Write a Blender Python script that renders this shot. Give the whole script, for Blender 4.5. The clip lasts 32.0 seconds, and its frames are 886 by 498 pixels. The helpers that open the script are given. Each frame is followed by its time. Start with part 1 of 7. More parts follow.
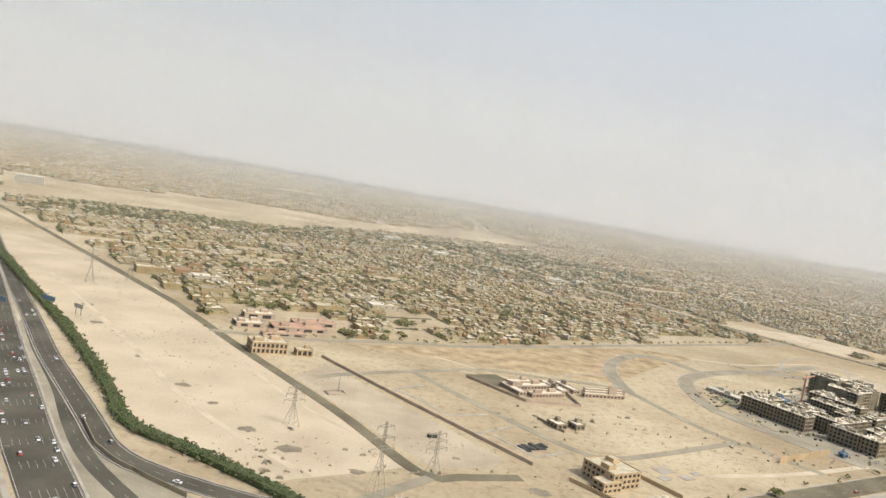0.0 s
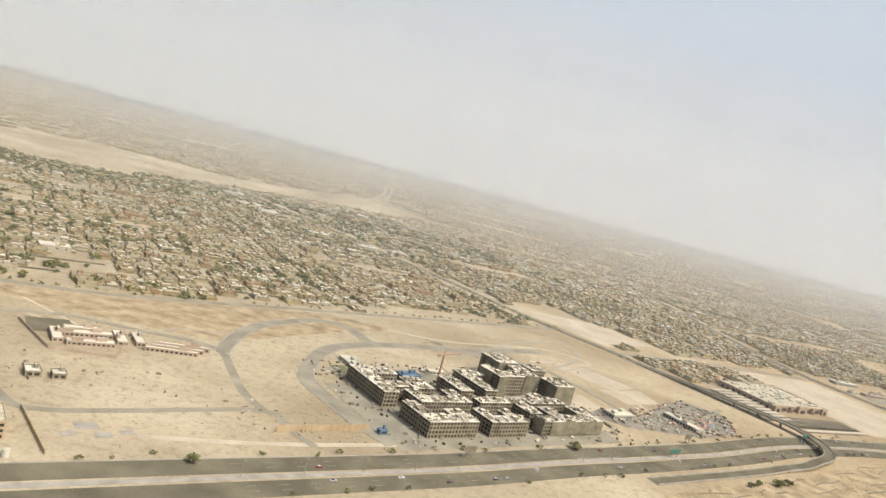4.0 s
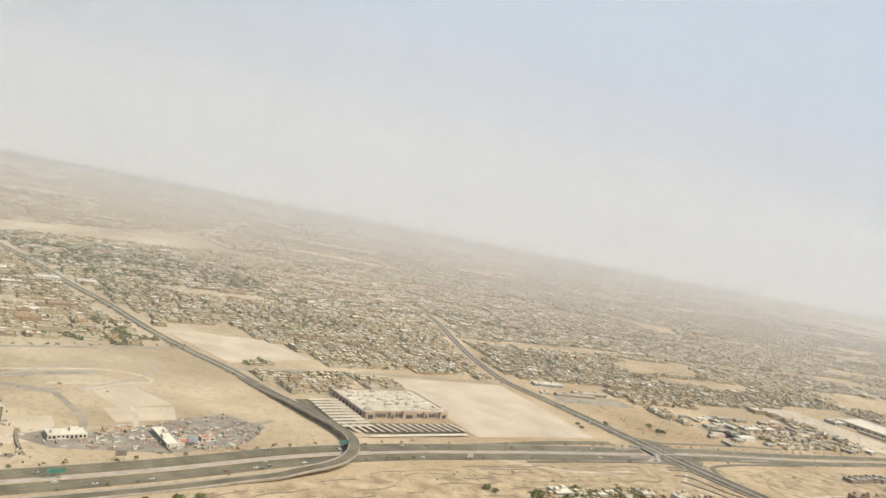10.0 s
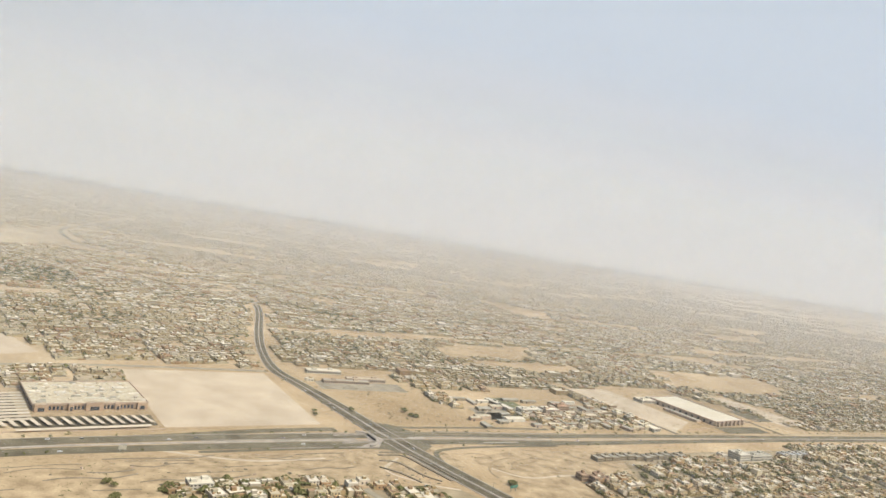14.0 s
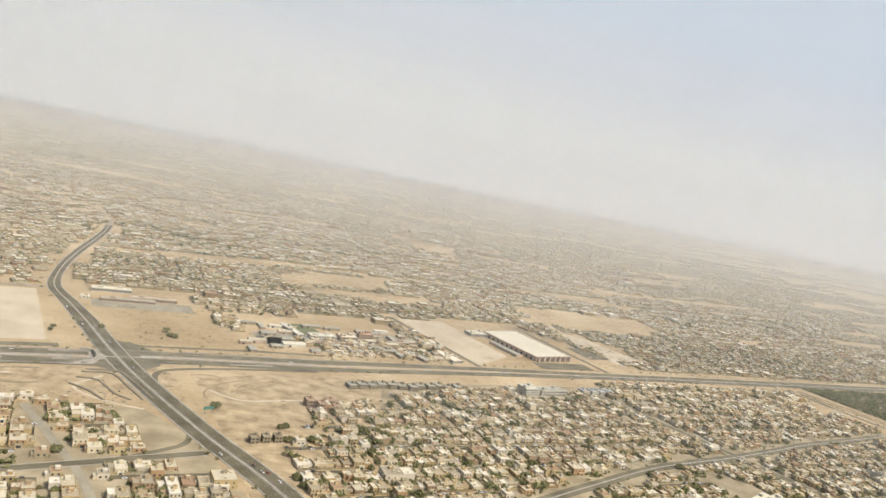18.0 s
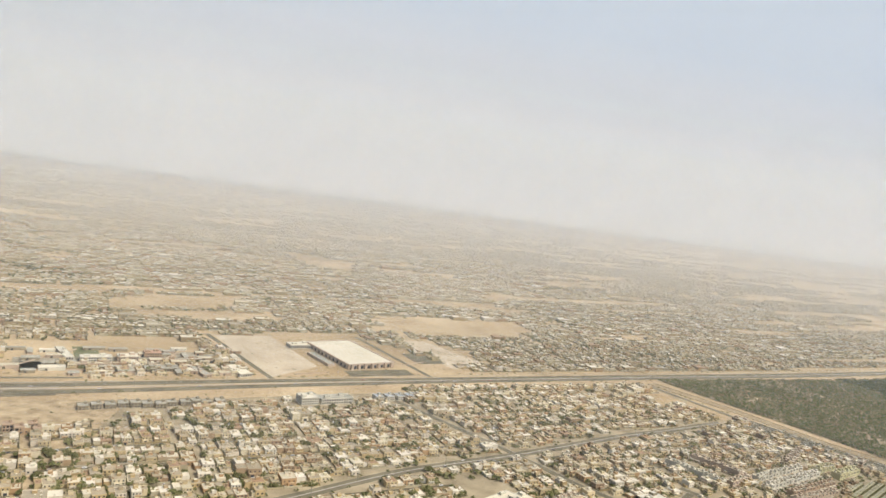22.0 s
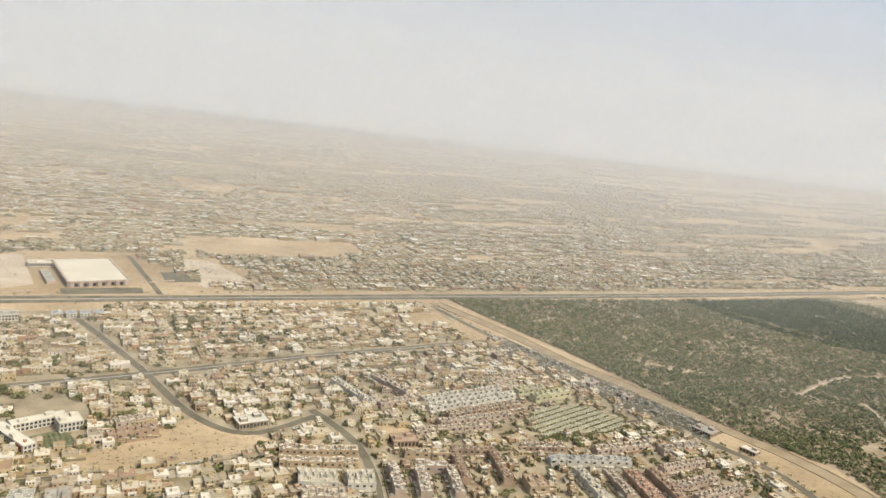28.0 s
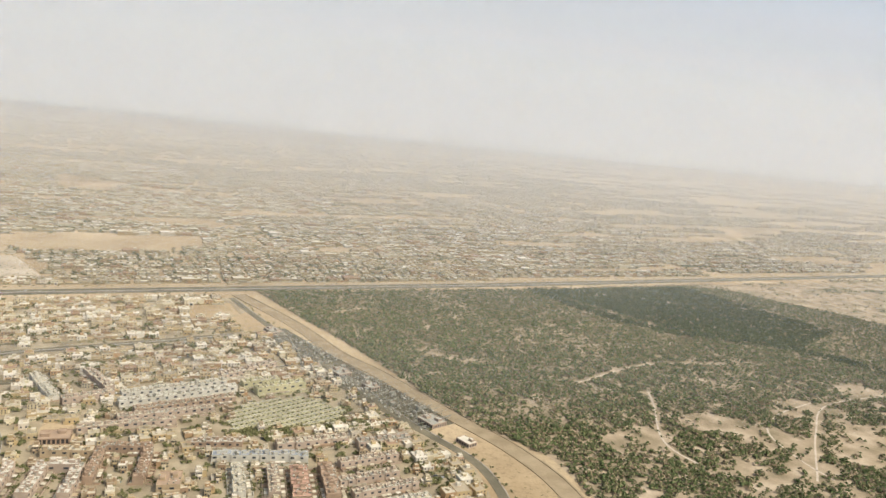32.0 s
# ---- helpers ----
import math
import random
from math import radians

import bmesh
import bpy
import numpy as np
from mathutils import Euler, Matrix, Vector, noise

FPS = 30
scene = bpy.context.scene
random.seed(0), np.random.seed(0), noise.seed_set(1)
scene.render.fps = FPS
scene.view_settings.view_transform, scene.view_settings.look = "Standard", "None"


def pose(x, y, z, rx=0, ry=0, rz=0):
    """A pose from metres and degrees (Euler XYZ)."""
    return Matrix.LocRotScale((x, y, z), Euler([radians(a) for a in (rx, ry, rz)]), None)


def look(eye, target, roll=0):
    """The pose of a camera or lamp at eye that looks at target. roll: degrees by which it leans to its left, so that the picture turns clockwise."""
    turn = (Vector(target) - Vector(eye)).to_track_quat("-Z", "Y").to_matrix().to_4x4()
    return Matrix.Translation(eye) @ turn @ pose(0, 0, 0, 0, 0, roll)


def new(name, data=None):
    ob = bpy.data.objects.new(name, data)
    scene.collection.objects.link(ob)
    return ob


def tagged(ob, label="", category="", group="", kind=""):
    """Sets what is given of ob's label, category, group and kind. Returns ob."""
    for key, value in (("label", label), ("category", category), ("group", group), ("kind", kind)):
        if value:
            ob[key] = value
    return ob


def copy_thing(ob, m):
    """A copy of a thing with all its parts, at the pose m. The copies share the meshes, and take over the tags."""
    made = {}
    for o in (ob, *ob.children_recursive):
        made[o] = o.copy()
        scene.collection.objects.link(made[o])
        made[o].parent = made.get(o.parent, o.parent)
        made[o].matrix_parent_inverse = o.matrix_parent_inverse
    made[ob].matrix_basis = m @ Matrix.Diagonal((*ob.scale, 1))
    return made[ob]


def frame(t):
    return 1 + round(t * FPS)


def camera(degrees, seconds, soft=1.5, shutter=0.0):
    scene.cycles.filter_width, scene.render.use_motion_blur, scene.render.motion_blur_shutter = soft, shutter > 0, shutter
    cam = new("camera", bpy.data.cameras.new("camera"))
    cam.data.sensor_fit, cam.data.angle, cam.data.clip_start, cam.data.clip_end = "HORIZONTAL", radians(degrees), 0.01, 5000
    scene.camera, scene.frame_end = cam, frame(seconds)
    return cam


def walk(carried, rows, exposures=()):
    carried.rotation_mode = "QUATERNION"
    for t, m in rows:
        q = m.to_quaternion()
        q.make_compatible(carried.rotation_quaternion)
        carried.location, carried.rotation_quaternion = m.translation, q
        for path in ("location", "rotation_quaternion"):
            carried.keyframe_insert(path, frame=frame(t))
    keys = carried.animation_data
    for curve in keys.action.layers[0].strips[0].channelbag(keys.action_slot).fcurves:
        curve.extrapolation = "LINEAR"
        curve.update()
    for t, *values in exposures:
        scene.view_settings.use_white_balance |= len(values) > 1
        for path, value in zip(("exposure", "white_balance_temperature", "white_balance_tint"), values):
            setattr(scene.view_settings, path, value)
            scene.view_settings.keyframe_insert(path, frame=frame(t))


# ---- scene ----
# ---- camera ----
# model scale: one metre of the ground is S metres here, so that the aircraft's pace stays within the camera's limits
S = 0.455
# seconds, eye in ground metres, then heading (to the left of +y), pitch and lean in degrees
ROWS = [
    (0.0, 0.3, -0.1, 164.1, -5.77, -5.02, 9.85),
    (0.5, 43.3, 1.0, 170.1, -6.01, -4.85, 10.01),
    (1.0, 86.3, 2.0, 176.1, -5.78, -5.61, 11.54),
    (1.5, 129.3, 3.1, 182.2, -5.16, -5.89, 13.15),
    (2.0, 172.2, 4.2, 188.2, -5.20, -6.11, 13.22),
    (2.5, 215.1, 5.4, 194.3, -5.70, -5.79, 12.79),
    (3.0, 258.0, 6.7, 200.4, -6.19, -5.79, 13.58),
    (3.5, 300.8, 8.0, 206.5, -6.94, -6.60, 14.98),
    (5.5, 471.2, 15.1, 230.5, -9.24, -5.46, 13.74),
    (6.0, 513.8, 16.6, 235.9, -9.62, -4.04, 14.18),
    (6.5, 556.3, 17.9, 241.1, -9.27, -2.66, 13.63),
    (7.0, 598.8, 19.2, 246.3, -9.78, -1.91, 12.39),
    (7.5, 641.3, 20.4, 251.3, -10.39, -1.85, 12.13),
    (8.0, 683.8, 21.4, 256.3, -10.57, -2.08, 11.86),
    (8.5, 726.2, 22.4, 261.1, -10.82, -1.86, 11.82),
    (9.0, 768.6, 23.4, 265.8, -10.49, -2.00, 11.65),
    (9.5, 810.9, 24.2, 270.3, -9.78, -3.23, 11.11),
    (10.0, 853.2, 24.8, 274.8, -10.05, -3.06, 11.27),
    (10.5, 895.4, 25.2, 279.1, -10.54, -2.95, 10.80),
    (11.0, 937.5, 25.4, 283.4, -10.46, -3.48, 10.34),
    (11.5, 979.5, 25.4, 287.5, -10.41, -3.62, 9.80),
    (12.0, 1021.5, 25.2, 291.5, -10.59, -3.61, 9.74),
    (12.5, 1063.5, 24.8, 295.5, -11.24, -3.51, 9.74),
    (13.0, 1105.5, 24.3, 299.3, -11.53, -3.63, 10.00),
    (13.5, 1147.4, 23.7, 303.1, -11.70, -3.10, 9.95),
    (14.0, 1189.4, 23.0, 306.8, -12.87, -2.91, 9.95),
    (14.5, 1231.4, 22.3, 310.4, -13.28, -4.15, 9.73),
    (16.5, 1399.8, 18.0, 323.1, -11.69, -6.23, 11.29),
    (17.0, 1442.0, 16.4, 325.9, -12.42, -7.14, 11.41),
    (17.5, 1484.2, 14.6, 328.6, -12.95, -7.41, 11.64),
    (18.0, 1526.4, 12.8, 331.2, -13.71, -7.22, 12.00),
    (18.5, 1568.6, 10.8, 333.8, -14.45, -6.81, 12.47),
    (19.0, 1610.9, 8.8, 336.2, -14.51, -7.45, 12.13),
    (19.5, 1653.2, 6.8, 338.5, -14.59, -8.18, 11.09),
    (20.0, 1695.5, 4.7, 340.7, -14.17, -7.76, 10.53),
    (20.5, 1737.9, 2.8, 342.7, -13.33, -6.71, 10.51),
    (21.0, 1780.3, 0.9, 344.5, -13.57, -5.84, 9.12),
    (21.5, 1822.7, -0.7, 346.3, -14.02, -5.46, 7.86),
    (22.0, 1865.2, -2.0, 347.8, -13.78, -5.52, 8.10),
    (22.5, 1907.7, -2.9, 349.3, -13.59, -5.90, 8.34),
    (23.0, 1950.3, -3.5, 350.5, -13.06, -6.07, 8.75),
    (23.5, 1992.9, -3.8, 351.7, -12.81, -6.29, 9.88),
    (24.0, 2035.6, -3.7, 352.7, -13.51, -6.45, 9.89),
    (24.5, 2078.2, -3.4, 353.7, -13.48, -7.40, 8.60),
    (26.5, 2249.7, 2.8, 355.4, -11.58, -9.04, 6.81),
    (27.0, 2292.4, 3.4, 355.7, -11.64, -9.69, 6.48),
    (27.5, 2335.2, 3.8, 356.0, -11.52, -10.26, 6.89),
    (28.0, 2378.0, 4.0, 356.3, -11.57, -10.82, 7.20),
    (28.5, 2420.7, 3.9, 356.5, -11.78, -10.94, 7.03),
    (29.0, 2463.4, 3.6, 356.8, -11.96, -10.50, 7.00),
    (29.5, 2506.2, 3.2, 357.1, -11.69, -10.10, 6.89),
    (30.0, 2548.9, 2.6, 357.4, -11.45, -10.68, 7.02),
    (30.5, 2591.6, 2.0, 357.7, -11.37, -11.09, 6.98),
    (31.0, 2634.3, 1.4, 358.0, -11.43, -11.05, 6.96),
    (31.5, 2677.1, 0.7, 358.3, -11.75, -10.90, 6.76),
    (32.0, 2719.8, 0.1, 358.6, -11.94, -10.67, 6.22),
]


def aim(x, y, z, yaw, pitch, lean):
    a, b = radians(yaw), radians(pitch)
    ahead = Vector((-math.sin(a) * math.cos(b), math.cos(a) * math.cos(b), math.sin(b)))
    eye = Vector((x, y, z)) * S
    return look(eye, eye + 100 * ahead, lean)


cam = camera(61.00, 32.0, soft=1.5)
walk(cam, [(r[0], aim(*r[1:])) for r in ROWS])
# ---- end of camera ----

# ---- world, sun, exposure ----
SUN = Vector((0.52, -0.34, 0.78)).normalized()
world = bpy.data.worlds.new("world")
scene.world = world
world.use_nodes = True
wn, wl = world.node_tree.nodes, world.node_tree.links
sky = wn.new("ShaderNodeTexSky")
sky.sky_type = "NISHITA"
sky.sun_disc = False
sky.sun_elevation = math.asin(SUN.z)
sky.sun_rotation = math.atan2(SUN.x, SUN.y)
sky.altitude = 20
sky.air_density = 1.0
sky.dust_density = 6.0
sky.ozone_density = 1.5
wn["Background"].inputs["Strength"].default_value = 0.195
wl.new(sky.outputs[0], wn["Background"].inputs["Color"])
sun_data = bpy.data.lights.new("sun", "SUN")
sun_data.energy, sun_data.angle, sun_data.color = 3.0, radians(2.0), (0.99, 0.985, 0.93)
sun = new("sun", sun_data)
sun.rotation_euler = SUN.to_track_quat("Z", "Y").to_euler()
scene.view_settings.exposure = -0.27


# ---- materials ----
def material(name, colors, scale=0.2, fine=3.0, rough=0.9, bump=0.2, spread=0.12, per=None, metal=0.0, height=0.05):
    """A surface of one or more colours, blended by a coarse noise (or drawn per object or per island), with fine grain."""
    m = bpy.data.materials.new(name)
    m.use_nodes = True
    n, l = m.node_tree.nodes, m.node_tree.links
    b = n["Principled BSDF"]
    b.inputs["Roughness"].default_value, b.inputs["Metallic"].default_value = rough, metal
    b.inputs["Specular IOR Level"].default_value = 0.10 if rough > 0.6 else 0.35
    g = n.new("ShaderNodeNewGeometry")
    coarse, grain = n.new("ShaderNodeTexNoise"), n.new("ShaderNodeTexNoise")
    for t, s, d in ((coarse, scale, 5), (grain, fine, 3)):
        t.inputs["Scale"].default_value, t.inputs["Detail"].default_value = s / S, d
        l.new(g.outputs["Position"], t.inputs["Vector"])
    ramp = n.new("ShaderNodeValToRGB")
    if per:
        ramp.color_ramp.interpolation = "CONSTANT"
    e = ramp.color_ramp.elements
    while len(e) < len(colors):
        e.new(0.5)
    for i, c in enumerate(colors):
        if per:
            e[i].position = i / len(colors)
        else:
            e[i].position = 0.32 + 0.36 * i / max(1, len(colors) - 1)
        e[i].color = (*c, 1)
    if per == "object":
        l.new(n.new("ShaderNodeObjectInfo").outputs["Random"], ramp.inputs[0])
    elif per == "island":
        l.new(g.outputs["Random Per Island"], ramp.inputs[0])
    else:
        l.new(coarse.outputs["Fac"], ramp.inputs[0])
    tone = n.new("ShaderNodeMapRange")
    tone.inputs["From Min"].default_value, tone.inputs["From Max"].default_value = 0.3, 0.7
    tone.inputs["To Min"].default_value, tone.inputs["To Max"].default_value = 1 - spread, 1 + spread
    both = n.new("ShaderNodeMath")
    both.operation = "MULTIPLY_ADD"
    both.inputs[1].default_value, both.inputs[2].default_value = 0.5, 0.0
    add = n.new("ShaderNodeMath")
    add.operation = "ADD"
    l.new(coarse.outputs["Fac"], add.inputs[0])
    l.new(grain.outputs["Fac"], add.inputs[1])
    l.new(add.outputs[0], both.inputs[0])
    l.new(both.outputs[0], tone.inputs["Value"])
    mul = n.new("ShaderNodeMix")
    mul.data_type, mul.blend_type = "RGBA", "MULTIPLY"
    mul.inputs[0].default_value = 1
    l.new(ramp.outputs[0], mul.inputs[6])
    l.new(tone.outputs[0], mul.inputs[7])
    l.new(mul.outputs[2], b.inputs["Base Color"])
    if bump:
        bp = n.new("ShaderNodeBump")
        bp.inputs["Strength"].default_value, bp.inputs["Distance"].default_value = bump, height * S
        l.new(grain.outputs["Fac"], bp.inputs["Height"])
        l.new(bp.outputs[0], b.inputs["Normal"])
    return m


def sand_material():
    """Desert sand: broad pale and tawny fields, wind streaks, wheel-worn patches and fine grain."""
    m = material("sand", [(0.355, 0.281, 0.164), (0.413, 0.336, 0.206), (0.470, 0.394, 0.253)], 0.006, 0.35, 0.95, 0.5, 0.16, height=0.4)
    n, l = m.node_tree.nodes, m.node_tree.links
    b = n["Principled BSDF"]
    src = b.inputs["Base Color"].links[0].from_socket
    g = n.new("ShaderNodeNewGeometry")
    mp = n.new("ShaderNodeMapping")
    mp.inputs["Rotation"].default_value = (0, 0, radians(25))
    mp.inputs["Scale"].default_value = (0.010 / S, 0.028 / S, 1)
    streak, clump = n.new("ShaderNodeTexNoise"), n.new("ShaderNodeTexNoise")
    streak.inputs["Scale"].default_value, streak.inputs["Detail"].default_value = 1.0, 6
    clump.inputs["Scale"].default_value, clump.inputs["Detail"].default_value = 0.13 / S, 8
    clump.inputs["Roughness"].default_value = 0.7
    l.new(g.outputs["Position"], mp.inputs["Vector"])
    l.new(mp.outputs[0], streak.inputs["Vector"])
    l.new(g.outputs["Position"], clump.inputs["Vector"])
    r1, r2 = n.new("ShaderNodeMapRange"), n.new("ShaderNodeMapRange")
    for r, s, lo, hi, a, c in ((r1, streak, 0.35, 0.7, 0.93, 1.06), (r2, clump, 0.50, 0.68, 1.03, 0.70)):
        r.inputs["From Min"].default_value, r.inputs["From Max"].default_value = lo, hi
        r.inputs["To Min"].default_value, r.inputs["To Max"].default_value = a, c
        l.new(s.outputs["Fac"], r.inputs["Value"])
    k = n.new("ShaderNodeMath")
    k.operation = "MULTIPLY"
    l.new(r1.outputs[0], k.inputs[0])
    l.new(r2.outputs[0], k.inputs[1])
    mul = n.new("ShaderNodeMix")
    mul.data_type, mul.blend_type = "RGBA", "MULTIPLY"
    mul.inputs[0].default_value = 1
    l.new(src, mul.inputs[6])
    l.new(k.outputs[0], mul.inputs[7])
    # the soil turns ruddier towards the east
    sep, east, soil = n.new("ShaderNodeSeparateXYZ"), n.new("ShaderNodeMapRange"), n.new("ShaderNodeValToRGB")
    east.inputs["From Min"].default_value, east.inputs["From Max"].default_value = 450 * S, 1150 * S
    soil.color_ramp.elements[0].color, soil.color_ramp.elements[1].color = (0.98, 0.99, 1.05, 1), (0.97, 0.905, 0.86, 1)
    ruddy = n.new("ShaderNodeMix")
    ruddy.data_type, ruddy.blend_type = "RGBA", "MULTIPLY"
    ruddy.inputs[0].default_value = 1
    l.new(g.outputs["Position"], sep.inputs[0])
    l.new(sep.outputs["X"], east.inputs["Value"])
    l.new(east.outputs[0], soil.inputs[0])
    l.new(mul.outputs[2], ruddy.inputs[6])
    l.new(soil.outputs[0], ruddy.inputs[7])
    l.new(ruddy.outputs[2], b.inputs["Base Color"])
    return m


def haze_material(name, most, foot, top, crown, glow=0.0):
    """Dust haze painted on a scattering sheet: thin at the ground, thickest at foot metres, thinning out from top to
    crown metres.
    """
    m = bpy.data.materials.new(name)
    m.use_nodes = True
    n, l = m.node_tree.nodes, m.node_tree.links
    n.remove(n["Principled BSDF"])
    clear, back, through_it = n.new("ShaderNodeBsdfTransparent"), n.new("ShaderNodeBsdfDiffuse"), n.new("ShaderNodeBsdfTranslucent")
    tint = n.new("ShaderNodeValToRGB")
    for spot, colour in ((0.14, MID_HAZE), (0.40, MID_HAZE)):
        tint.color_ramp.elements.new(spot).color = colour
    tint.color_ramp.elements[0].color, tint.color_ramp.elements[3].color = LOW_HAZE, SKY_TINT
    # backdrop only: darkened towards one end, imitating the sky's falloff
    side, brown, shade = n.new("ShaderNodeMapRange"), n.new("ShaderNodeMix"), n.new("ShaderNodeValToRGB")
    shade.color_ramp.elements[0].color, shade.color_ramp.elements[1].color = DIM_SIDE if glow else (1, 1, 1, 1), (1, 1, 1, 1)
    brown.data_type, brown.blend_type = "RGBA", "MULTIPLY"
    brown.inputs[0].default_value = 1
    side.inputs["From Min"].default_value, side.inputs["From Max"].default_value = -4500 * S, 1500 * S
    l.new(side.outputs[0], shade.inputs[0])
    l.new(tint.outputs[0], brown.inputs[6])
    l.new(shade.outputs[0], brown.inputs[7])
    for s in (back, through_it):
        l.new(brown.outputs[2], s.inputs["Color"])
    half, veil = n.new("ShaderNodeMixShader"), n.new("ShaderNodeMixShader")
    l.new(back.outputs[0], half.inputs[1])
    l.new(through_it.outputs[0], half.inputs[2])
    g, sep = n.new("ShaderNodeNewGeometry"), n.new("ShaderNodeSeparateXYZ")
    l.new(g.outputs["Position"], sep.inputs[0])
    l.new(sep.outputs["X"], side.inputs["Value"])
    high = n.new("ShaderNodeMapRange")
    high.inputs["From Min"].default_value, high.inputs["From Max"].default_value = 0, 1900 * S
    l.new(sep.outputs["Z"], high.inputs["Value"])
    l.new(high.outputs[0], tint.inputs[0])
    up, down = n.new("ShaderNodeMapRange"), n.new("ShaderNodeMapRange")
    for r, v in ((up, (0, foot * S, 0, most)), (down, (top * S, crown * S, 1, 0))):
        r.interpolation_type = "LINEAR" if r == up else "SMOOTHSTEP"
        for key, value in zip(("From Min", "From Max", "To Min", "To Max"), v):
            r.inputs[key].default_value = value
        l.new(sep.outputs["Z"], r.inputs["Value"])
    cloud = n.new("ShaderNodeTexNoise")
    cloud.inputs["Scale"].default_value, cloud.inputs["Detail"].default_value = 0.0011 / S, 1
    l.new(g.outputs["Position"], cloud.inputs["Vector"])
    vary = n.new("ShaderNodeMapRange")
    for key, value in zip(("From Min", "From Max", "To Min", "To Max"), (0.2, 0.8, 0.82, 1.12)):
        vary.inputs[key].default_value = value
    l.new(cloud.outputs["Fac"], vary.inputs["Value"])
    k, k2 = n.new("ShaderNodeMath"), n.new("ShaderNodeMath")
    for q in (k, k2):
        q.operation = "MULTIPLY"
    k2.use_clamp = True
    l.new(up.outputs[0], k.inputs[0])
    l.new(down.outputs[0], k.inputs[1])
    thick, k3 = n.new("ShaderNodeMapRange"), n.new("ShaderNodeMath")
    k3.operation = "MULTIPLY"
    for key, value in zip(("From Min", "From Max", "To Min", "To Max"), (-1000 * S, 6500 * S, 0.92, 1.28)):
        thick.inputs[key].default_value = value
    l.new(sep.outputs["X"], thick.inputs["Value"])
    l.new(vary.outputs[0], k3.inputs[0])
    l.new(thick.outputs[0], k3.inputs[1])
    l.new(k.outputs[0], k2.inputs[0])
    l.new(k3.outputs[0], k2.inputs[1])
    most_of_all = n.new("ShaderNodeMath")
    most_of_all.operation = "MINIMUM"
    most_of_all.inputs[1].default_value = 1.0 if glow else 0.245
    l.new(k2.outputs[0], most_of_all.inputs[0])
    l.new(most_of_all.outputs[0], veil.inputs[0])
    l.new(clear.outputs[0], veil.inputs[1])
    l.new(half.outputs[0], veil.inputs[2])
    l.new(veil.outputs[0], n["Material Output"].inputs["Surface"])
    if glow:  # added emission that brings the backdrop up to sky brightness
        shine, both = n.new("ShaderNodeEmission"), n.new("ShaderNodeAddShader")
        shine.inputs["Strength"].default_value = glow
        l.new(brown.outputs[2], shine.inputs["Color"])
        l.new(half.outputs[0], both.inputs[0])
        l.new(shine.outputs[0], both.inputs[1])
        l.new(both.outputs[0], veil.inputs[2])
    return m


LOW_HAZE = (0.93, 0.95, 0.93, 1)  # haze colours of the sheets: at the ground, over it, sky blue above
MID_HAZE = (0.915, 0.955, 0.975, 1)
SKY_TINT = (0.72, 0.85, 1.0, 1)
DIM_SIDE = (0.81, 0.805, 0.775, 1)  # one end of the backdrop, coloured dimmer to imitate a darker sky
SAND = sand_material()
ASPHALT = material("asphalt", [(0.108, 0.094, 0.060), (0.150, 0.130, 0.084)], 0.03, 1.2, 0.85, 0.2, 0.25)
OLD_ASPHALT = material("dusty asphalt", [(0.130, 0.115, 0.076), (0.185, 0.163, 0.108)], 0.03, 0.8, 0.9, 0.2, 0.2)
SANDY = material("sand-drifted asphalt", [(0.255, 0.230, 0.168), (0.325, 0.29, 0.212)], 0.04, 0.8, 0.92, 0.2, 0.18)
KERB = material("concrete kerb", [(0.31, 0.28, 0.23), (0.39, 0.355, 0.29)], 0.1, 2.0, 0.9, 0.1, 0.12)
PAINT = material("road paint", [(0.42, 0.40, 0.36), (0.55, 0.53, 0.48)], 0.5, 3.0, 0.7, 0.0, 0.1)
VILLA = [(0.387, 0.331, 0.197), (0.450, 0.403, 0.260), (0.333, 0.265, 0.141), (0.486, 0.456, 0.320), (0.378, 0.309, 0.167), (0.342, 0.242, 0.133), (0.414, 0.354, 0.205), (0.297, 0.265, 0.171), (0.49, 0.455, 0.352)]
WALL = material("villa render", VILLA, 0.15, 1.5, 0.9, 0.15, 0.14, per="object")
# joined walls: VILLA colours darkened to look dimmer than the roofs
WALLS = material("dimmed villa render joined", [(0.86 * r, 0.83 * g, 0.80 * b) for r, g, b in VILLA], 0.15, 1.5, 0.9, 0.15, 0.16, per="island")
# near quarter: VILLA colours lightened, as if sunlit
QUARTER = material("villa render lightened as sunlit", [(1.24 * r, 1.17 * g, 1.14 * b) for r, g, b in VILLA] + [(0.62, 0.57, 0.45), (0.58, 0.52, 0.40)], 0.15, 1.5, 0.9, 0.15, 0.16, per="island")
QUARTER_TAN = material("tan villa render", [(0.36, 0.262, 0.158), (0.42, 0.33, 0.205), (0.33, 0.232, 0.142), (0.46, 0.40, 0.27)], 0.15, 1.5, 0.9, 0.15, 0.16, per="island")
PALE_YELLOW = material("pale yellow render", [(0.44, 0.41, 0.235), (0.52, 0.48, 0.29)], 0.1, 1.5, 0.9, 0.15, 0.14)
ROOF = material("roof screed", [(0.423, 0.369, 0.254), (0.540, 0.486, 0.355)], 0.3, 2.0, 0.9, 0.15, 0.16)
ROOFS = material("roof screed joined", [(0.333, 0.284, 0.191), (0.450, 0.396, 0.275), (0.558, 0.504, 0.372), (0.369, 0.310, 0.208), (0.486, 0.432, 0.309), (0.315, 0.216, 0.135), (0.33, 0.285, 0.20), (0.60, 0.55, 0.42), (0.62, 0.57, 0.45)], 0.3, 2.0, 0.9, 0.15, 0.16, per="island")
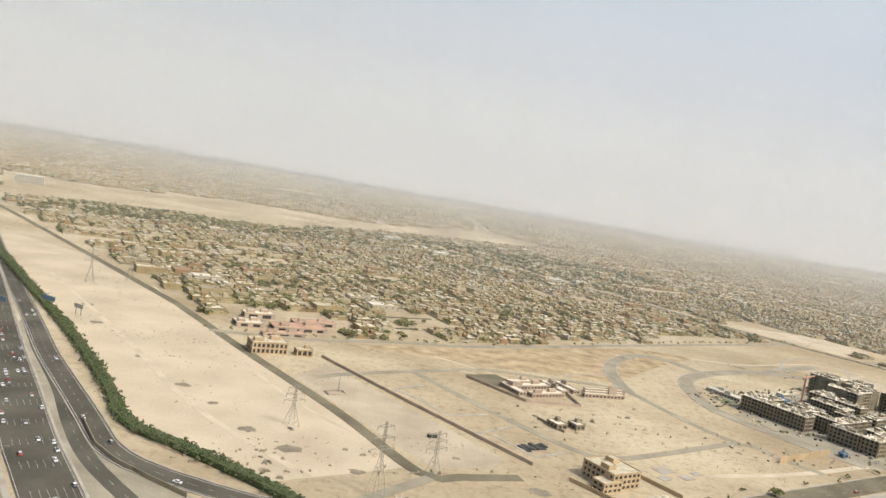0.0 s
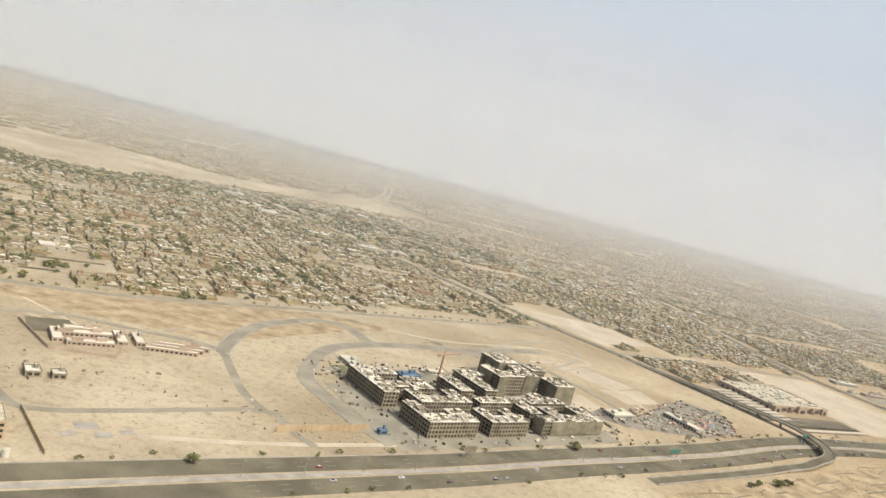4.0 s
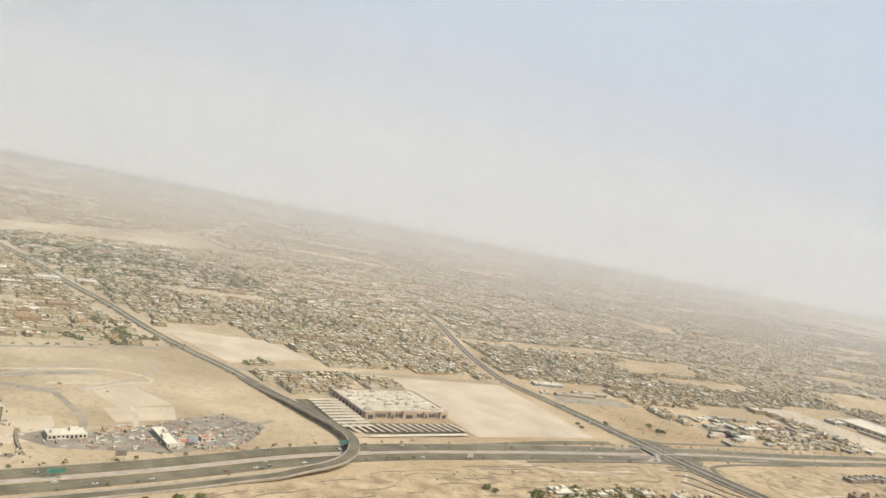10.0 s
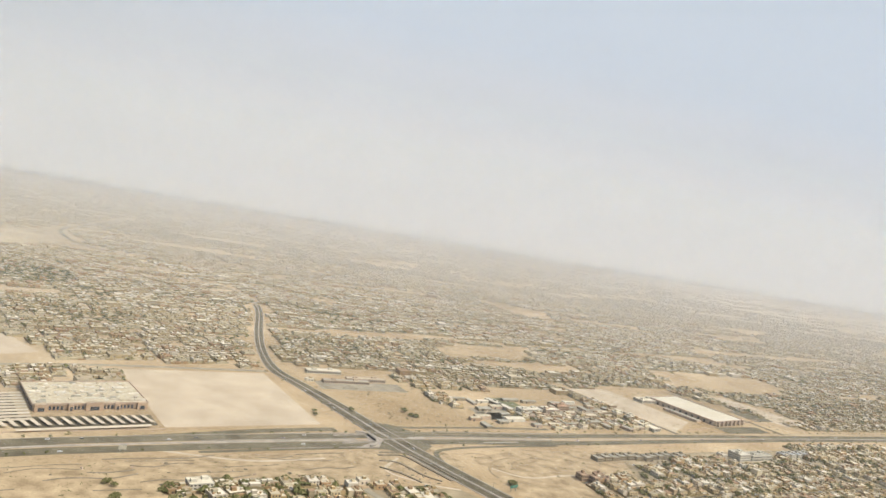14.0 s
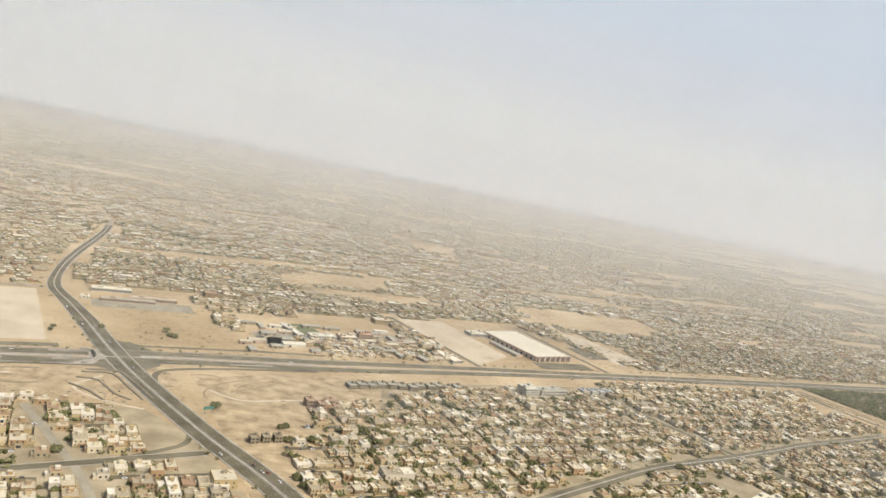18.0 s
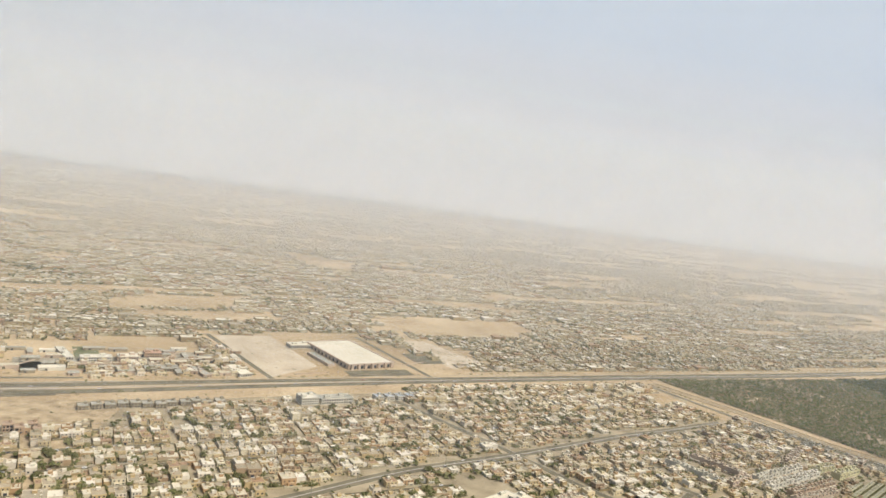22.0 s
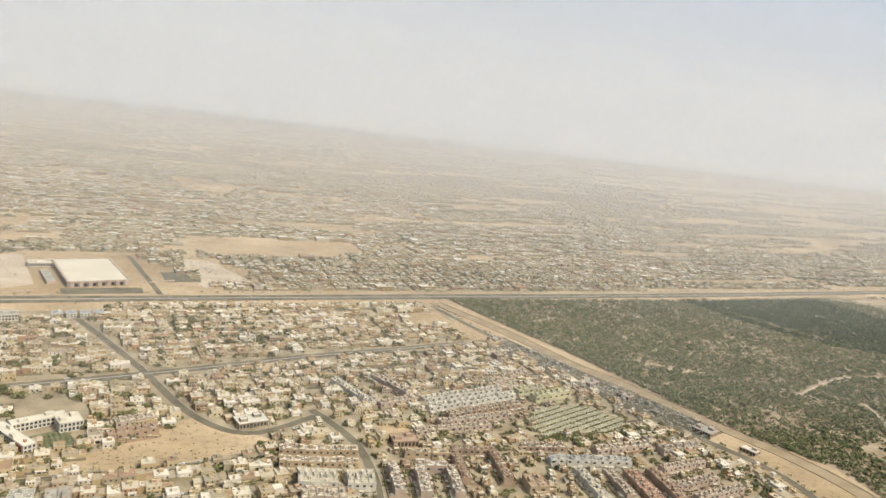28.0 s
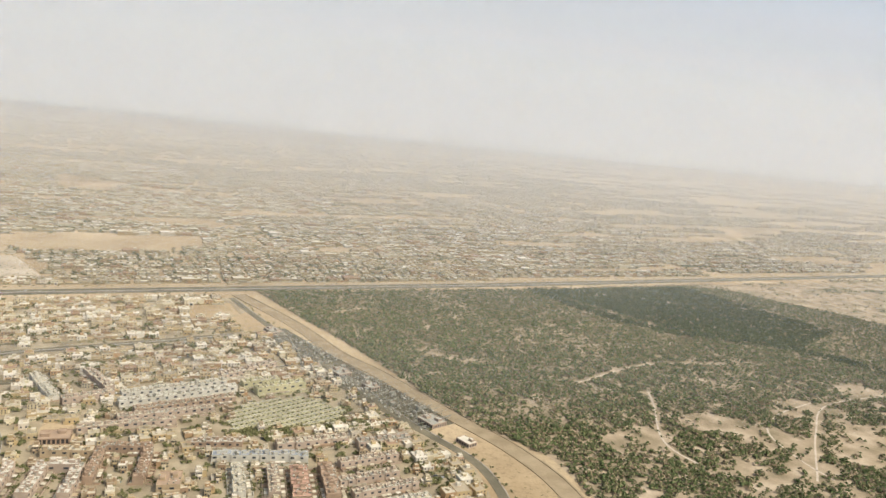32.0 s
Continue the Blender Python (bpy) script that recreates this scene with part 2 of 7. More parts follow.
GLASS = material("dark window", [(0.045, 0.05, 0.055), (0.07, 0.075, 0.08)], 0.5, 2.0, 0.25, 0.0, 0.1)
LEAF = material("leaves", [(0.112, 0.114, 0.046), (0.145, 0.14, 0.060), (0.19, 0.175, 0.082), (0.098, 0.10, 0.040)], 0.4, 2.5, 0.8, 0.5, 0.3, per="island", height=0.3)
GHAF = material("ghaf leaves", [(0.090, 0.112, 0.044), (0.112, 0.130, 0.053), (0.165, 0.162, 0.076), (0.080, 0.102, 0.040), (0.215, 0.186, 0.104), (0.235, 0.178, 0.108), (0.125, 0.137, 0.058)], 0.3, 2.0, 0.85, 0.5, 0.3, per="island", height=0.3)
BARK = material("bark", [(0.14, 0.10, 0.065), (0.2, 0.15, 0.1)], 2.0, 9.0, 0.95, 0.4, 0.2)


# ---- building blocks ----
def mesh(name, verts, faces, mats, slots=None, parent=None, label="", category="", group="", kind=""):
    me = bpy.data.meshes.new(name)
    me.from_pydata((np.asarray(verts, float) * S).tolist(), [], faces)
    for m in mats if isinstance(mats, (list, tuple)) else [mats]:
        me.materials.append(m)
    if slots is not None:
        me.polygons.foreach_set("material_index", np.asarray(slots, np.int32))
    me.update()
    ob = new(name, me)
    ob.parent = parent
    return tagged(ob, label, category, group, kind)


class Batch:
    """Gathers boxes and other pieces for one mesh."""

    def __init__(self):
        self.v, self.f, self.s = [], [], []

    def add(self, verts, faces, slots=None):
        k = len(self.v)
        self.v += verts
        self.f += [tuple(k + i for i in f) for f in faces]
        self.s += slots or [0] * len(faces)

    def box(self, x, y, z0, sx, sy, h, a=0.0, wall=0, top=0, bottom=False, shrink=1.0):
        c, s = math.cos(a), math.sin(a)
        vs = []
        for z, q in ((z0, 1.0), (z0 + h, shrink)):
            for ux, uy in ((-1, -1), (1, -1), (1, 1), (-1, 1)):
                px, py = ux * sx / 2 * q, uy * sy / 2 * q
                vs.append((x + c * px - s * py, y + s * px + c * py, z))
        fs = [(0, 1, 5, 4), (1, 2, 6, 5), (2, 3, 7, 6), (3, 0, 4, 7), (4, 5, 6, 7)]
        if bottom:
            fs.append((3, 2, 1, 0))
        self.add(vs, fs, [wall] * 4 + [top] + ([wall] if bottom else []))

    def tray(self, x, y, z0, sx, sy, h, lip=0.7, t=0.35, a=0.0, wall=0, top=1):
        """A flat-roofed block with a parapet round its roof."""
        c, s = math.cos(a), math.sin(a)
        vs = []
        for z, q in ((z0, 0), (z0 + h, 0), (z0 + h, t), (z0 + h - lip, t)):
            for ux, uy in ((-1, -1), (1, -1), (1, 1), (-1, 1)):
                px, py = ux * (sx / 2 - q), uy * (sy / 2 - q)
                vs.append((x + c * px - s * py, y + s * px + c * py, z))
        fs = []
        for r in range(3):
            for i in range(4):
                j = (i + 1) % 4
                fs.append((4 * r + i, 4 * r + j, 4 * r + 4 + j, 4 * r + 4 + i))
        fs.append((12, 13, 14, 15))
        self.add(vs, fs, [wall] * 12 + [top])

    def put(self, name, mats, **tags):
        return mesh(name, self.v, self.f, mats, self.s, **tags)


def at(x, y, z=0.0, turn=0.0):
    return pose(x * S, y * S, z * S, 0, 0, turn)


def empty(name, m=None, **tags):
    ob = new(name)
    if m is not None:
        ob.matrix_basis = m
    return tagged(ob, **tags)


def part(name, batch, mat, parent, label=""):
    return mesh(name, batch.v, batch.f, mat, batch.s if isinstance(mat, (list, tuple)) else None, parent=parent, label=label)


def smooth_line(pts, step=12.0):
    """A Catmull-Rom curve through the points, as an evenly stepped polyline."""
    p = [np.array(q, float) for q in pts]
    p = [2 * p[0] - p[1]] + p + [2 * p[-1] - p[-2]]
    out = []
    for i in range(1, len(p) - 2):
        n = max(1, int(np.linalg.norm(p[i + 1] - p[i]) / step))
        for k in range(n):
            t = k / n
            out.append(0.5 * (2 * p[i] + (p[i + 1] - p[i - 1]) * t + (2 * p[i - 1] - 5 * p[i] + 4 * p[i + 1] - p[i + 2]) * t * t + (3 * p[i] - p[i - 1] - 3 * p[i + 1] + p[i + 2]) * t**3))
    return np.array(out + [p[-2]])


def offset_line(line, d):
    t = np.gradient(line[:, :2], axis=0)
    t /= np.linalg.norm(t, axis=1)[:, None] + 1e-9
    out = line.copy()
    out[:, 0] -= t[:, 1] * d
    out[:, 1] += t[:, 0] * d
    return out


def ribbon(batch, line, width, z, thick=0.3, slot=0):
    """A strip with sides, its top at z (or at the line's own third coordinate plus z)."""
    a, b = offset_line(line, width / 2), offset_line(line, -width / 2)
    zz = line[:, 2] + z if line.shape[1] > 2 else np.full(len(line), z)
    vs, fs = [], []
    for i in range(len(line)):
        vs += [(a[i, 0], a[i, 1], zz[i] - thick), (a[i, 0], a[i, 1], zz[i]), (b[i, 0], b[i, 1], zz[i]), (b[i, 0], b[i, 1], zz[i] - thick)]
        if i:
            k = 4 * i
            fs += [(k - 4, k, k + 1, k - 3), (k - 3, k + 1, k + 2, k - 2), (k - 2, k + 2, k + 3, k - 1), (k - 1, k + 3, k, k - 4)]
    batch.add(vs, fs, [slot] * len(fs))


def strip(name, line, width, z, mat, label, category="road", thick=0.4):
    b = Batch()
    ribbon(b, line, width, z, thick)
    return b.put(name, mat, label=label, category=category, kind="structure")


def inside(x, y, poly):
    x, y = np.asarray(x, float), np.asarray(y, float)
    hit = np.zeros(x.shape, bool)
    for (x0, y0), (x1, y1) in zip(poly, poly[1:] + poly[:1]):
        cross = (y0 > y) != (y1 > y)
        hit ^= cross & (x < (x1 - x0) * (y - y0) / (y1 - y0 + 1e-12) + x0)
    return hit


def near_line(x, y, line, d):
    hit = np.zeros(np.shape(x), bool)
    for p, q in zip(line[:-1, :2], line[1:, :2]):
        v = q - p
        t = np.clip(((x - p[0]) * v[0] + (y - p[1]) * v[1]) / (v @ v + 1e-9), 0, 1)
        hit |= (x - p[0] - t * v[0]) ** 2 + (y - p[1] - t * v[1]) ** 2 < d * d
    return hit


rng = np.random.default_rng(7)

# ---- ground and haze sheets ----
b = Batch()
n = 60
xs = np.linspace(-20000, 24000, n + 1)
ys = np.linspace(-12000, 24000, n + 1)
b.v = [(x, y, 0.0) for y in ys for x in xs]
b.f = [(j * (n + 1) + i, j * (n + 1) + i + 1, (j + 1) * (n + 1) + i + 1, (j + 1) * (n + 1) + i) for j in range(n) for i in range(n)]
b.s = [0] * len(b.f)
b.put("ground", SAND, label="pale tawny desert sand with tracks and dark patches", category="ground", kind="structure")

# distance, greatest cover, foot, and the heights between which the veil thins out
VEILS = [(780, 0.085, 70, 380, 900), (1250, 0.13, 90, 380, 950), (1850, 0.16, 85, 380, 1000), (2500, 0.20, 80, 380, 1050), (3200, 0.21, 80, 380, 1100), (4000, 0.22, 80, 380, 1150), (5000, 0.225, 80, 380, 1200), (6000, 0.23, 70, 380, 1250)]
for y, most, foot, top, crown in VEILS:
    mesh("dust_veil", [(-20000, y, 0.3), (24000, y, 0.3), (24000, y, crown), (-20000, y, crown)], [(0, 1, 2, 3)], haze_material("painted haze", most, foot, top, crown),
         label="thin sheet painted as dust haze over the town", category="backdrop", kind="structure")
# stands in for the sky: haze, blue and brightness are in its colour and glow
mesh("haze_backdrop", [(-20000, 7000, 0.3), (24000, 7000, 0.3), (24000, 7000, 9000), (-20000, 7000, 9000)], [(0, 1, 2, 3)], haze_material("painted haze and sky", 1.25, 62, 300, 20000, 0.16),
     label="glowing backdrop sheet painted as dust haze and blue sky", category="backdrop", kind="structure")

# ---- plan: roads ----
K_LINE = smooth_line([(155, 373), (293, 449), (455, 538), (573, 609), (749, 705), (907, 798), (1129, 886), (1334, 957), (1457, 1001), (1633, 1048), (1910, 1136), (2271, 1244), (2674, 1361), (3217, 1518), (4100, 1797), (5380, 2199)], 20)
K_LINE = offset_line(K_LINE, np.interp(K_LINE[:, 0], [620, 1000], [-17.0, 0.0]))
B_LINE = smooth_line([(1672, 496), (1587, 659), (1504, 777), (1426, 898), (1374, 990), (1318, 1103), (1274, 1187), (1228, 1276), (1206, 1400), (1196, 1550), (1188, 1830), (1156, 2008), (1101, 2107), (1013, 2190), (890, 2330), (723, 2540)], 15)
FAR_ROAD = smooth_line([(723, 2540), (649, 2570), (556, 2693), (470, 2906), (451, 3080), (480, 3372), (506, 3958)], 20)
B_NEAR = B_LINE[B_LINE[:, 1] < 1905]
B_FAR = B_LINE[B_LINE[:, 1] > 1890]
B_OUT = np.interp(B_NEAR[:, 1], [1080, 1350], [8.5, 4.6])
B_WIDE = np.interp(B_NEAR[:, 1], [1080, 1350], [13.5, 7.0])
K_OUT = np.interp(K_LINE[:, 0], [1750, 2150], [14.5, 9.0])
K_WIDE = np.interp(K_LINE[:, 0], [1250, 1350, 1750, 2150], [19.0, 17.0, 17.0, 14.0])
DIAG = smooth_line([(112, 423), (74, 412), (50, 411), (-1, 497), (-85, 620), (-160, 735), (-195, 784), (-387, 1030), (-599, 1297), (-837, 1582)], 12)
DIAG2 = smooth_line([(10, 356), (29, 376), (56, 405)], 8)
TOWN_FRONT = smooth_line([(-125, 671), (-41, 689), (42, 733), (142, 776), (341, 911), (506, 1022), (642, 1113), (719, 1171)], 15)
ROAD_C = smooth_line([(930, 889), (888, 932), (824, 1016), (776, 1078), (710, 1150), (640, 1237), (540, 1381), (420, 1536), (272, 1738), (44, 2020)], 15)
MALL_ROAD = smooth_line([(777, 1078), (889, 1135), (999, 1183), (1217, 1256)], 15)
ROAD3 = smooth_line([(56, 632), (110, 552), (161, 487), (188, 480), (235, 506), (317, 555), (339, 530), (359, 510)], 8)
ROAD3B = smooth_line([(-23, 571), (6, 596), (73, 643), (127, 674), (188, 678), (243, 681), (265, 667), (277, 636), (297, 584), (317, 555)], 8)
ARC = smooth_line([(264, 670), (264, 699), (272, 754), (295, 807), (339, 858), (372, 856), (397, 814)], 8)
RING = smooth_line([(617, 875), (509, 870), (421, 823), (360, 763), (341, 693), (342, 647), (364, 609), (392, 569), (417, 543)], 8)
STUB = smooth_line([(509, 870), (548, 906), (635, 969)], 10)
RINGROAD2 = smooth_line([(617, 875), (668, 802), (684, 748), (738, 765), (806, 828), (850, 880)], 10)
M_ROAD = smooth_line([(1737, 623), (1872, 712), (1937, 753), (2059, 826), (2201, 887), (2312, 939), (2410, 987), (2511, 1028), (2654, 1088)], 15)
M_CROSS = smooth_line([(2078, 1110), (2147, 1012), (2218, 904), (2274, 809), (2315, 762), (2347, 748), (2375, 758), (2420, 797)], 10)
M_SOUTH = smooth_line([(2415, 813), (2434, 786), (2461, 733), (2472, 679), (2475, 627), (2472, 532)], 10)
V_ROAD = smooth_line([(1259, 623), (1352, 659), (1433, 695), (1512, 730)], 12)
V_INNER = smooth_line([(1328, 799), (1371, 732), (1419, 653), (1459, 556)], 12)
EDGE_ROAD = smooth_line([(2633, 1288), (2695, 1151), (2789, 968), (2868, 801), (2922, 712), (2937, 653), (2937, 579)], 12)
TRACK = smooth_line([(2643, 1312), (2740, 1153), (2802, 1021), (2851, 951), (2926, 819), (2973, 740), (3002, 665), (3009, 590), (2996, 497)], 12)
HALL_ROAD1 = smooth_line([(1792, 1413), (1909, 1159)], 12)
HALL_ROAD2 = smooth_line([(2076, 1489), (2179, 1237)], 12)
HW_EDGE = smooth_line([(-40, 217), (-105, 333), (-138, 386), (-182, 465), (-238, 565), (-331, 737), (-525, 1091), (-933, 1832)], 25)
RAMP = smooth_line([(-72, 315), (-87, 336), (-97, 347), (-109, 361), (-125, 383), (-147, 422), (-169, 465), (-196, 511), (-228, 566), (-322, 744)], 10)
SLIP = smooth_line([(5, 338), (-41, 350), (-61, 357), (-79, 364), (-96, 373), (-115, 390), (-135, 422), (-158, 459), (-179, 492), (-208, 539), (-252, 617), (-354, 795), (-563, 1170)], 10)

# ---- roads ----
MOTORWAY = material("worn dark asphalt", [(0.078, 0.073, 0.055), (0.108, 0.100, 0.076)], 0.03, 1.2, 0.85, 0.2, 0.25)
CHANNEL = material("graded tan soil", [(0.27, 0.21, 0.125), (0.33, 0.26, 0.16)], 0.05, 0.6, 0.95, 0.3, 0.15)
for k, (nm, line, width, z, mat, text) in enumerate((
    ("carriageway", offset_line(HW_EDGE, 13), 26, 0.10, MOTORWAY, "dark grey multi-lane motorway carriageway"),
    ("carriageway", offset_line(HW_EDGE, 46), 26, 0.10, MOTORWAY, "dark grey multi-lane motorway carriageway"),
    ("ramp_road", RAMP, 9, 0.12, MOTORWAY, "grey motorway ramp with worn asphalt"),
    ("slip_road", SLIP, 13, 0.15, MOTORWAY, "dark grey curving slip road beside a hedge"),
    ("road", offset_line(K_LINE, K_OUT), K_WIDE, 0.14, OLD_ASPHALT, "dusty grey main road carriageway"),
    ("road", offset_line(K_LINE, -K_OUT), K_WIDE, 0.14, OLD_ASPHALT, "dusty grey main road carriageway"),
    ("slip_lane", smooth_line([(960, 822), (1040, 870), (1120, 908), (1220, 957), (1310, 992)], 12), 13, 0.12, OLD_ASPHALT, "dusty slip lane leading to the junction"),
    ("road", offset_line(B_NEAR, B_OUT), B_WIDE, 0.22, ASPHALT, "dark grey dual carriageway crossing the main road"),
    ("road", offset_line(B_NEAR, -B_OUT), B_WIDE, 0.22, ASPHALT, "dark grey dual carriageway crossing the main road"),
    ("road", B_FAR, 9, 0.2, SANDY, "narrow sandy road beyond the town"),
    ("slip_lane", smooth_line([(1458, 862), (1440, 900), (1435, 935), (1455, 957), (1520, 985), (1635, 1022)], 8), 7, 0.13, OLD_ASPHALT, "curved grey slip lane of the junction"),
    ("slip_lane", smooth_line([(1362, 1040), (1400, 1030), (1461, 1048), (1560, 1078), (1650, 1100)], 8), 7, 0.13, OLD_ASPHALT, "curved grey slip lane of the junction"),
    ("slip_lane", smooth_line([(1424, 925), (1398, 938), (1350, 932), (1260, 903), (1150, 862)], 8), 7, 0.13, OLD_ASPHALT, "curved grey slip lane of the junction"),
    ("side_lane", smooth_line([(1433, 695), (1474, 728), (1492, 750), (1491, 782)], 6), 6.5, 0.13, OLD_ASPHALT, "grey lane curving into the dual carriageway"),
    ("road", FAR_ROAD, 13, 0.2, OLD_ASPHALT, "curved grey road beyond the town"),
    ("road", DIAG, 9, 0.12, OLD_ASPHALT, "straight grey desert road with sandy edges"),
    ("road", DIAG2, 8, 0.16, SANDY, "grey desert road end drifted over with sand"),
    ("road", TOWN_FRONT, 9, 0.13, SANDY, "sandy grey road along the edge of town"),
    ("road", ROAD_C, 18, 0.18, OLD_ASPHALT, "grey divided road through the town"),
    ("road", MALL_ROAD, 10, 0.13, SANDY, "sandy grey road behind the mall"),
    ("road", ROAD3, 7, 0.11, SANDY, "unfinished grey plot road drifted with sand"),
    ("road", ROAD3B, 7.5, 0.13, SANDY, "unfinished grey plot road drifted with sand"),
    ("road", ARC, 12, 0.16, SANDY, "curved unfinished road with pale kerbs"),
    ("road", RING, 14, 0.17, SANDY, "curved ring road round the building site"),
    ("road", STUB, 13, 0.12, SANDY, "short unfinished road stub"),
    ("road", RINGROAD2, 8, 0.15, SANDY, "sandy site road round an empty plot"),
    ("road", M_ROAD, 15, 0.18, OLD_ASPHALT, "grey neighbourhood avenue between villas"),
    ("road", M_CROSS, 9.5, 0.15, OLD_ASPHALT, "grey curving neighbourhood road"),
    ("road", M_SOUTH, 10.5, 0.17, OLD_ASPHALT, "grey curving neighbourhood road"),
    ("road", V_ROAD, 9, 0.15, OLD_ASPHALT, "grey neighbourhood road with pale kerbs"),
    ("road", V_INNER, 8, 0.13, SANDY, "grey lane between villas"),
    ("road", EDGE_ROAD, 10, 0.15, OLD_ASPHALT, "grey road beside the substation"),
    ("sand_track", TRACK, 22, 0.08, CHANNEL, "broad graded sand track along the forest"),
    ("road", HALL_ROAD1, 9, 0.13, OLD_ASPHALT, "grey side road by an empty plot"),
    ("road", HALL_ROAD2, 9, 0.13, OLD_ASPHALT, "grey side road by the hall"),
)):
    strip(nm, line, width, z + 0.002 * k, mat or SAND, text)

VERGE = [(-95, 318), (-106, 333), (-141, 391), (-197, 491), (-255, 595), (-262, 622), (-188, 497), (-142, 423), (-124, 391), (-107, 374), (-86, 359), (-60, 345), (-40, 335)]
mesh("road_verge", [(x, y, 0.05) for x, y in VERGE], [tuple(range(len(VERGE)))], SANDY, label="greyish packed verge between motorway and ramps", category="ground", kind="structure")
# kerbs and medians
b = Batch()
for line, d, w, z in (
    (HW_EDGE, 29.5, 3, 0.5), (HW_EDGE, -1.2, 1.4, 0.35), (SLIP, 7.4, 0.8, 0.5), (SLIP, -7.4, 0.8, 0.7),
    (K_LINE[:63], 0, 5, 0.25), (K_LINE[62:], 0, 3, 0.25), (K_LINE, 25, 1, 0.25),
    (B_NEAR, 0, 0.2 * B_WIDE, 0.4), (B_NEAR, B_OUT + 0.56 * B_WIDE, 1.4, 0.4), (B_NEAR, -B_OUT - 0.56 * B_WIDE, 1.4, 0.4), (ARC, 6.8, 1.3, 0.3), (ARC, -6.8, 1.3, 0.3),
    (RING, 7.8, 1.3, 0.32), (RING, -7.8, 1.3, 0.32), (STUB, 7.2, 1.4, 0.3), (STUB, -7.2, 1.4, 0.3), (M_ROAD, 0, 1.8, 0.4), (V_ROAD, 5.6, 1, 0.3), (V_ROAD, -5.6, 1, 0.3),
    (M_CROSS, 4.8, 0.6, 0.25), (M_SOUTH, 5.2, 0.6, 0.25), (M_SOUTH, -5.2, 0.6, 0.25), (ROAD_C, 0, 2.2, 0.4), (EDGE_ROAD, 6, 1, 0.3),
):
    ribbon(b, offset_line(line, d), w, z, z)
b.put("kerb", KERB, label="pale concrete kerbs and medians", category="kerb", kind="structure")

# lane marks
b = Batch()
for line, offs in ((HW_EDGE, (3.2, 6.6, 10, 13.4, 16.8, 20.2)), (K_LINE[8:], (11, 17, -11, -17)), (B_NEAR[B_NEAR[:, 1] < 1100], (6.5, 10.5, -6.5, -10.5)), (SLIP, (0,)), (RAMP, (0,))):
    for d in offs:
        ln = offset_line(line, d)
        for i in range(0, len(ln) - 1):
            m0, m1 = ln[i], ln[i] + 0.3 * (ln[i + 1] - ln[i])
            ribbon(b, np.array([m0, m1]), 0.11, 0.32, 0.03)
for line, d in ((HW_EDGE, 0.6), (HW_EDGE, 25), (SLIP, 5.8), (SLIP, -5.8), (B_NEAR[B_NEAR[:, 1] < 1100], 2.6), (B_NEAR[B_NEAR[:, 1] < 1100], -2.6), (B_NEAR[B_NEAR[:, 1] < 1100], 14.5), (B_NEAR[B_NEAR[:, 1] < 1100], -14.5)):
    ribbon(b, offset_line(line, d), 0.25, 0.34, 0.03)
for i in range(14):  # hatched gore
    t = (K_LINE[13] - K_LINE[7]) / np.linalg.norm(K_LINE[13] - K_LINE[7])
    q = np.array([-t[1], t[0]])
    c = K_LINE[22] + t * i * 4 + q * 5
    ribbon(b, np.array([c - q * 1.6, c + q * 1.6]), 1.0, 0.36, 0.03)
b.put("road_marking", PAINT, label="worn white lane marks and hatching", category="road marking", kind="structure")

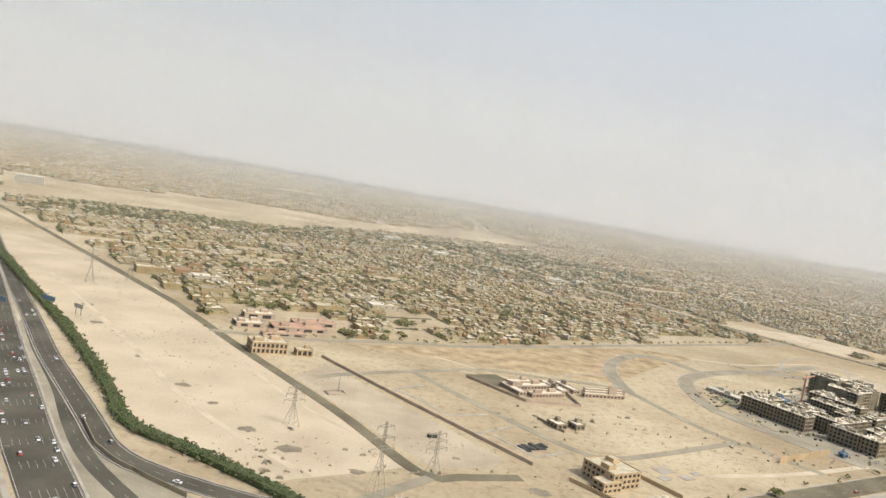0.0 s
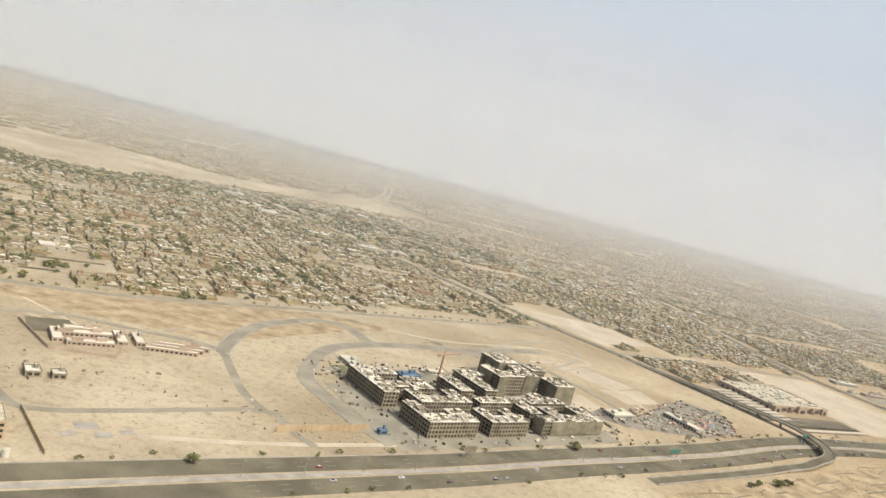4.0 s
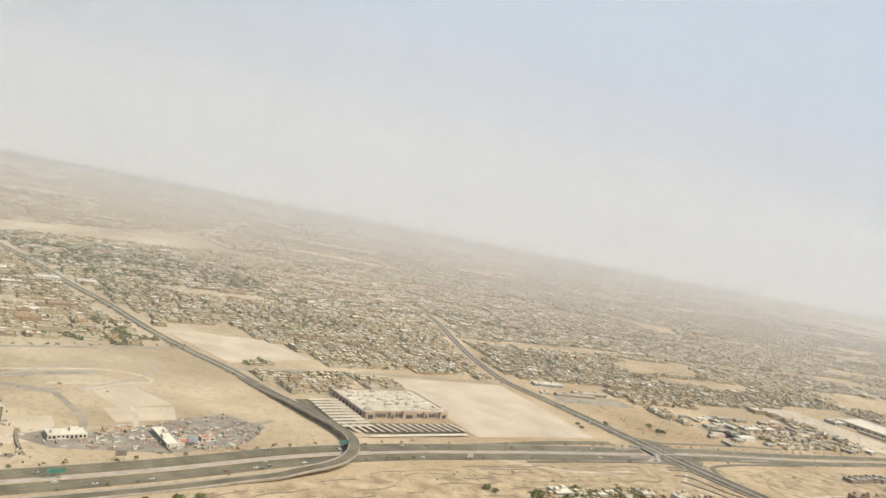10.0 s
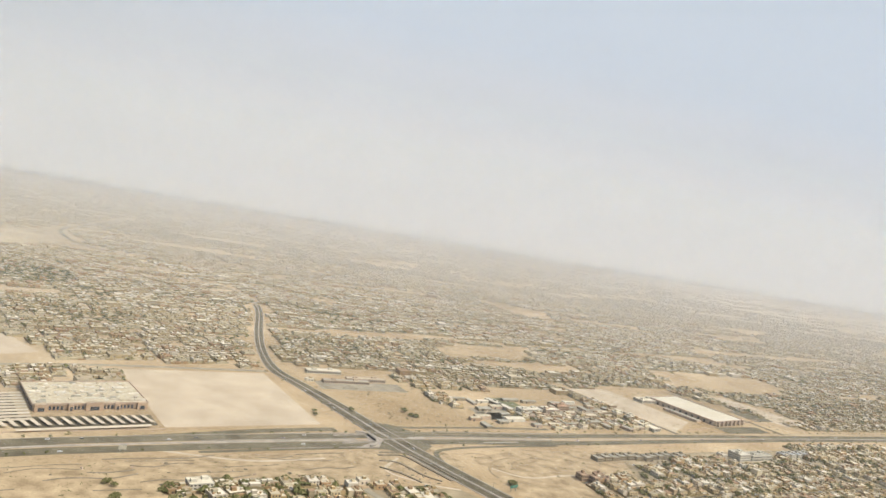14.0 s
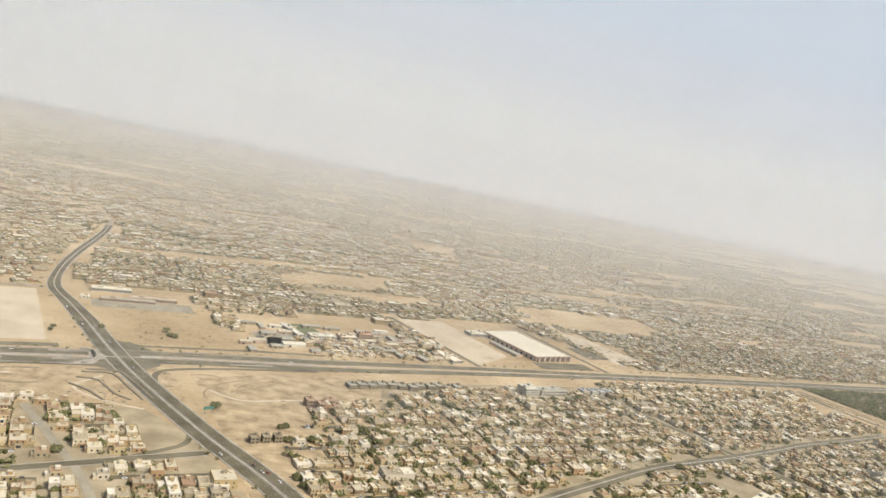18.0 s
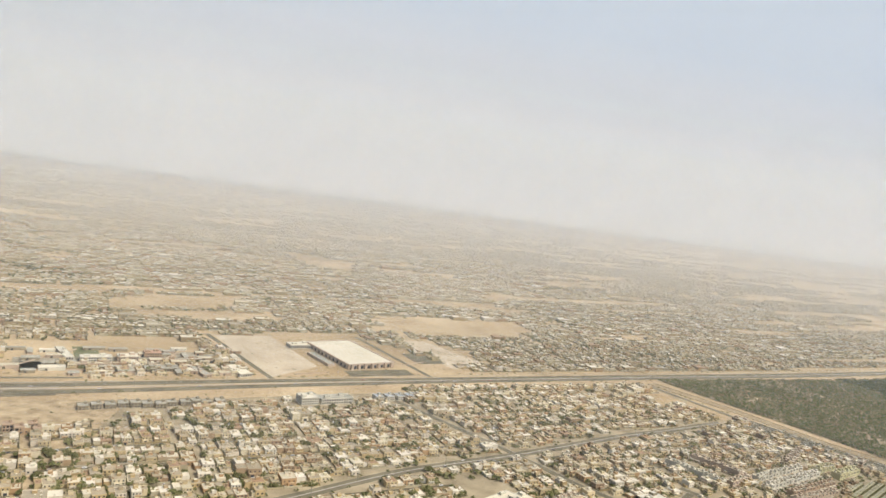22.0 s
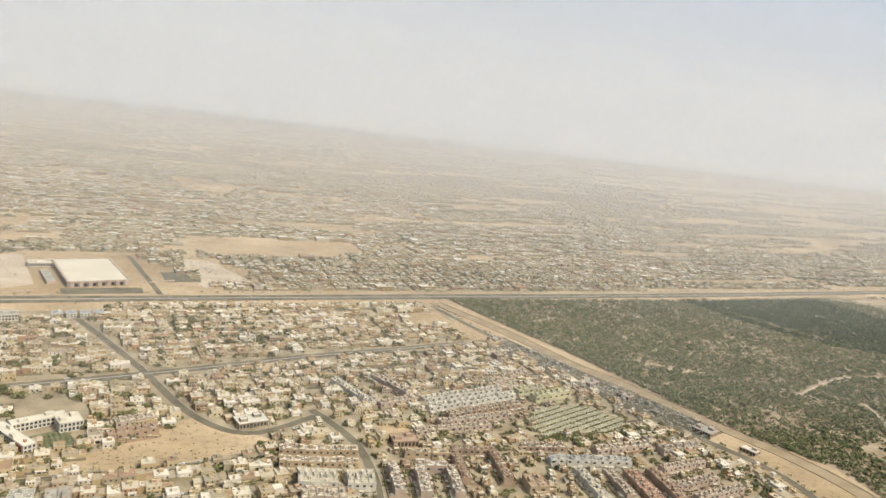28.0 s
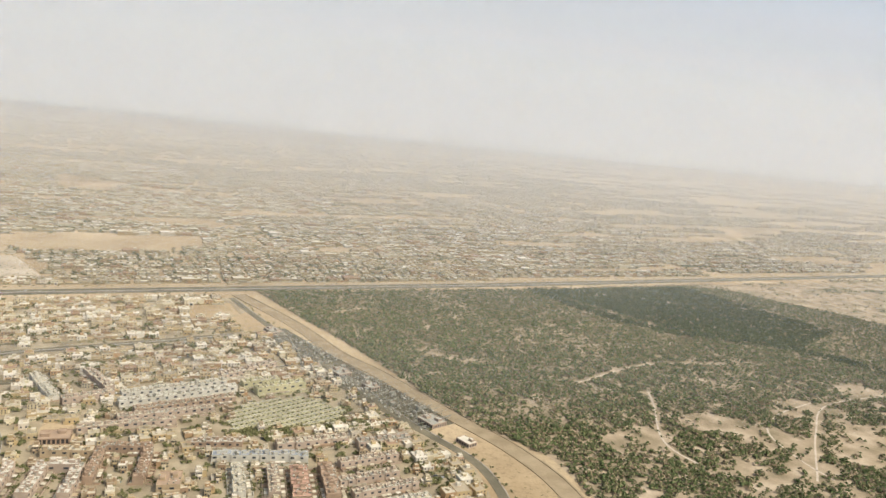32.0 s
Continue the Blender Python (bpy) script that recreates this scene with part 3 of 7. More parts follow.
# ---- where nothing is built ----
SANDS = [
    [(-1366, 2250), (-834, 1535), (-374, 999), (-194, 763), (-71, 675), (43, 725), (142, 769), (341, 901), (506, 1015), (719, 1160), (930, 889), (877, 782), (267, 373), (-1236, 217)],  # open desert before the town
    [(640, 1268), (776, 1104), (899, 1210), (817, 1305)],
    [(1002, 1177), (1217, 1250), (1301, 1001), (1097, 922)],
    [(868, 975), (912, 1034), (1036, 1094), (1085, 1012), (1097, 932), (936, 874)],  # mall plot
    [(1265, 1218), (1449, 1282), (1499, 1173), (1652, 1132), (1654, 1060), (1415, 1016), (1329, 1134)],
    [(1573, 1653), (1608, 1558), (1844, 1661), (1834, 1789), (1678, 1754)],
    [(1802, 1414), (1957, 1466), (2081, 1500), (2270, 1291), (1902, 1144)],
    [(2160, 1702), (2225, 1543), (2545, 1709), (2527, 1792), (2272, 1766)],
    [(2163, 1532), (2235, 1522), (2331, 1355), (2228, 1332)],
    [(1396, 965), (1460, 907), (1627, 882), (1822, 1011), (2057, 1120), (2036, 1162), (1405, 1016)],
    [(1460, 907), (1547, 765), (1609, 777), (1627, 882)],
    [(848, 761), (1324, 921), (1440, 875), (1398, 873), (1327, 814), (1203, 795), (1050, 729), (772, 569), (574, 534)],
    [(2159, 636), (2291, 779), (2374, 737), (2377, 716), (2266, 671)],
    [(2633, 1161), (2695, 1257), (2737, 1152), (2675, 1098)],
    [(2550, 1223), (2633, 1256), (2654, 1193), (2582, 1150)],
    [(2887, 828), (2965, 788), (3017, 663), (3017, 497), (2945, 496), (2945, 652)],
    [(1480, 915), (1320, 905), (1330, 815), (1395, 812), (1461, 835)],
    [(2318, 932), (2367, 958), (2388, 917), (2338, 896)],
    [(2490, 781), (2552, 772), (2532, 719), (2491, 719)],
[(-702, 2053), (-406, 2259), (-182, 2135), (-145, 1747), (-299, 1653), (-503, 1643), (-686, 1469), (-969, 2058)],
    [(239, 2466), (420, 2990), (628, 2689), (400, 2300)],
    [(-700, 1780), (-590, 1990), (-445, 2330), (-240, 2340), (-10, 2320), (190, 2540), (320, 2830), (577, 2640), (529, 2420), (255, 2270), (45, 2080), (-190, 1790), (-388, 1680), (-525, 1610), (-635, 1570)],
    [(1943, 2734), (2198, 2630), (2166, 2398), (2027, 2425)],
    [(2084, 1560), (2291, 1773), (2526, 1743), (2482, 1635), (2338, 1580)],
    [(642, 1288), (748, 1384), (828, 1259), (749, 1199)],
    [(960, 680), (960, 760), (1130, 800), (1150, 690)],
    [(880, 790), (1340, 955), (1310, 1010), (1080, 965), (905, 900)],
    [(1290, 1220), (1410, 985), (1450, 1020), (1335, 1235)],
]
FOREST = [(2674, 1337), (2748, 1195), (2830, 1048), (2895, 902), (2956, 788), (3014, 715), (3030, 632), (3022, 497), (3420, 438), (6491, 1001), (6742, 2453), (5156, 2072), (4174, 1766), (3216, 1473)]
# plots of the larger buildings
PLOTS = [
    [(2650, 1300), (2700, 1140), (2800, 960), (2880, 800), (2935, 700), (2950, 560), (3040, 480), (3060, 640), (2985, 790), (2925, 905), (2780, 1200), (2700, 1345)],
    [(-133, 666), (-137, 796), (-2, 807), (-8, 703)],
    [(1491, 1264), (1536, 1146), (1827, 1222), (1761, 1366)],
    [(1297, 1184), (1450, 1272), (1416, 1351), (1274, 1273)],
    [(1930, 1013), (1934, 1086), (2026, 1119), (2028, 1057)],
    [(2117, 705), (2115, 809), (2187, 810), (2204, 707)],
    [(2480, 791), (2676, 878), (2810, 901), (2831, 817), (2655, 752)],
    [(2615, 658), (2614, 720), (2779, 728), (2780, 660)],
    [(2375, 672), (2374, 734), (2475, 734), (2476, 672)],
    [(2675, 1120), (2742, 1136), (2924, 818), (2872, 755), (2799, 911)],
    [(2005, 1124), (2118, 1163), (2130, 1111), (2017, 1077)],
    [(2492, 491), (2491, 656), (2635, 658), (2636, 493)],
    [(2440, 905), (2487, 815), (2545, 845), (2495, 930)],
    [(2660, 820), (2660, 755), (2790, 780), (2808, 822), (2760, 900), (2690, 905), (2560, 890), (2545, 820)],
    [(2480, 725), (2480, 610), (2625, 610), (2625, 735)],
    [(2640, 740), (2640, 620), (2870, 560), (2870, 720), (2780, 720), (2760, 740)],
]
CLOSE_ROWS = [(2672, 812), (2674, 764), (2786, 786), (2800, 820), (2757, 860), (2698, 846)]
ROADS = [(offset_line(HW_EDGE, 30), 70), (K_LINE, 40), (B_NEAR[B_NEAR[:, 1] < 1200], 30), (B_NEAR, 19), (B_FAR, 10), (B_LINE[18:50], 62), (DIAG, 20), (TOWN_FRONT, 14), (ROAD_C, 22), (MALL_ROAD, 14), (M_ROAD, 16), (M_CROSS, 13), (M_SOUTH, 13), (V_ROAD, 12), (V_INNER, 11), (EDGE_ROAD, 16), (TRACK, 22), (HALL_ROAD1, 12), (HALL_ROAD2, 12), (SLIP, 30), (FAR_ROAD, 22)]


def in_view(x, y):
    return (y > 330) & (x > -0.46 * y - 180) & (x < 2800 + 0.97 * y) & (y < 7000)


def blocked(x, y, margin=0.0):
    bad = ~in_view(x, y)
    for p in SANDS + PLOTS + [FOREST]:
        bad |= inside(x, y, p)
    for line, d in ROADS:
        bad |= near_line(x, y, line, d + margin)
    return bad


# ---- plots of the town: a street grid turned to the main road ----
def plots():
    out = []
    for ang, keep in ((radians(28), lambda x, y: (x < 1215 - 0.02 * y) & (y > 700)), (radians(15.5), lambda x, y: x >= 1215 - 0.02 * y)):
        c, s = math.cos(ang), math.sin(ang)
        u, v = np.meshgrid(np.arange(-190, 480), np.arange(-230, 290), indexing="ij")
        # two rows of plots back to back, then a street; a cross street every seven plots, broken from one street to the next
        shift = np.array([hash((int(k) * 7919) % 1013) % 17 for k in np.arange(-400, 400)])[(v // 2) + 400]
        pu = u * 20.5 + ((u + shift * (v > 25)) // 7) * 9.0 + shift * 1.3
        pv = v * 22.0 + (v // 2) * 10.0
        x, y = c * pu - s * pv, s * pu + c * pv
        ok = keep(x, y) & in_view(x, y)
        out.append(np.stack([x[ok], y[ok], np.full(ok.sum(), ang), (v % 2)[ok]], 1))
    p = np.concatenate(out)
    p = p[~blocked(p[:, 0], p[:, 1], 5)]
    # sandy gaps, drawn out along the streets and wider towards the desert's edge
    gap = np.array([noise.noise(Vector((0.97 * x / 420 + 0.25 * y / 420, (y - 0.27 * x) / 75, 6.6))) for x, y in p[:, :2]])
    edge = np.clip((p[:, 0] - 3500) / 1500, 0, 1) * 0.35 + np.clip((p[:, 1] - 1800) / 2000, 0, 1) * 0.15
    return p[(gap < 0.42 - edge) | ((p[:, 1] < 1300) & (p[:, 0] > 1100))]


PLOT = plots()
q = rng.random(len(PLOT))
vac = np.array([noise.noise(Vector((x / 130, y / 110, 3.1))) for x, y in PLOT[:, :2]])
green = np.array([1.6 * noise.noise(Vector((x / 260, y / 200, 9.7))) for x, y in PLOT[:, :2]])
band = near_line(PLOT[:, 0], PLOT[:, 1], np.array([(-480, 1480), (-300, 1560), (-145, 1690), (0, 1800), (160, 1900), (430, 2030), (640, 1900)], float), 120)
band |= inside(PLOT[:, 0], PLOT[:, 1], [(-13, 1800), (97, 1692), (370, 1612), (534, 1711), (645, 1893), (432, 2107), (158, 1965)])
green += np.where(band, 1.1, 0)
green += np.where((PLOT[:, 0] < 900) & (PLOT[:, 1] > 1350), 0.35, 0)
built = (q < np.interp(PLOT[:, 1], [3000, 3600, 5500], [0.94, 0.6, 0.2])) & ((vac < 0.40) | ((PLOT[:, 1] < 1250) & (PLOT[:, 0] > 1650)))
near = (PLOT[:, 1] < 1020) & (PLOT[:, 0] > 1290) & (PLOT[:, 0] < 2900)
score = PLOT[:, 1] + 1e6 * ~(near & built)
first = np.zeros(len(PLOT), bool)
first[np.argsort(score)[:172]] = True
first &= near & built
mid = (PLOT[:, 1] < 1700) & ~first



def dressed_villa(batch, x, y, a, w, d, h, r):
    """A villa of the near quarters: stepped wings, porch, parapets, recessed-looking dark windows on every side and gear on the roof. Slots: wall, roof, glass, second wall."""
    c, s = math.cos(a), math.sin(a)
    tone = 0 if r[0] < 0.8 else 3

    def box(u, v, z, lx, ly, lz, wall=0, top=0, under=False):
        batch.box(x + c * u - s * v, y + s * u + c * v, z, lx, ly, lz, a, wall, top, under)

    def tray(u, v, lx, ly, hh, z=0.0):
        batch.tray(x + c * u - s * v, y + s * u + c * v, z, lx, ly, hh, 0.55, 0.28, a, tone, 1)

    side = 1 if r[1] < 0.5 else -1
    lw = w * (0.55 + 0.12 * r[2])
    tray(-side * (w - lw) / 2, 0, lw, d, h)
    tray(side * lw / 2, (r[3] - 0.5) * d * 0.3, w - lw, d * 0.68, h * (0.62 + 0.36 * (r[4] > 0.5)))
    tray(-side * w * 0.12, -d / 2 - 1.3, lw * 0.5, 2.6, h * 0.55)
    tray(-side * w * 0.2, d * 0.2, 4.2, 3.8, 2.8, h - 0.5)
    for f in (-0.32, 0.0, 0.32):
        for z in ((1.0, h * 0.5 + 0.7) if h > 5 else (1.1,)):
            box(-side * (w - lw) / 2 + f * lw, -d / 2, z, 1.3, 0.24, 1.5, 2, 2)
            box(-side * (w - lw) / 2 + f * lw, d / 2, z, 1.3, 0.24, 1.5, 2, 2)
    for f in (-0.3, 0.05, 0.33):
        for z in ((1.0, h * 0.5 + 0.7) if h > 5 else (1.1,)):
            box(-side * w / 2, f * d, z, 0.24, 1.3, 1.5, 2, 2)
            box(side * w / 2, f * d * 0.6 + (r[3] - 0.5) * d * 0.3, z if z < 2 else 1.0, 0.24, 1.2, 1.4, 2, 2)
    box(-side * w * 0.12, -d / 2 - 2.55, 0.1, lw * 0.26, 0.2, h * 0.36, 2, 2)
    for k in range(4):
        o, g, q = rng.random(3)
        box((o - 0.5) * w * 0.8, (g - 0.5) * d * 0.6, h * 0.62 - 0.5, 0.9 + 1.2 * q, 0.9 + q, h * 0.38 + 1.2 * q + 0.2, 3, 1)


# villas of the far town, joined
far, walls, streets, quarter = Batch(), Batch(), Batch(), Batch()
for i in np.nonzero(built & ~first)[0]:
    x, y, a, row = PLOT[i]
    r = rng.random(8)
    c, s = math.cos(a), math.sin(a)
    if y > 1600:
        r[0] += 0.75
        r[1] *= 0.6
    if r[6] > 0.965 and y < 3200:
        r[0], r[1], r[2] = 2.6, 1.6, 1.8
    w, d, h = (18.2 + 2.2 * r[0], 11 + 4.5 * r[1], 5) if y < 1260 and x > 1880 else (13 + 6.5 * r[0], 12 + 5.5 * r[1], 5) if y < 1500 else (9.5 + 7 * r[0], 8.5 + 7 * r[1], 5)
    h = (4.6 + 2.0 * r[2]) if r[3] > 0.4 else 3.4
    w *= 1.12
    a += rng.normal() * 0.03
    x += (r[4] - 0.5) * 3
    y += (r[5] - 0.5) * 3
    if y < 1330 and x > 1230:
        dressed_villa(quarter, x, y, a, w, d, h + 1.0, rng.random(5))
        for k in range(4):
            aa = a + k * math.pi / 2
            hw = (9.7, 10.6)[k % 2]
            walls.box(PLOT[i, 0] + math.cos(aa) * hw, PLOT[i, 1] + math.sin(aa) * hw, 0, 0.4, 2 * (10.6, 9.7)[k % 2], 2.1, aa)
        if r[5] > 0.5:
            o = rng.random() * 6.28
            far.box(PLOT[i, 0] + 8 * math.cos(o), PLOT[i, 1] + 8.5 * math.sin(o), 2.2, 5, 3.5, 0.2, a, 1, 1, True)
        continue
    if mid[i]:
        far.tray(x, y, 0, w, d, h, a=a)
        far.box(x + c * (r[6] - 0.5) * w * 0.5, y + s * (r[6] - 0.5) * w * 0.5, h - 0.8, 5, 4.5, 3.4, a, 0, 1)
        if r[7] > 0.35:
            e = -1 if row < 0.5 else 1
            far.tray(x - s * e * (d / 2 + 1.6), y + c * e * (d / 2 + 1.6), 0, w * 0.5, 3.6, h * 0.62, 0.5, 0.3, a)
        for k in range(4):
            aa = a + k * math.pi / 2
            hw = (9.7, 10.6)[k % 2]
            walls.box(PLOT[i, 0] + math.cos(aa) * hw, PLOT[i, 1] + math.sin(aa) * hw, 0, 0.4, 2 * (10.6, 9.7)[k % 2], 2.3, aa)
        if r[1] > 0.6:
            far.box(x + c * w * 0.62, y + s * w * 0.62, 0, 4, 6, 3.2, a, 0, 1)
        if y < 1500 and x > 0:  # dark windows towards the light
            for f in (-0.3, 0.05, 0.33):
                for zz in ((0.9, h * 0.55) if h > 5 else (1.0,)):
                    far.box(x + c * f * w + s * d / 2, y + s * f * w - c * d / 2, zz, 1.6, 0.3, 1.5, a, 2, 2)
        if y < 1350:  # annexes, tanks and shade roofs
            far.tray(x + s * (d * 0.3 + 2.5) + c * 2, y - c * (d * 0.3 + 2.5) + s * 2, 0, w * 0.55, 6.5, 3.6 + r[5], 0.4, 0.25, a)
            for k in range(3):
                o, g = rng.random(2) - 0.5
                far.box(x + c * o * w * 0.8 - s * g * d * 0.8, y + s * o * w * 0.8 + c * g * d * 0.8, h - 0.7, 1.2 + 2 * rng.random(), 1.2 + rng.random(), 1.0 + 1.2 * rng.random(), a, 0, 1)
            o = rng.random() * 6.28
            far.box(PLOT[i, 0] + 8 * math.cos(o), PLOT[i, 1] + 8.5 * math.sin(o), 2.2, 5, 3.5, 0.2, a, 1, 1, True)
    else:
        far.box(x, y, 0, w, d, h, a, 0, 1)
        far.box(x + c * (r[6] - 0.5) * w * 0.6, y + s * (r[6] - 0.5) * w * 0.6, h, 5, 5, 2.5, a, 0, 1)
    # a lower wing or servants' block, so that no two plots look alike
    q = rng.random(6)
    ox, oy = (q[0] - 0.5) * 16, (q[1] - 0.5) * 17
    far.box(x + c * ox - s * oy, y + s * ox + c * oy, 0, 5 + 7 * q[2], 4 + 6 * q[3], 2.8 + 2.4 * q[4], a, 0, 1)
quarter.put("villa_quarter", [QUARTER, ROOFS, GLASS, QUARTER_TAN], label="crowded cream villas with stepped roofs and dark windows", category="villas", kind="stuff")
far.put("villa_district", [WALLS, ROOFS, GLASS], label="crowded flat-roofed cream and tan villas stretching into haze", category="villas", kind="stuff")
walls.put("plot_walls", WALLS, label="cream boundary walls round villa plots", category="walls", kind="stuff")
for i in np.nonzero(PLOT[:, 1] < 2100)[0]:
    x, y, a, row = PLOT[i]
    if row > 0.5:
        c, s = math.cos(a), math.sin(a)
        px, py = x - s * 16, y + c * 16
        ribbon(streets, np.array([(px - c * 10.3, py - s * 10.3), (px + c * 10.3, py + s * 10.3)]), 7, 0.09, 0.3)
streets.put("residential_street", ASPHALT, label="sand-dusted lanes between villa rows", category="road", kind="structure")


# the dusty ground of the near quarters, with its empty sandy lots
SCRUBBY = material("scrubby trampled sand", [(0.29, 0.222, 0.130), (0.375, 0.290, 0.175), (0.44, 0.345, 0.212)], 0.06, 0.5, 0.95, 0.4, 0.22, height=0.3)
SCRUB_POLY = [(640, 560), (772, 640), (917, 735), (1129, 845), (1330, 915), (1440, 960), (1470, 900), (1385, 855), (1327, 798), (1203, 778), (1050, 700), (800, 520), (640, 470)]
FLY_PLAN = [(640, 583), (745, 644), (835, 698), (887, 731), (916, 753)]
for poly in (SCRUB_POLY,
             [(1480, 930), (1560, 985), (1700, 1015), (1720, 980), (1690, 800), (1690, 720), (1560, 640), (1530, 760)], [(-10, 690), (150, 770), (345, 900), (430, 900), (330, 790), (260, 700), (130, 690)]):
    mesh("scrub_ground", [(x, y, 0.018) for x, y in poly], [tuple(range(len(poly)))], SCRUBBY, label="trampled sand darkened by dry scrub", category="ground", kind="structure")
DUSTY = material("trodden dusty ground", [(0.255, 0.208, 0.130), (0.315, 0.260, 0.165), (0.375, 0.312, 0.202)], 0.03, 0.6, 0.95, 0.3, 0.2)
for poly in ([(1700, 800), (1640, 930), (1640, 985), (2090, 1130), (2640, 1290), (2780, 985), (2865, 800), (2925, 690), (2930, 470), (2160, 470), (1760, 600), (1690, 720)],
             [(1240, 560), (1225, 640), (1270, 785), (1330, 812), (1440, 820), (1500, 760), (1600, 560)]):
    mesh("quarter_ground", [(x, y, 0.012) for x, y in poly], [tuple(range(len(poly)))], DUSTY, label="trodden dusty ground between the houses", category="ground", kind="structure")
for p in SANDS:
    if 2150 < p[0][0] < 2700 and p[0][1] < 1250:
        mesh("sandy_lot", [(x, y, 0.03) for x, y in p], [tuple(range(len(p)))], SAND, label="empty lot of pale open sand", category="ground", kind="structure")

# paving tones, the dark ones partly painting the shadow between houses
PAVED = material("plot paving with painted shade", [(0.110, 0.100, 0.066), (0.150, 0.130, 0.087), (0.245, 0.205, 0.132), (0.098, 0.092, 0.058), (0.30, 0.252, 0.165), (0.165, 0.142, 0.095)], 0.12, 1.0, 0.95, 0.2, 0.2, per="island")
b = Batch()
for x, y, a, row in PLOT[built]:
    b.box(x, y, 0.01, 20.3, 22, 0.05, a)
b.put("plot_paving", PAVED, label="dusty paved and planted villa plots darkened as if shaded", category="paving", kind="structure")

# ---- foliage ----
def clump(batch, x, y, z, r, h, n, lumps=1, seed=None):
    """An uneven crown of leaf tufts round a point: tilted leaf-cards of small triangles in a ragged ball."""
    for k in range(n):
        th, ph = rng.random() * 2 * math.pi, math.acos(1 - 1.25 * rng.random())
        q = 0.55 + 0.5 * rng.random()
        cx, cy, cz = x + r * q * math.sin(ph) * math.cos(th), y + r * q * math.sin(ph) * math.sin(th), z + h * (0.25 + 0.5 * q * math.cos(ph))
        t = r * (0.42 + 0.3 * rng.random())
        o = rng.random() * 6.28
        batch.add([(cx + t * math.cos(o), cy + t * math.sin(o), cz - 0.14 * h), (cx + t * math.cos(o + 2.1), cy + t * math.sin(o + 2.1), cz - 0.10 * h),
                   (cx + t * math.cos(o + 4.2), cy + t * math.sin(o + 4.2), cz - 0.16 * h), (cx + 0.5 * t * (rng.random() - 0.5), cy + 0.5 * t * (rng.random() - 0.5), cz + 0.16 * h)],
                  [(0, 1, 3), (1, 2, 3), (2, 0, 3)])


# garden trees of the town
trees, dark_trees = Batch(), Batch()
for i in range(len(PLOT)):
    x, y, a, row = PLOT[i]
    n = rng.poisson(max(0.3, 1.7 + 3.0 * green[i]) * ((2.0 if 1250 < x < 1600 else 1.25 if x > 1250 else 1.9) if y < 1350 else (2.1 if y < 2600 else (1.5 if y < 3400 else 0.8))))
    for k in range(min(n, 9 if band[i] else 6)):
        o = rng.random() * 6.28
        d = 7.5 + 5 * rng.random()
        r = (2.3 + 4.2 * rng.random() ** 1.3) * (1.35 if band[i] else 1)
        clump(dark_trees if green[i] > 0.05 and y > 900 else trees, x + d * math.cos(o), y + d * math.sin(o), 0.8, r, 1.25 * r, 12 if y < 900 else 8 if y < 1250 else (4 if y < 2000 else 2))

for i in np.nonzero((PLOT[:, 1] < 1250) & (PLOT[:, 0] > 1290) & (PLOT[:, 3] < 0.5))[0]:
    x, y, a, row = PLOT[i]
    for k in range(3):
        if rng.random() < 0.5:
            u = (rng.random() - 0.5) * 20
            clump(trees, x + math.cos(a) * u - math.sin(a) * 11, y + math.sin(a) * u + math.cos(a) * 11, 0.5, 1.5 + 1.6 * rng.random(), 3.6, 7)

# larger shade trees that stand out over the roofs of the quarter
for x, y, r in ((1600, 694, 5), (1607, 682, 6), (1612, 673, 5), (1674, 830, 6), (1681, 822, 5), (1697, 825, 6), (1700, 815, 5), (1667, 659, 6), (1674, 654, 5), (1720, 684, 5), (1860, 786, 6), (1870, 792, 6), (1822, 930, 6.5),
                (1880, 754, 5.5), (1949, 894, 6), (1787, 980, 6), (1747, 921, 5), (1854, 934, 6.5), (1747, 746, 5.5), (1886, 910, 6), (1895, 914, 5), (1929, 926, 7), (1592, 781, 5), (1584, 813, 4.5), (1590, 818, 4), (1638, 781, 4.5),
                (1909, 771, 5), (1844, 888, 5), (1684, 771, 6), (1690, 764, 5), (1428, 1089, 5), (1436, 1087, 4.5), (1638, 1142, 5), (1796, 1208, 6), (1720, 880, 5), (1975, 860, 5.5), (2010, 900, 6), (2040, 850, 5), (2075, 905, 5.5)):
    for k in range(4):
        clump(dark_trees, x + 0.5 * r * rng.normal(), y + 0.5 * r * rng.normal(), 0.8, r * 0.7, 1.15 * r, 14)

# ---- the ghaf forest ----
FOREST_PATH = material("path sand", [(0.46, 0.385, 0.28), (0.54, 0.46, 0.35)], 0.05, 0.6, 0.95, 0.3, 0.12)
LITTER = material("forest floor", [(0.24, 0.195, 0.115), (0.33, 0.26, 0.165), (0.43, 0.345, 0.235)], 0.03, 0.5, 0.95, 0.4, 0.2, height=0.3)
mesh("forest_floor", [(x, y, 0.04) for x, y in FOREST], [tuple(range(len(FOREST)))], LITTER, label="sandy forest floor with leaf litter", category="ground", kind="structure")
N = 300000
x, y = 2650 + 3400 * rng.random(N) ** 1.25, 420 + 1850 * rng.random(N)
ok = inside(x, y, FOREST) & in_view(x, y)
x, y = x[ok], y[ok]
den = np.array([0.60 + 1.1 * noise.noise(Vector((p / 90, r / 90, 1.0))) + 0.5 * noise.noise(Vector((p / 25, r / 25, 5.0))) for p, r in zip(x, y)])
den += np.where(y > 900, 0.36, np.where(y > 800, 0.15, -0.08)) - np.where((y < 820) & (x > 3150), 0.12, 0)
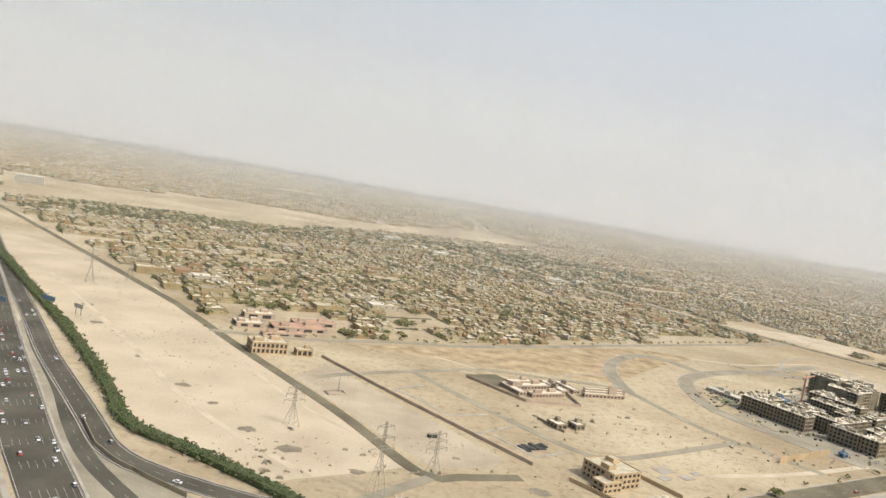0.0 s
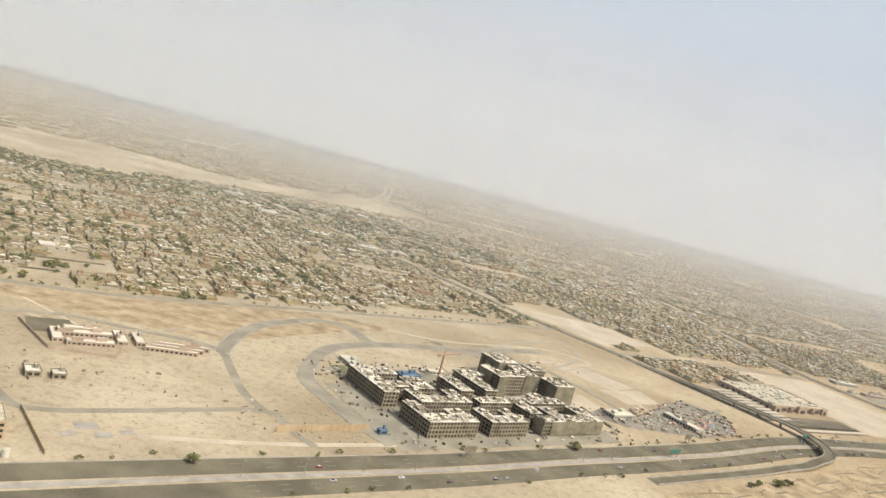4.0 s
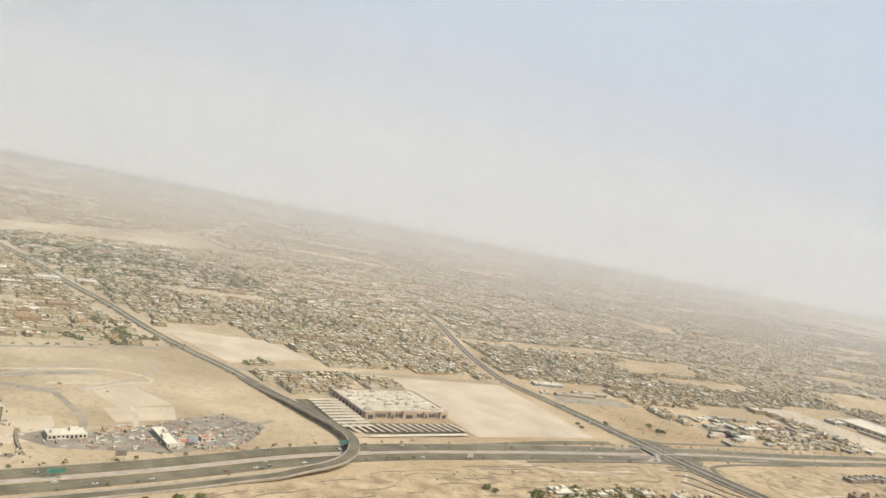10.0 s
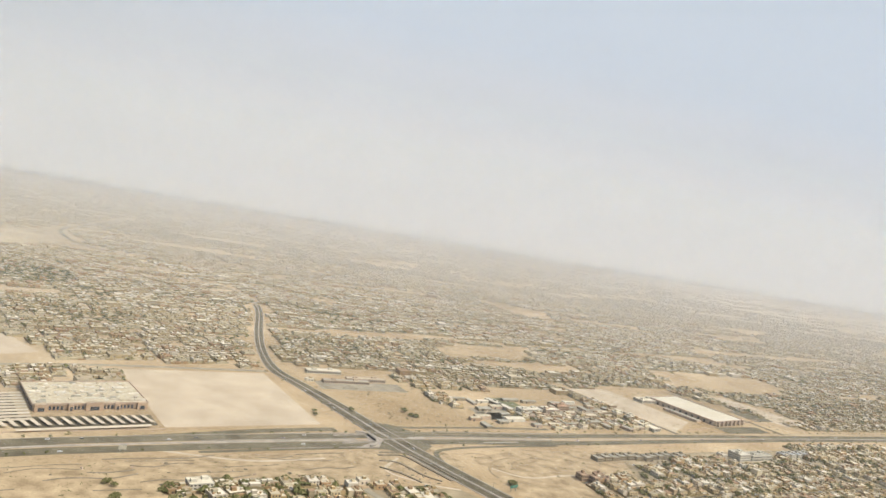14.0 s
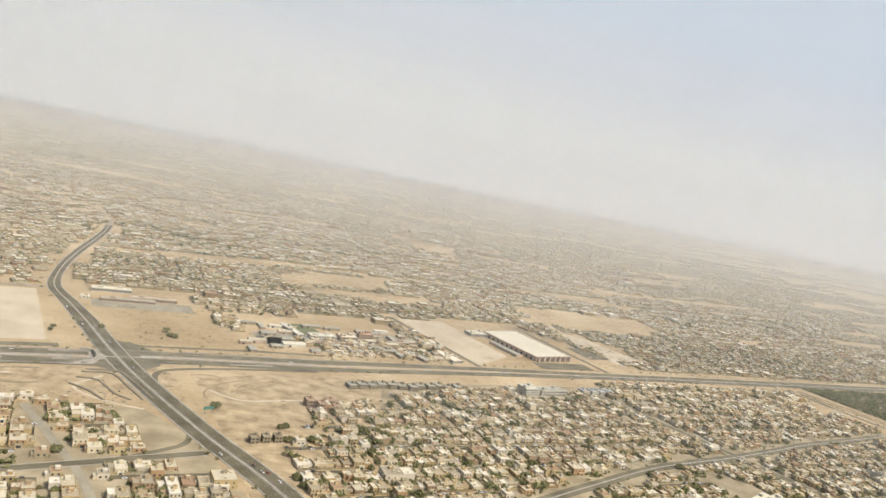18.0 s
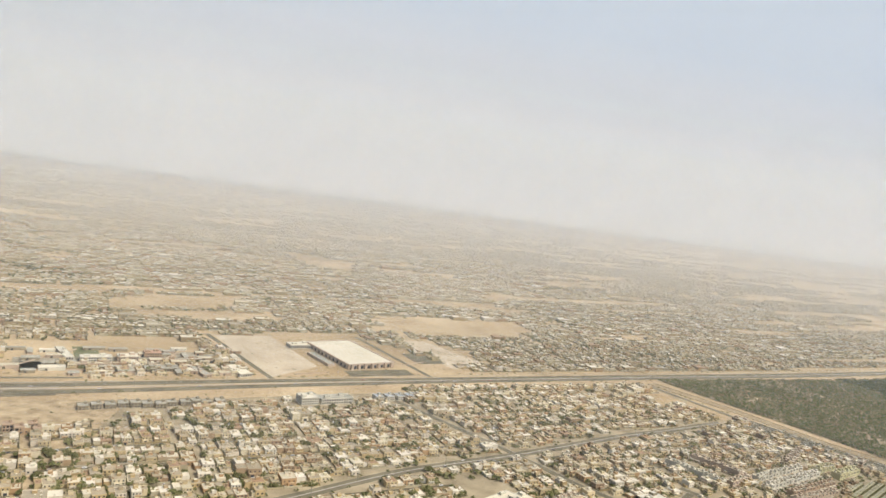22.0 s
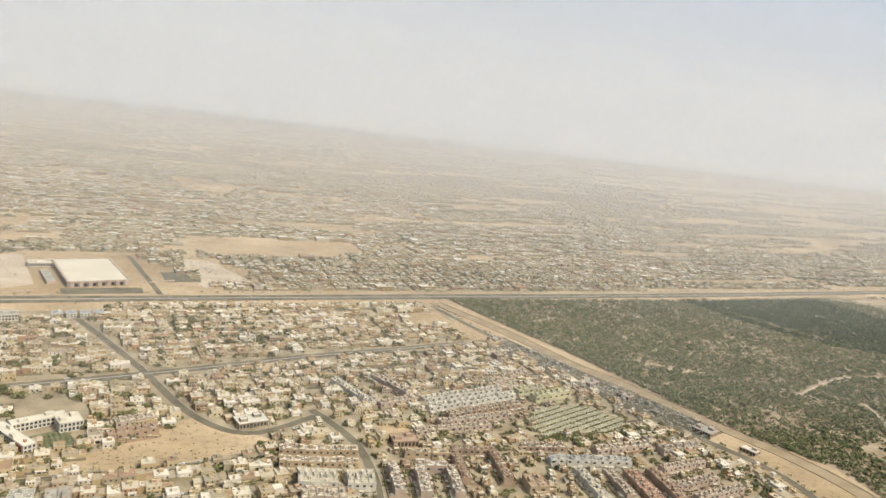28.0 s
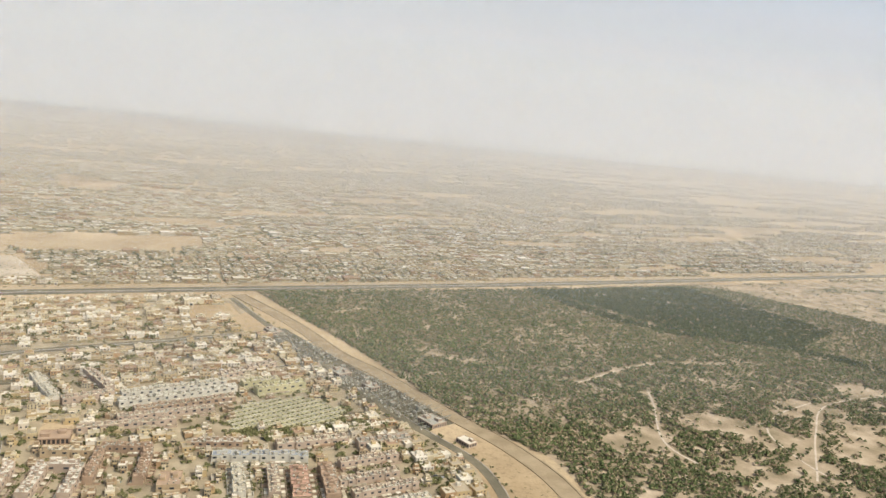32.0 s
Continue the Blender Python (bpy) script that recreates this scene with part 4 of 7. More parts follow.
den -= 1.2 * inside(x, y, [(3640, 1640), (3780, 1560), (3830, 1500), (3920, 1425), (3990, 1327), (4300, 1250), (6700, 1500), (6800, 2600), (4174, 1790)])
CLEAR = [(3268, 812, 32), (3325, 790, 14), (3400, 850, 16), (3440, 880, 20), (3330, 700, 18), (3411, 720, 20), (3500, 800, 20), (3591, 943, 26)]
for cx, cy, cr in CLEAR:
    den -= 1.5 * (((x - cx) / 1.6) ** 2 + (y - cy) ** 2 < cr * cr)
PATHS = [smooth_line([(3226, 915), (3212, 869), (3176, 781), (3171, 737), (3186, 700)], 8), smooth_line([(3307, 666), (3401, 793), (3496, 889), (3685, 944)], 12), smooth_line([(3131, 942), (3277, 1028), (3424, 1046)], 12)]
for ln in PATHS:
    den -= 1.5 * near_line(x, y, ln, 6)
dark = near_line(x, y, smooth_line([(3235, 1473), (3322, 1299), (3428, 1208), (3610, 1138), (3738, 1008)], 20), 16) | (inside(x, y, [(3248, 1468), (3436, 1216), (3635, 1144), (3794, 1264), (3639, 1583)]))
ok = rng.random(len(x)) < np.clip(den + 0.7 * dark, 0.04, 1)
x, y, dark = x[ok], y[ok], dark[ok]
ghaf, shade_belt = Batch(), Batch()
x_f, y_f = x, y
big = np.argsort(y + 0.25 * np.abs(x - 3150))[:160]
bigset = set(big.tolist())
for i in range(len(x)):
    if i in bigset:
        continue
    r = (1.6 + 2.7 * rng.random() ** 1.5) * (1.2 if y[i] < 800 else 1.22) * (1.25 if dark[i] else 1)
    clump(shade_belt if dark[i] else ghaf, x[i], y[i], 0.4, r, 1.5 * r, 6 if y[i] < 800 else (4 if y[i] < 1100 else 3))
b = Batch()
for ln, w in zip(PATHS + [smooth_line([(3330, 668), (3322, 720), (3330, 790), (3380, 845), (3470, 894)], 10)], (4.5, 4, 3, 4)):
    ribbon(b, ln[:, :2], 0.6 * w, 0.12, 0.1)
b.put("forest_path", FOREST_PATH, label="pale sandy paths winding through the forest", category="path", kind="structure")
ghaf.put("ghaf_forest", GHAF, label="open forest of dusty olive-green ghaf trees on sand", category="forest", kind="stuff")
PLANTED = material("planted belt leaves", [(0.058, 0.076, 0.034), (0.076, 0.093, 0.042), (0.098, 0.108, 0.052)], 0.3, 2.0, 0.85, 0.5, 0.25, per="island", height=0.3)
BELT = material("dense belt leaves", [(0.088, 0.088, 0.037), (0.110, 0.106, 0.046), (0.142, 0.131, 0.060)], 0.3, 2.0, 0.85, 0.5, 0.25, per="island", height=0.3)
shade_belt.put("tree_belt", PLANTED, label="dense dark green planted tree belt", category="forest", kind="stuff")

# houses wedged between the plots of the near quarter
cand = np.stack([1280 + 1640 * rng.random(26000), 480 + 780 * rng.random(26000)], 1)
cand = cand[~blocked(cand[:, 0], cand[:, 1], 3)]
used = PLOT[(PLOT[:, 1] < 1350) & (PLOT[:, 0] > 1200), :2]
infill = Batch()
for px, py in cand:
    if ((used[:, 0] - px) ** 2 + (used[:, 1] - py) ** 2).min() < 18 ** 2:
        continue
    used = np.vstack([used, (px, py)])
    a, r = radians(15.5), rng.random(4)
    infill.tray(px, py, 0, 9 + 4 * r[0], 9 + 4 * r[1], 4 + 4 * r[2], 0.6, 0.3, a)
    for f in (-2.4, 2.2):
        infill.box(px + f * math.cos(a) + math.sin(a) * (4.5 + 2 * r[1]), py + f * math.sin(a) - math.cos(a) * (4.5 + 2 * r[1]), 1.4 + r[2], 1.7, 0.4, 1.7, a, 2, 2)
    infill.box(px + 1, py + 1, 3.6 + 4 * r[2], 4, 3.5, 2.6, a, 0, 1)
    infill.tray(px - 5, py - 3, 0, 5, 6, 3.2 + r[3], 0.4, 0.25, a)
    clump(trees, px + 7, py - 5, 0.8, 1.8 + r[3], 3.6, 7)
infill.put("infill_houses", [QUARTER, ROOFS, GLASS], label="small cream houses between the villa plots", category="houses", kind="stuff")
dark_trees.put("shade_trees", BELT, label="dark green shade trees between the villas", category="trees", kind="stuff")
trees.put("garden_trees", LEAF, label="dusty green garden trees among villas", category="trees", kind="stuff")

# ---- more materials ----
CONCRETE = material("raw concrete", [(0.205, 0.175, 0.118), (0.31, 0.265, 0.182), (0.25, 0.215, 0.147)], 0.12, 1.5, 0.92, 0.3, 0.2)
DECK = material("dusty roof deck", [(0.40, 0.355, 0.265), (0.60, 0.55, 0.44), (0.70, 0.65, 0.53)], 0.09, 0.8, 0.95, 0.3, 0.25)
NETTING = material("scaffold netting", [(0.185, 0.166, 0.113), (0.265, 0.238, 0.165)], 0.12, 1.2, 0.95, 0.3, 0.25)
# near-black: imitates shade in rooms and openings, also used for dark panels
SHADE_DARK = material("painted shade and dark panels", [(0.05, 0.047, 0.043), (0.09, 0.085, 0.078)], 0.2, 1.0, 0.95, 0.1, 0.2)
STONE = material("tan stone cladding", [(0.40, 0.315, 0.23), (0.47, 0.38, 0.285)], 0.08, 1.0, 0.9, 0.2, 0.12)
PINKISH = material("pinkish render", [(0.335, 0.24, 0.158), (0.39, 0.29, 0.195)], 0.08, 1.0, 0.9, 0.2, 0.12)
OCHRE = material("ochre render", [(0.42, 0.318, 0.188), (0.485, 0.38, 0.238)], 0.08, 1.0, 0.9, 0.2, 0.12)
WHITE = material("white paint", [(0.50, 0.47, 0.375), (0.59, 0.56, 0.455)], 0.1, 1.0, 0.8, 0.1, 0.08)
MEMBRANE = material("cream roof membrane", [(0.57, 0.52, 0.39), (0.64, 0.59, 0.455)], 0.02, 0.5, 0.8, 0.05, 0.05)
CANOPY = material("sun-bleached shade cloth", [(0.50, 0.43, 0.31), (0.57, 0.50, 0.37)], 0.05, 0.8, 0.9, 0.1, 0.1)
TIN = material("grey roof sheet", [(0.30, 0.288, 0.225), (0.39, 0.37, 0.295)], 0.1, 1.0, 0.85, 0.1, 0.15)
RED_TIN = material("dull red roof", [(0.40, 0.245, 0.170), (0.46, 0.30, 0.21)], 0.1, 1.0, 0.75, 0.1, 0.15)
BLUE_TIN = material("blue-grey roof", [(0.27, 0.29, 0.30), (0.33, 0.35, 0.345)], 0.1, 1.0, 0.85, 0.1, 0.12)
BLUE = material("blue sheet", [(0.10, 0.16, 0.22), (0.14, 0.21, 0.28)], 0.1, 1.0, 0.6, 0.0, 0.12)
GREENCLOTH = material("green netting", [(0.06, 0.16, 0.12), (0.10, 0.21, 0.155)], 0.2, 1.0, 0.8, 0.0, 0.12)
RED = material("red sheet", [(0.38, 0.15, 0.11), (0.44, 0.20, 0.15)], 0.1, 1.0, 0.7, 0.0, 0.12)
STEEL = material("galvanised steel", [(0.25, 0.245, 0.19), (0.33, 0.32, 0.255)], 0.5, 3.0, 0.7, 0.0, 0.1, metal=0.05)
TURF = material("turf", [(0.13, 0.145, 0.075), (0.18, 0.175, 0.10)], 0.1, 1.0, 0.95, 0.3, 0.2)
WATER = material("pool water", [(0.06, 0.22, 0.30), (0.08, 0.27, 0.35)], 0.2, 1.0, 0.15, 0.05, 0.08)
CARS = material("car paint", [(0.72, 0.72, 0.70), (0.75, 0.75, 0.74), (0.10, 0.10, 0.11), (0.66, 0.66, 0.64), (0.30, 0.31, 0.32), (0.35, 0.06, 0.05), (0.70, 0.69, 0.66), (0.5, 0.5, 0.5)], 0.5, 2.0, 0.3, 0.0, 0.05, per="object")
PARKED_WHITE, PARKED_GREY, PARKED_DARK = (material("parked car paint", [c, tuple(0.9 * v for v in c)], 0.5, 2.0, 0.35, 0.0, 0.05) for c in ((0.7, 0.7, 0.68), (0.4, 0.4, 0.39), (0.07, 0.07, 0.075)))
RUBBER = material("tyre rubber", [(0.02, 0.02, 0.02), (0.035, 0.033, 0.03)], 2.0, 9.0, 0.9, 0.0, 0.1)
AIRCRAFT = material("aircraft paint", [(0.74, 0.77, 0.80), (0.77, 0.80, 0.83)], 0.15, 1.5, 0.35, 0.02, 0.03)
# white fairing toned brown-grey, its unlit side put into the colour
FAIRING_SHADED = material("fairing paint toned as shade", [(0.27, 0.25, 0.22), (0.30, 0.275, 0.245)], 0.2, 1.5, 0.8, 0.02, 0.04)
AIRCRAFT_GREY = material("aircraft grey paint", [(0.66, 0.70, 0.735), (0.69, 0.73, 0.765)], 0.2, 1.5, 0.5, 0.02, 0.04)
# black for the painted shade in the flap gap, the tip and the wicks
WING_BLACK = material("black gap shade and fittings", [(0.015, 0.015, 0.016), (0.02, 0.02, 0.022)], 1.0, 4.0, 0.7, 0.0, 0.05)


# ---- villas near the flight path ----
def villa(kind, w, d, h, extra):
    """A two-storey flat-roofed villa inside its boundary wall."""
    ob = empty("villa", label="two-storey flat-roofed rendered villa behind a boundary wall", category="villa", group="villas of the near quarter")
    b = Batch(); b.box(0, 0, 0, w, d, h - 0.9); body = part("body", b, WALL, ob)
    b = Batch(); b.box(0, 0, h - 0.898, w - 0.7, d - 0.7, 0.25); part("roof", b, ROOF, ob, "pale screed roof")
    b = Batch()
    for sx, sy, lx, ly in ((0, -1, w, 0.35), (0, 1, w, 0.35), (-1, 0, 0.35, d - 0.7), (1, 0, 0.35, d - 0.7)):
        b.box(sx * (w / 2 - 0.175), sy * (d / 2 - 0.175), h - 0.9, lx, ly, 0.95)
    part("parapet", b, WALL, ob)
    b = Batch(); b.tray(w * 0.2, d * 0.22, h - 0.65, 4.6, 4.2, 3.4, 0.4, 0.25); part("stair_room", b, [WALL, ROOF], ob)
    if extra == 1:
        b = Batch(); b.tray(-w * 0.2, -d / 2 - 1.8, 0, w * 0.5, 3.598, h * 0.6, 0.6, 0.3); part("porch", b, [WALL, ROOF], ob)
    elif extra == 2:
        b = Batch(); b.tray(w / 2 + 2.2, d * 0.1, 0, 4.4, d * 0.6, 4.0, 0.6, 0.3); part("side_wing", b, [WALL, ROOF], ob)
    else:
        b = Batch(); b.box(-w / 2 - 2.6, -d * 0.2, 2.5, 5.0, 6.0, 0.2, bottom=True)
        for px in (-2.2, 2.2):
            b.box(-w / 2 - 2.6 + px, -d * 0.2 - 2.7, 0, 0.2, 0.2, 2.5)
        part("car_shade", b, TIN, ob, "light sheet-metal car shade")
    b = Batch(); b.tray(-w * 0.12, d / 2 + 2.1, 0, w * 0.6, 4.19, 3.7, 0.5, 0.25); part("annex", b, [WALL, ROOF], ob)
    b = Batch(); b.box(-w * 0.3, d * 0.05, h - 0.65, 1.7, 1.7, 1.9, 0.2, shrink=0.9); part("water_tank", b, WHITE, ob, "white roof water tank")
    b = Batch()
    W2, D2, t = 19.8, 21.2, 0.3
    for sx, sy, lx, ly in ((0, -1, W2, t), (0, 1, W2, t), (-1, 0, t, D2 - 2 * t), (1, 0, t, D2 - 2 * t)):
        b.box(sx * (W2 / 2 - t / 2), sy * (D2 / 2 - t / 2), 0, lx, ly, 2.3)
    part("boundary_wall", b, WALL, ob)
    b = Batch(); b.box(0, 0, 0, 1.7, 0.16, 1.7, bottom=True)
    win = bpy.data.meshes.new("window")
    win.from_pydata((np.asarray(b.v) * S).tolist(), [], b.f)
    win.materials.append(GLASS)
    spots = []
    for z in (1.2, h * 0.5 + 0.6):
        for fx in ((-0.28, 0.2) if z > 2 else (0.2,)):
            spots.append((fx * w, -d / 2, z, 0))
    spots += [(-w / 2, -d * 0.22, h * 0.5 + 0.6, 90), (w / 2, -d * 0.22, h * 0.5 + 0.6, 90)]
    for x, y, z, a in spots:
        if extra == 1 and a == 0 and z < 2 and x < 0:
            continue
        o = new("window", win)
        o.parent, o.matrix_basis = body, at(x, y, z, a)
    return ob


VILLAS = [villa(k, *s) for k, s in enumerate(((18.6, 13, 7.6, 1), (14, 16, 7.2, 2), (13.5, 16, 7.8, 0), (18.8, 13.5, 7.4, 1), (18.0, 12.5, 7.0, 1)))]
spots = np.nonzero(first)[0]
for k, i in enumerate(spots):
    x, y, a, row = PLOT[i]
    turn = math.degrees(a) + (180 if rng.random() < 0.35 else 0) + rng.normal() * 1.0
    m = at(x, y, 0, turn)
    if k < len(VILLAS):
        VILLAS[k].matrix_basis = m
    else:
        copy_thing(VILLAS[int(rng.integers(len(VILLAS)))], m)


# ---- terraces and larger buildings ----
def storey_wall(batch, sx, sy, z, h, bay, sill=0.9, head=0.5, depth=0.35):
    """A ring of wall round a storey, with an opening in each bay: piers between a sill band and a head band."""
    for k in range(4):
        a = k * math.pi / 2
        L, off = ((sx, sy / 2), (sy, sx / 2), (sx, sy / 2), (sy, sx / 2))[k]
        n = max(1, int(L / bay))
        c, s = math.cos(a), math.sin(a)
        ln = L - (0 if k % 2 == 0 else 2 * depth)

        def place(u, z0, w, hh):
            px, py = u, -off + depth / 2
            batch.box(c * px - s * py, s * px + c * py, z0, w, depth, hh, a, bottom=True)

        place(0, z, ln, sill)
        place(0, z + h - head, ln, head)
        for i in range(n + 1):
            w = bay * 0.38 if 0 < i < n else bay * 0.3
            u = -ln / 2 + i * ln / n
            u = min(max(u, -ln / 2 + w / 2), ln / 2 - w / 2)
            place(u, z + sill, w, h - head - sill)


def terrace(x, y, length, depth, h, turn, wall, roof, units, label, court=False):
    """A row of joined houses: stepped blocks, each with its own roof and stair room."""
    ob = empty("terrace", at(x, y, 0, turn), label=label, category="terrace", group="terraces of the near quarter")
    n = max(2, int(length / units))
    u = length / n
    for i in range(n):
        px = -length / 2 + (i + 0.5) * u
        hh, slip = h + 1.3 * (rng.random() - 0.5), 1.6 * rng.random()
        b = Batch(); b.tray(px, slip, 0, u - 0.01, depth, hh, 0.8, 0.3); unit = part("house", b, [wall, roof], ob)
        b = Batch(); b.tray(px + u * 0.4 * (rng.random() - 0.5), depth * (0.3 * rng.random() - 0.05), hh - 0.8, u * 0.42, depth * 0.3, 2.6 + 0.8 * rng.random(), 0.4, 0.25); part("stair_room", b, [wall, roof], unit)
        for z in (h * 0.5,):
            b = Batch(); b.box(px - u * 0.18, -depth / 2 + slip, z, u * (0.24 + 0.2 * rng.random()), 0.2, 1.9, bottom=True); part("window", b, GLASS, unit)
    for e in (-1, 1):  # partition walls of the gardens, before and behind
        b = Batch()
        for i in range(n + 1):
            b.box(-length / 2 + i * u, e * (depth / 2 + 2.95), 0, 0.25, 5.1, 2.1)
        b.box(0, e * (depth / 2 + 5.5), 0, length, 0.25, 2.1)
        part("garden_wall", b, wall, ob)
    return ob


TERR = [
    (2422, 705, 78, 12, 8.6, 0.5, OCHRE, DECK, 6.5, "long ochre apartment terrace with pale roof"),
    (2422, 680, 76, 12, 8.6, 0.5, OCHRE, DECK, 6.5, "long ochre apartment terrace with pale roof"),
    (2709, 702, 92, 11, 8.0, 0, WHITE, BLUE_TIN, 9, "pale terrace with flat grey roofs"),
    (2612, 850, 133, 11, 7.5, 24.4, WHITE, WHITE, 9, "long white terrace with white roofs"),
    (2604, 872, 120, 11, 7.0, 24.4, WHITE, ROOF, 9, "long white terrace with cream roofs"),
    (2622, 826, 110, 10, 7.0, 23, PINKISH, ROOF, 8, "pinkish terrace with tan roofs"),
    (2606, 800, 100, 10, 7.0, 20, STONE, ROOF, 8, "tan terrace with pale roofs"),
    (2572, 770, 95, 10, 7.0, 16, STONE, ROOF, 8, "tan terrace with pale roofs"),
    (2724, 880, 62, 14, 10, 24, PALE_YELLOW, PALE_YELLOW, 9, "pale yellow apartment row with stepped roof"),
    (2700, 896, 46, 12, 9, 24, PALE_YELLOW, ROOF, 9, "pale yellow apartment row with cream roof"),
    (2682, 938, 84, 13, 7.5, 42, STONE, ROOF, 9, "cream terrace with long flat roof"),
    (2692, 656, 54, 11, 7.5, 97, WHITE, ROOF, 7, "pale terrace end-on with cream roof"),
    (2723, 656, 54, 11, 7.5, 94, STONE, ROOF, 7, "tan terrace end-on with cream roof"),
    (2748, 650, 60, 17, 7.5, 94, PINKISH, RED_TIN, 7, "pink terrace with dull red roof"),
    (2775, 655, 60, 14, 8, 96, PINKISH, PINKISH, 7, "brick-pink stepped terrace of houses"),
    (2815, 698, 64, 10, 7.5, 19, STONE, ROOF, 7, "tan terrace with scalloped pale roofs"),
    (2812, 662, 62, 10, 7.5, 20, STONE, ROOF, 7, "tan terrace with scalloped pale roofs"),
    (2826, 640, 66, 10, 7.5, 20, STONE, ROOF, 7, "tan terrace with scalloped pale roofs"),
    (2834, 614, 66, 10, 7.5, 20, WHITE, ROOF, 7, "pale terrace with scalloped pale roofs"),
    (2842, 588, 66, 10, 7.5, 20, STONE, ROOF, 7, "tan terrace with scalloped pale roofs"),
    (2582, 716, 46, 9, 8.5, 2, PINKISH, PINKISH, 6, "brick-pink apartment terrace round a pool court"),
    (2562, 682, 60, 9, 8.5, 92, PINKISH, PINKISH, 6, "brick-pink apartment terrace round a pool court"),
    (2605, 682, 60, 9, 8.5, 92, PINKISH, PINKISH, 6, "brick-pink apartment terrace round a pool court"),
    (2532, 706, 46, 11, 8.5, 1, OCHRE, ROOF, 8, "ochre terrace with pale roofs"),
    (2665, 730, 50, 11, 7.5, 0, PINKISH, WHITE, 7, "brown-pink terrace with white roofs"),
    (2494, 652, 52, 9, 9, 91, STONE, WHITE, 7, "slim cream apartment slab with white roof"),
    (2760, 735, 76, 13, 8, 14, STONE, ROOF, 9, "tan terrace with pale roofs"),
    (2835, 740, 60, 13, 8, 14, STONE, TIN, 9, "tan terrace with grey roofs"),
    (2520, 650, 54, 11, 9, 90, STONE, WHITE, 7, "cream apartment wing with white roof"),
    (2536, 676, 24, 10, 9, 0, STONE, WHITE, 12, "cream apartment wing with white roof"),
    (2551, 650, 54, 10, 9, 90, STONE, WHITE, 7, "cream apartment wing with white roof"),
    (2632, 650, 20, 26, 8.5, 2, OCHRE, PINKISH, 10, "ochre flat-roofed apartment block"),
    (2466, 862, 84, 11, 8, 121, WHITE, ROOF, 7, "white terrace round a court"),
    (2517, 838, 54, 11, 8, 29, STONE, ROOF, 9, "cream terrace round a court"),
    (2516, 890, 70, 11, 8, 124, STONE, ROOF, 9, "cream terrace round a court"),
    (2241, 732, 48, 13, 8, 28, PINKISH, PINKISH, 8, "brown-pink terrace with brown roofs"),
    (2238, 758, 40, 13, 8.5, 28, STONE, ROOF, 9, "tan terrace with pale roofs"),
    (2420, 648, 36, 26, 9, 1, WHITE, ROOF, 6, "white apartment block with domed roof rooms"),
    (2460, 648, 26, 26, 9, 1, WHITE, ROOF, 6.5, "white apartment block with domed roof rooms"),
    (2425, 618, 40, 18, 9, 1, STONE, ROOF, 6.5, "cream flat-roofed apartment block"),
    (2160, 590, 40, 18, 10, 102, WHITE, TIN, 7, "white and grey flat-roofed apartment slab"),
    (2186, 592, 40, 18, 10, 102, WHITE, TIN, 7, "white and grey flat-roofed apartment slab"),
    (2212, 596, 20, 40, 10, 12, STONE, TIN, 20, "grey flat-roofed apartment slab"),
]
for row in TERR:
    terrace(*row)
# tanks, dishes and cooling units on the terraces' roofs, and the planting along them
clutter, planting = Batch(), Batch()
for x, y, length, depth, h, turn, *_ in TERR:
    c, s = math.cos(radians(turn)), math.sin(radians(turn))
    for i in range(int(length * 0.7)):
        u, v = (rng.random() - 0.5) * length * 0.94, (rng.random() - 0.5) * depth * 0.8
        clutter.box(x + c * u - s * v, y + s * u + c * v, h - 0.85, 0.8 + 1.4 * rng.random(), 0.8 + rng.random(), 0.9 + 0.9 * rng.random(), radians(turn), int(rng.integers(3)), int(rng.integers(3)))
    for i in range(int(length * 0.28)):
        u, v = (rng.random() - 0.5) * length, rng.choice([-1, 1]) * (depth / 2 + 4 + 3.5 * rng.random())
        clump(planting, x + c * u - s * v, y + s * u + c * v, 0.3, 1.2 + 1.7 * rng.random(), 3.4, 7)
homes, thicket = Batch(), Batch()
spot = np.stack([2140 + 780 * rng.random(9000), 500 + 440 * rng.random(9000)], 1)
free = ~(near_line(spot[:, 0], spot[:, 1], TRACK, 60) | inside(spot[:, 0], spot[:, 1], CLOSE_ROWS))
for ln in (M_ROAD, M_CROSS, M_SOUTH, EDGE_ROAD):
    free &= ~near_line(spot[:, 0], spot[:, 1], ln, 14)
for p in (SANDS[12], SANDS[18], PLOTS[4], PLOTS[5]):
    free &= ~inside(spot[:, 0], spot[:, 1], p)
for x, y, length, depth, h, turn, *_ in TERR:
    c, s = math.cos(radians(turn)), math.sin(radians(turn))
    u, v = c * (spot[:, 0] - x) + s * (spot[:, 1] - y), -s * (spot[:, 0] - x) + c * (spot[:, 1] - y)
    free &= ~((np.abs(u) < length / 2 + 7) & (np.abs(v) < depth / 2 + 9))
around = used[(used[:, 0] > 2100) & (used[:, 1] < 980)]
for px, py in spot[free]:
    if ((around - (px, py)) ** 2).sum(1).min() < 15 ** 2:
        continue
    around = np.vstack([around, (px, py)])
    r = rng.random(5)
    if r[4] < 0.72:
        dressed_villa(homes, px, py, radians(17 if px < 2480 else 8) + (1.57 if r[3] > 0.6 else 0), 8.5 + 4 * r[0], 8 + 3 * r[1], 4.2 + 3.2 * r[2], rng.random(5))
    for k in range(3):
        o = rng.random() * 6.28
        clump(thicket, px + 7 * math.cos(o), py + 7 * math.sin(o), 0.4, 1.9 + 2.0 * rng.random(), 3.6, 11)
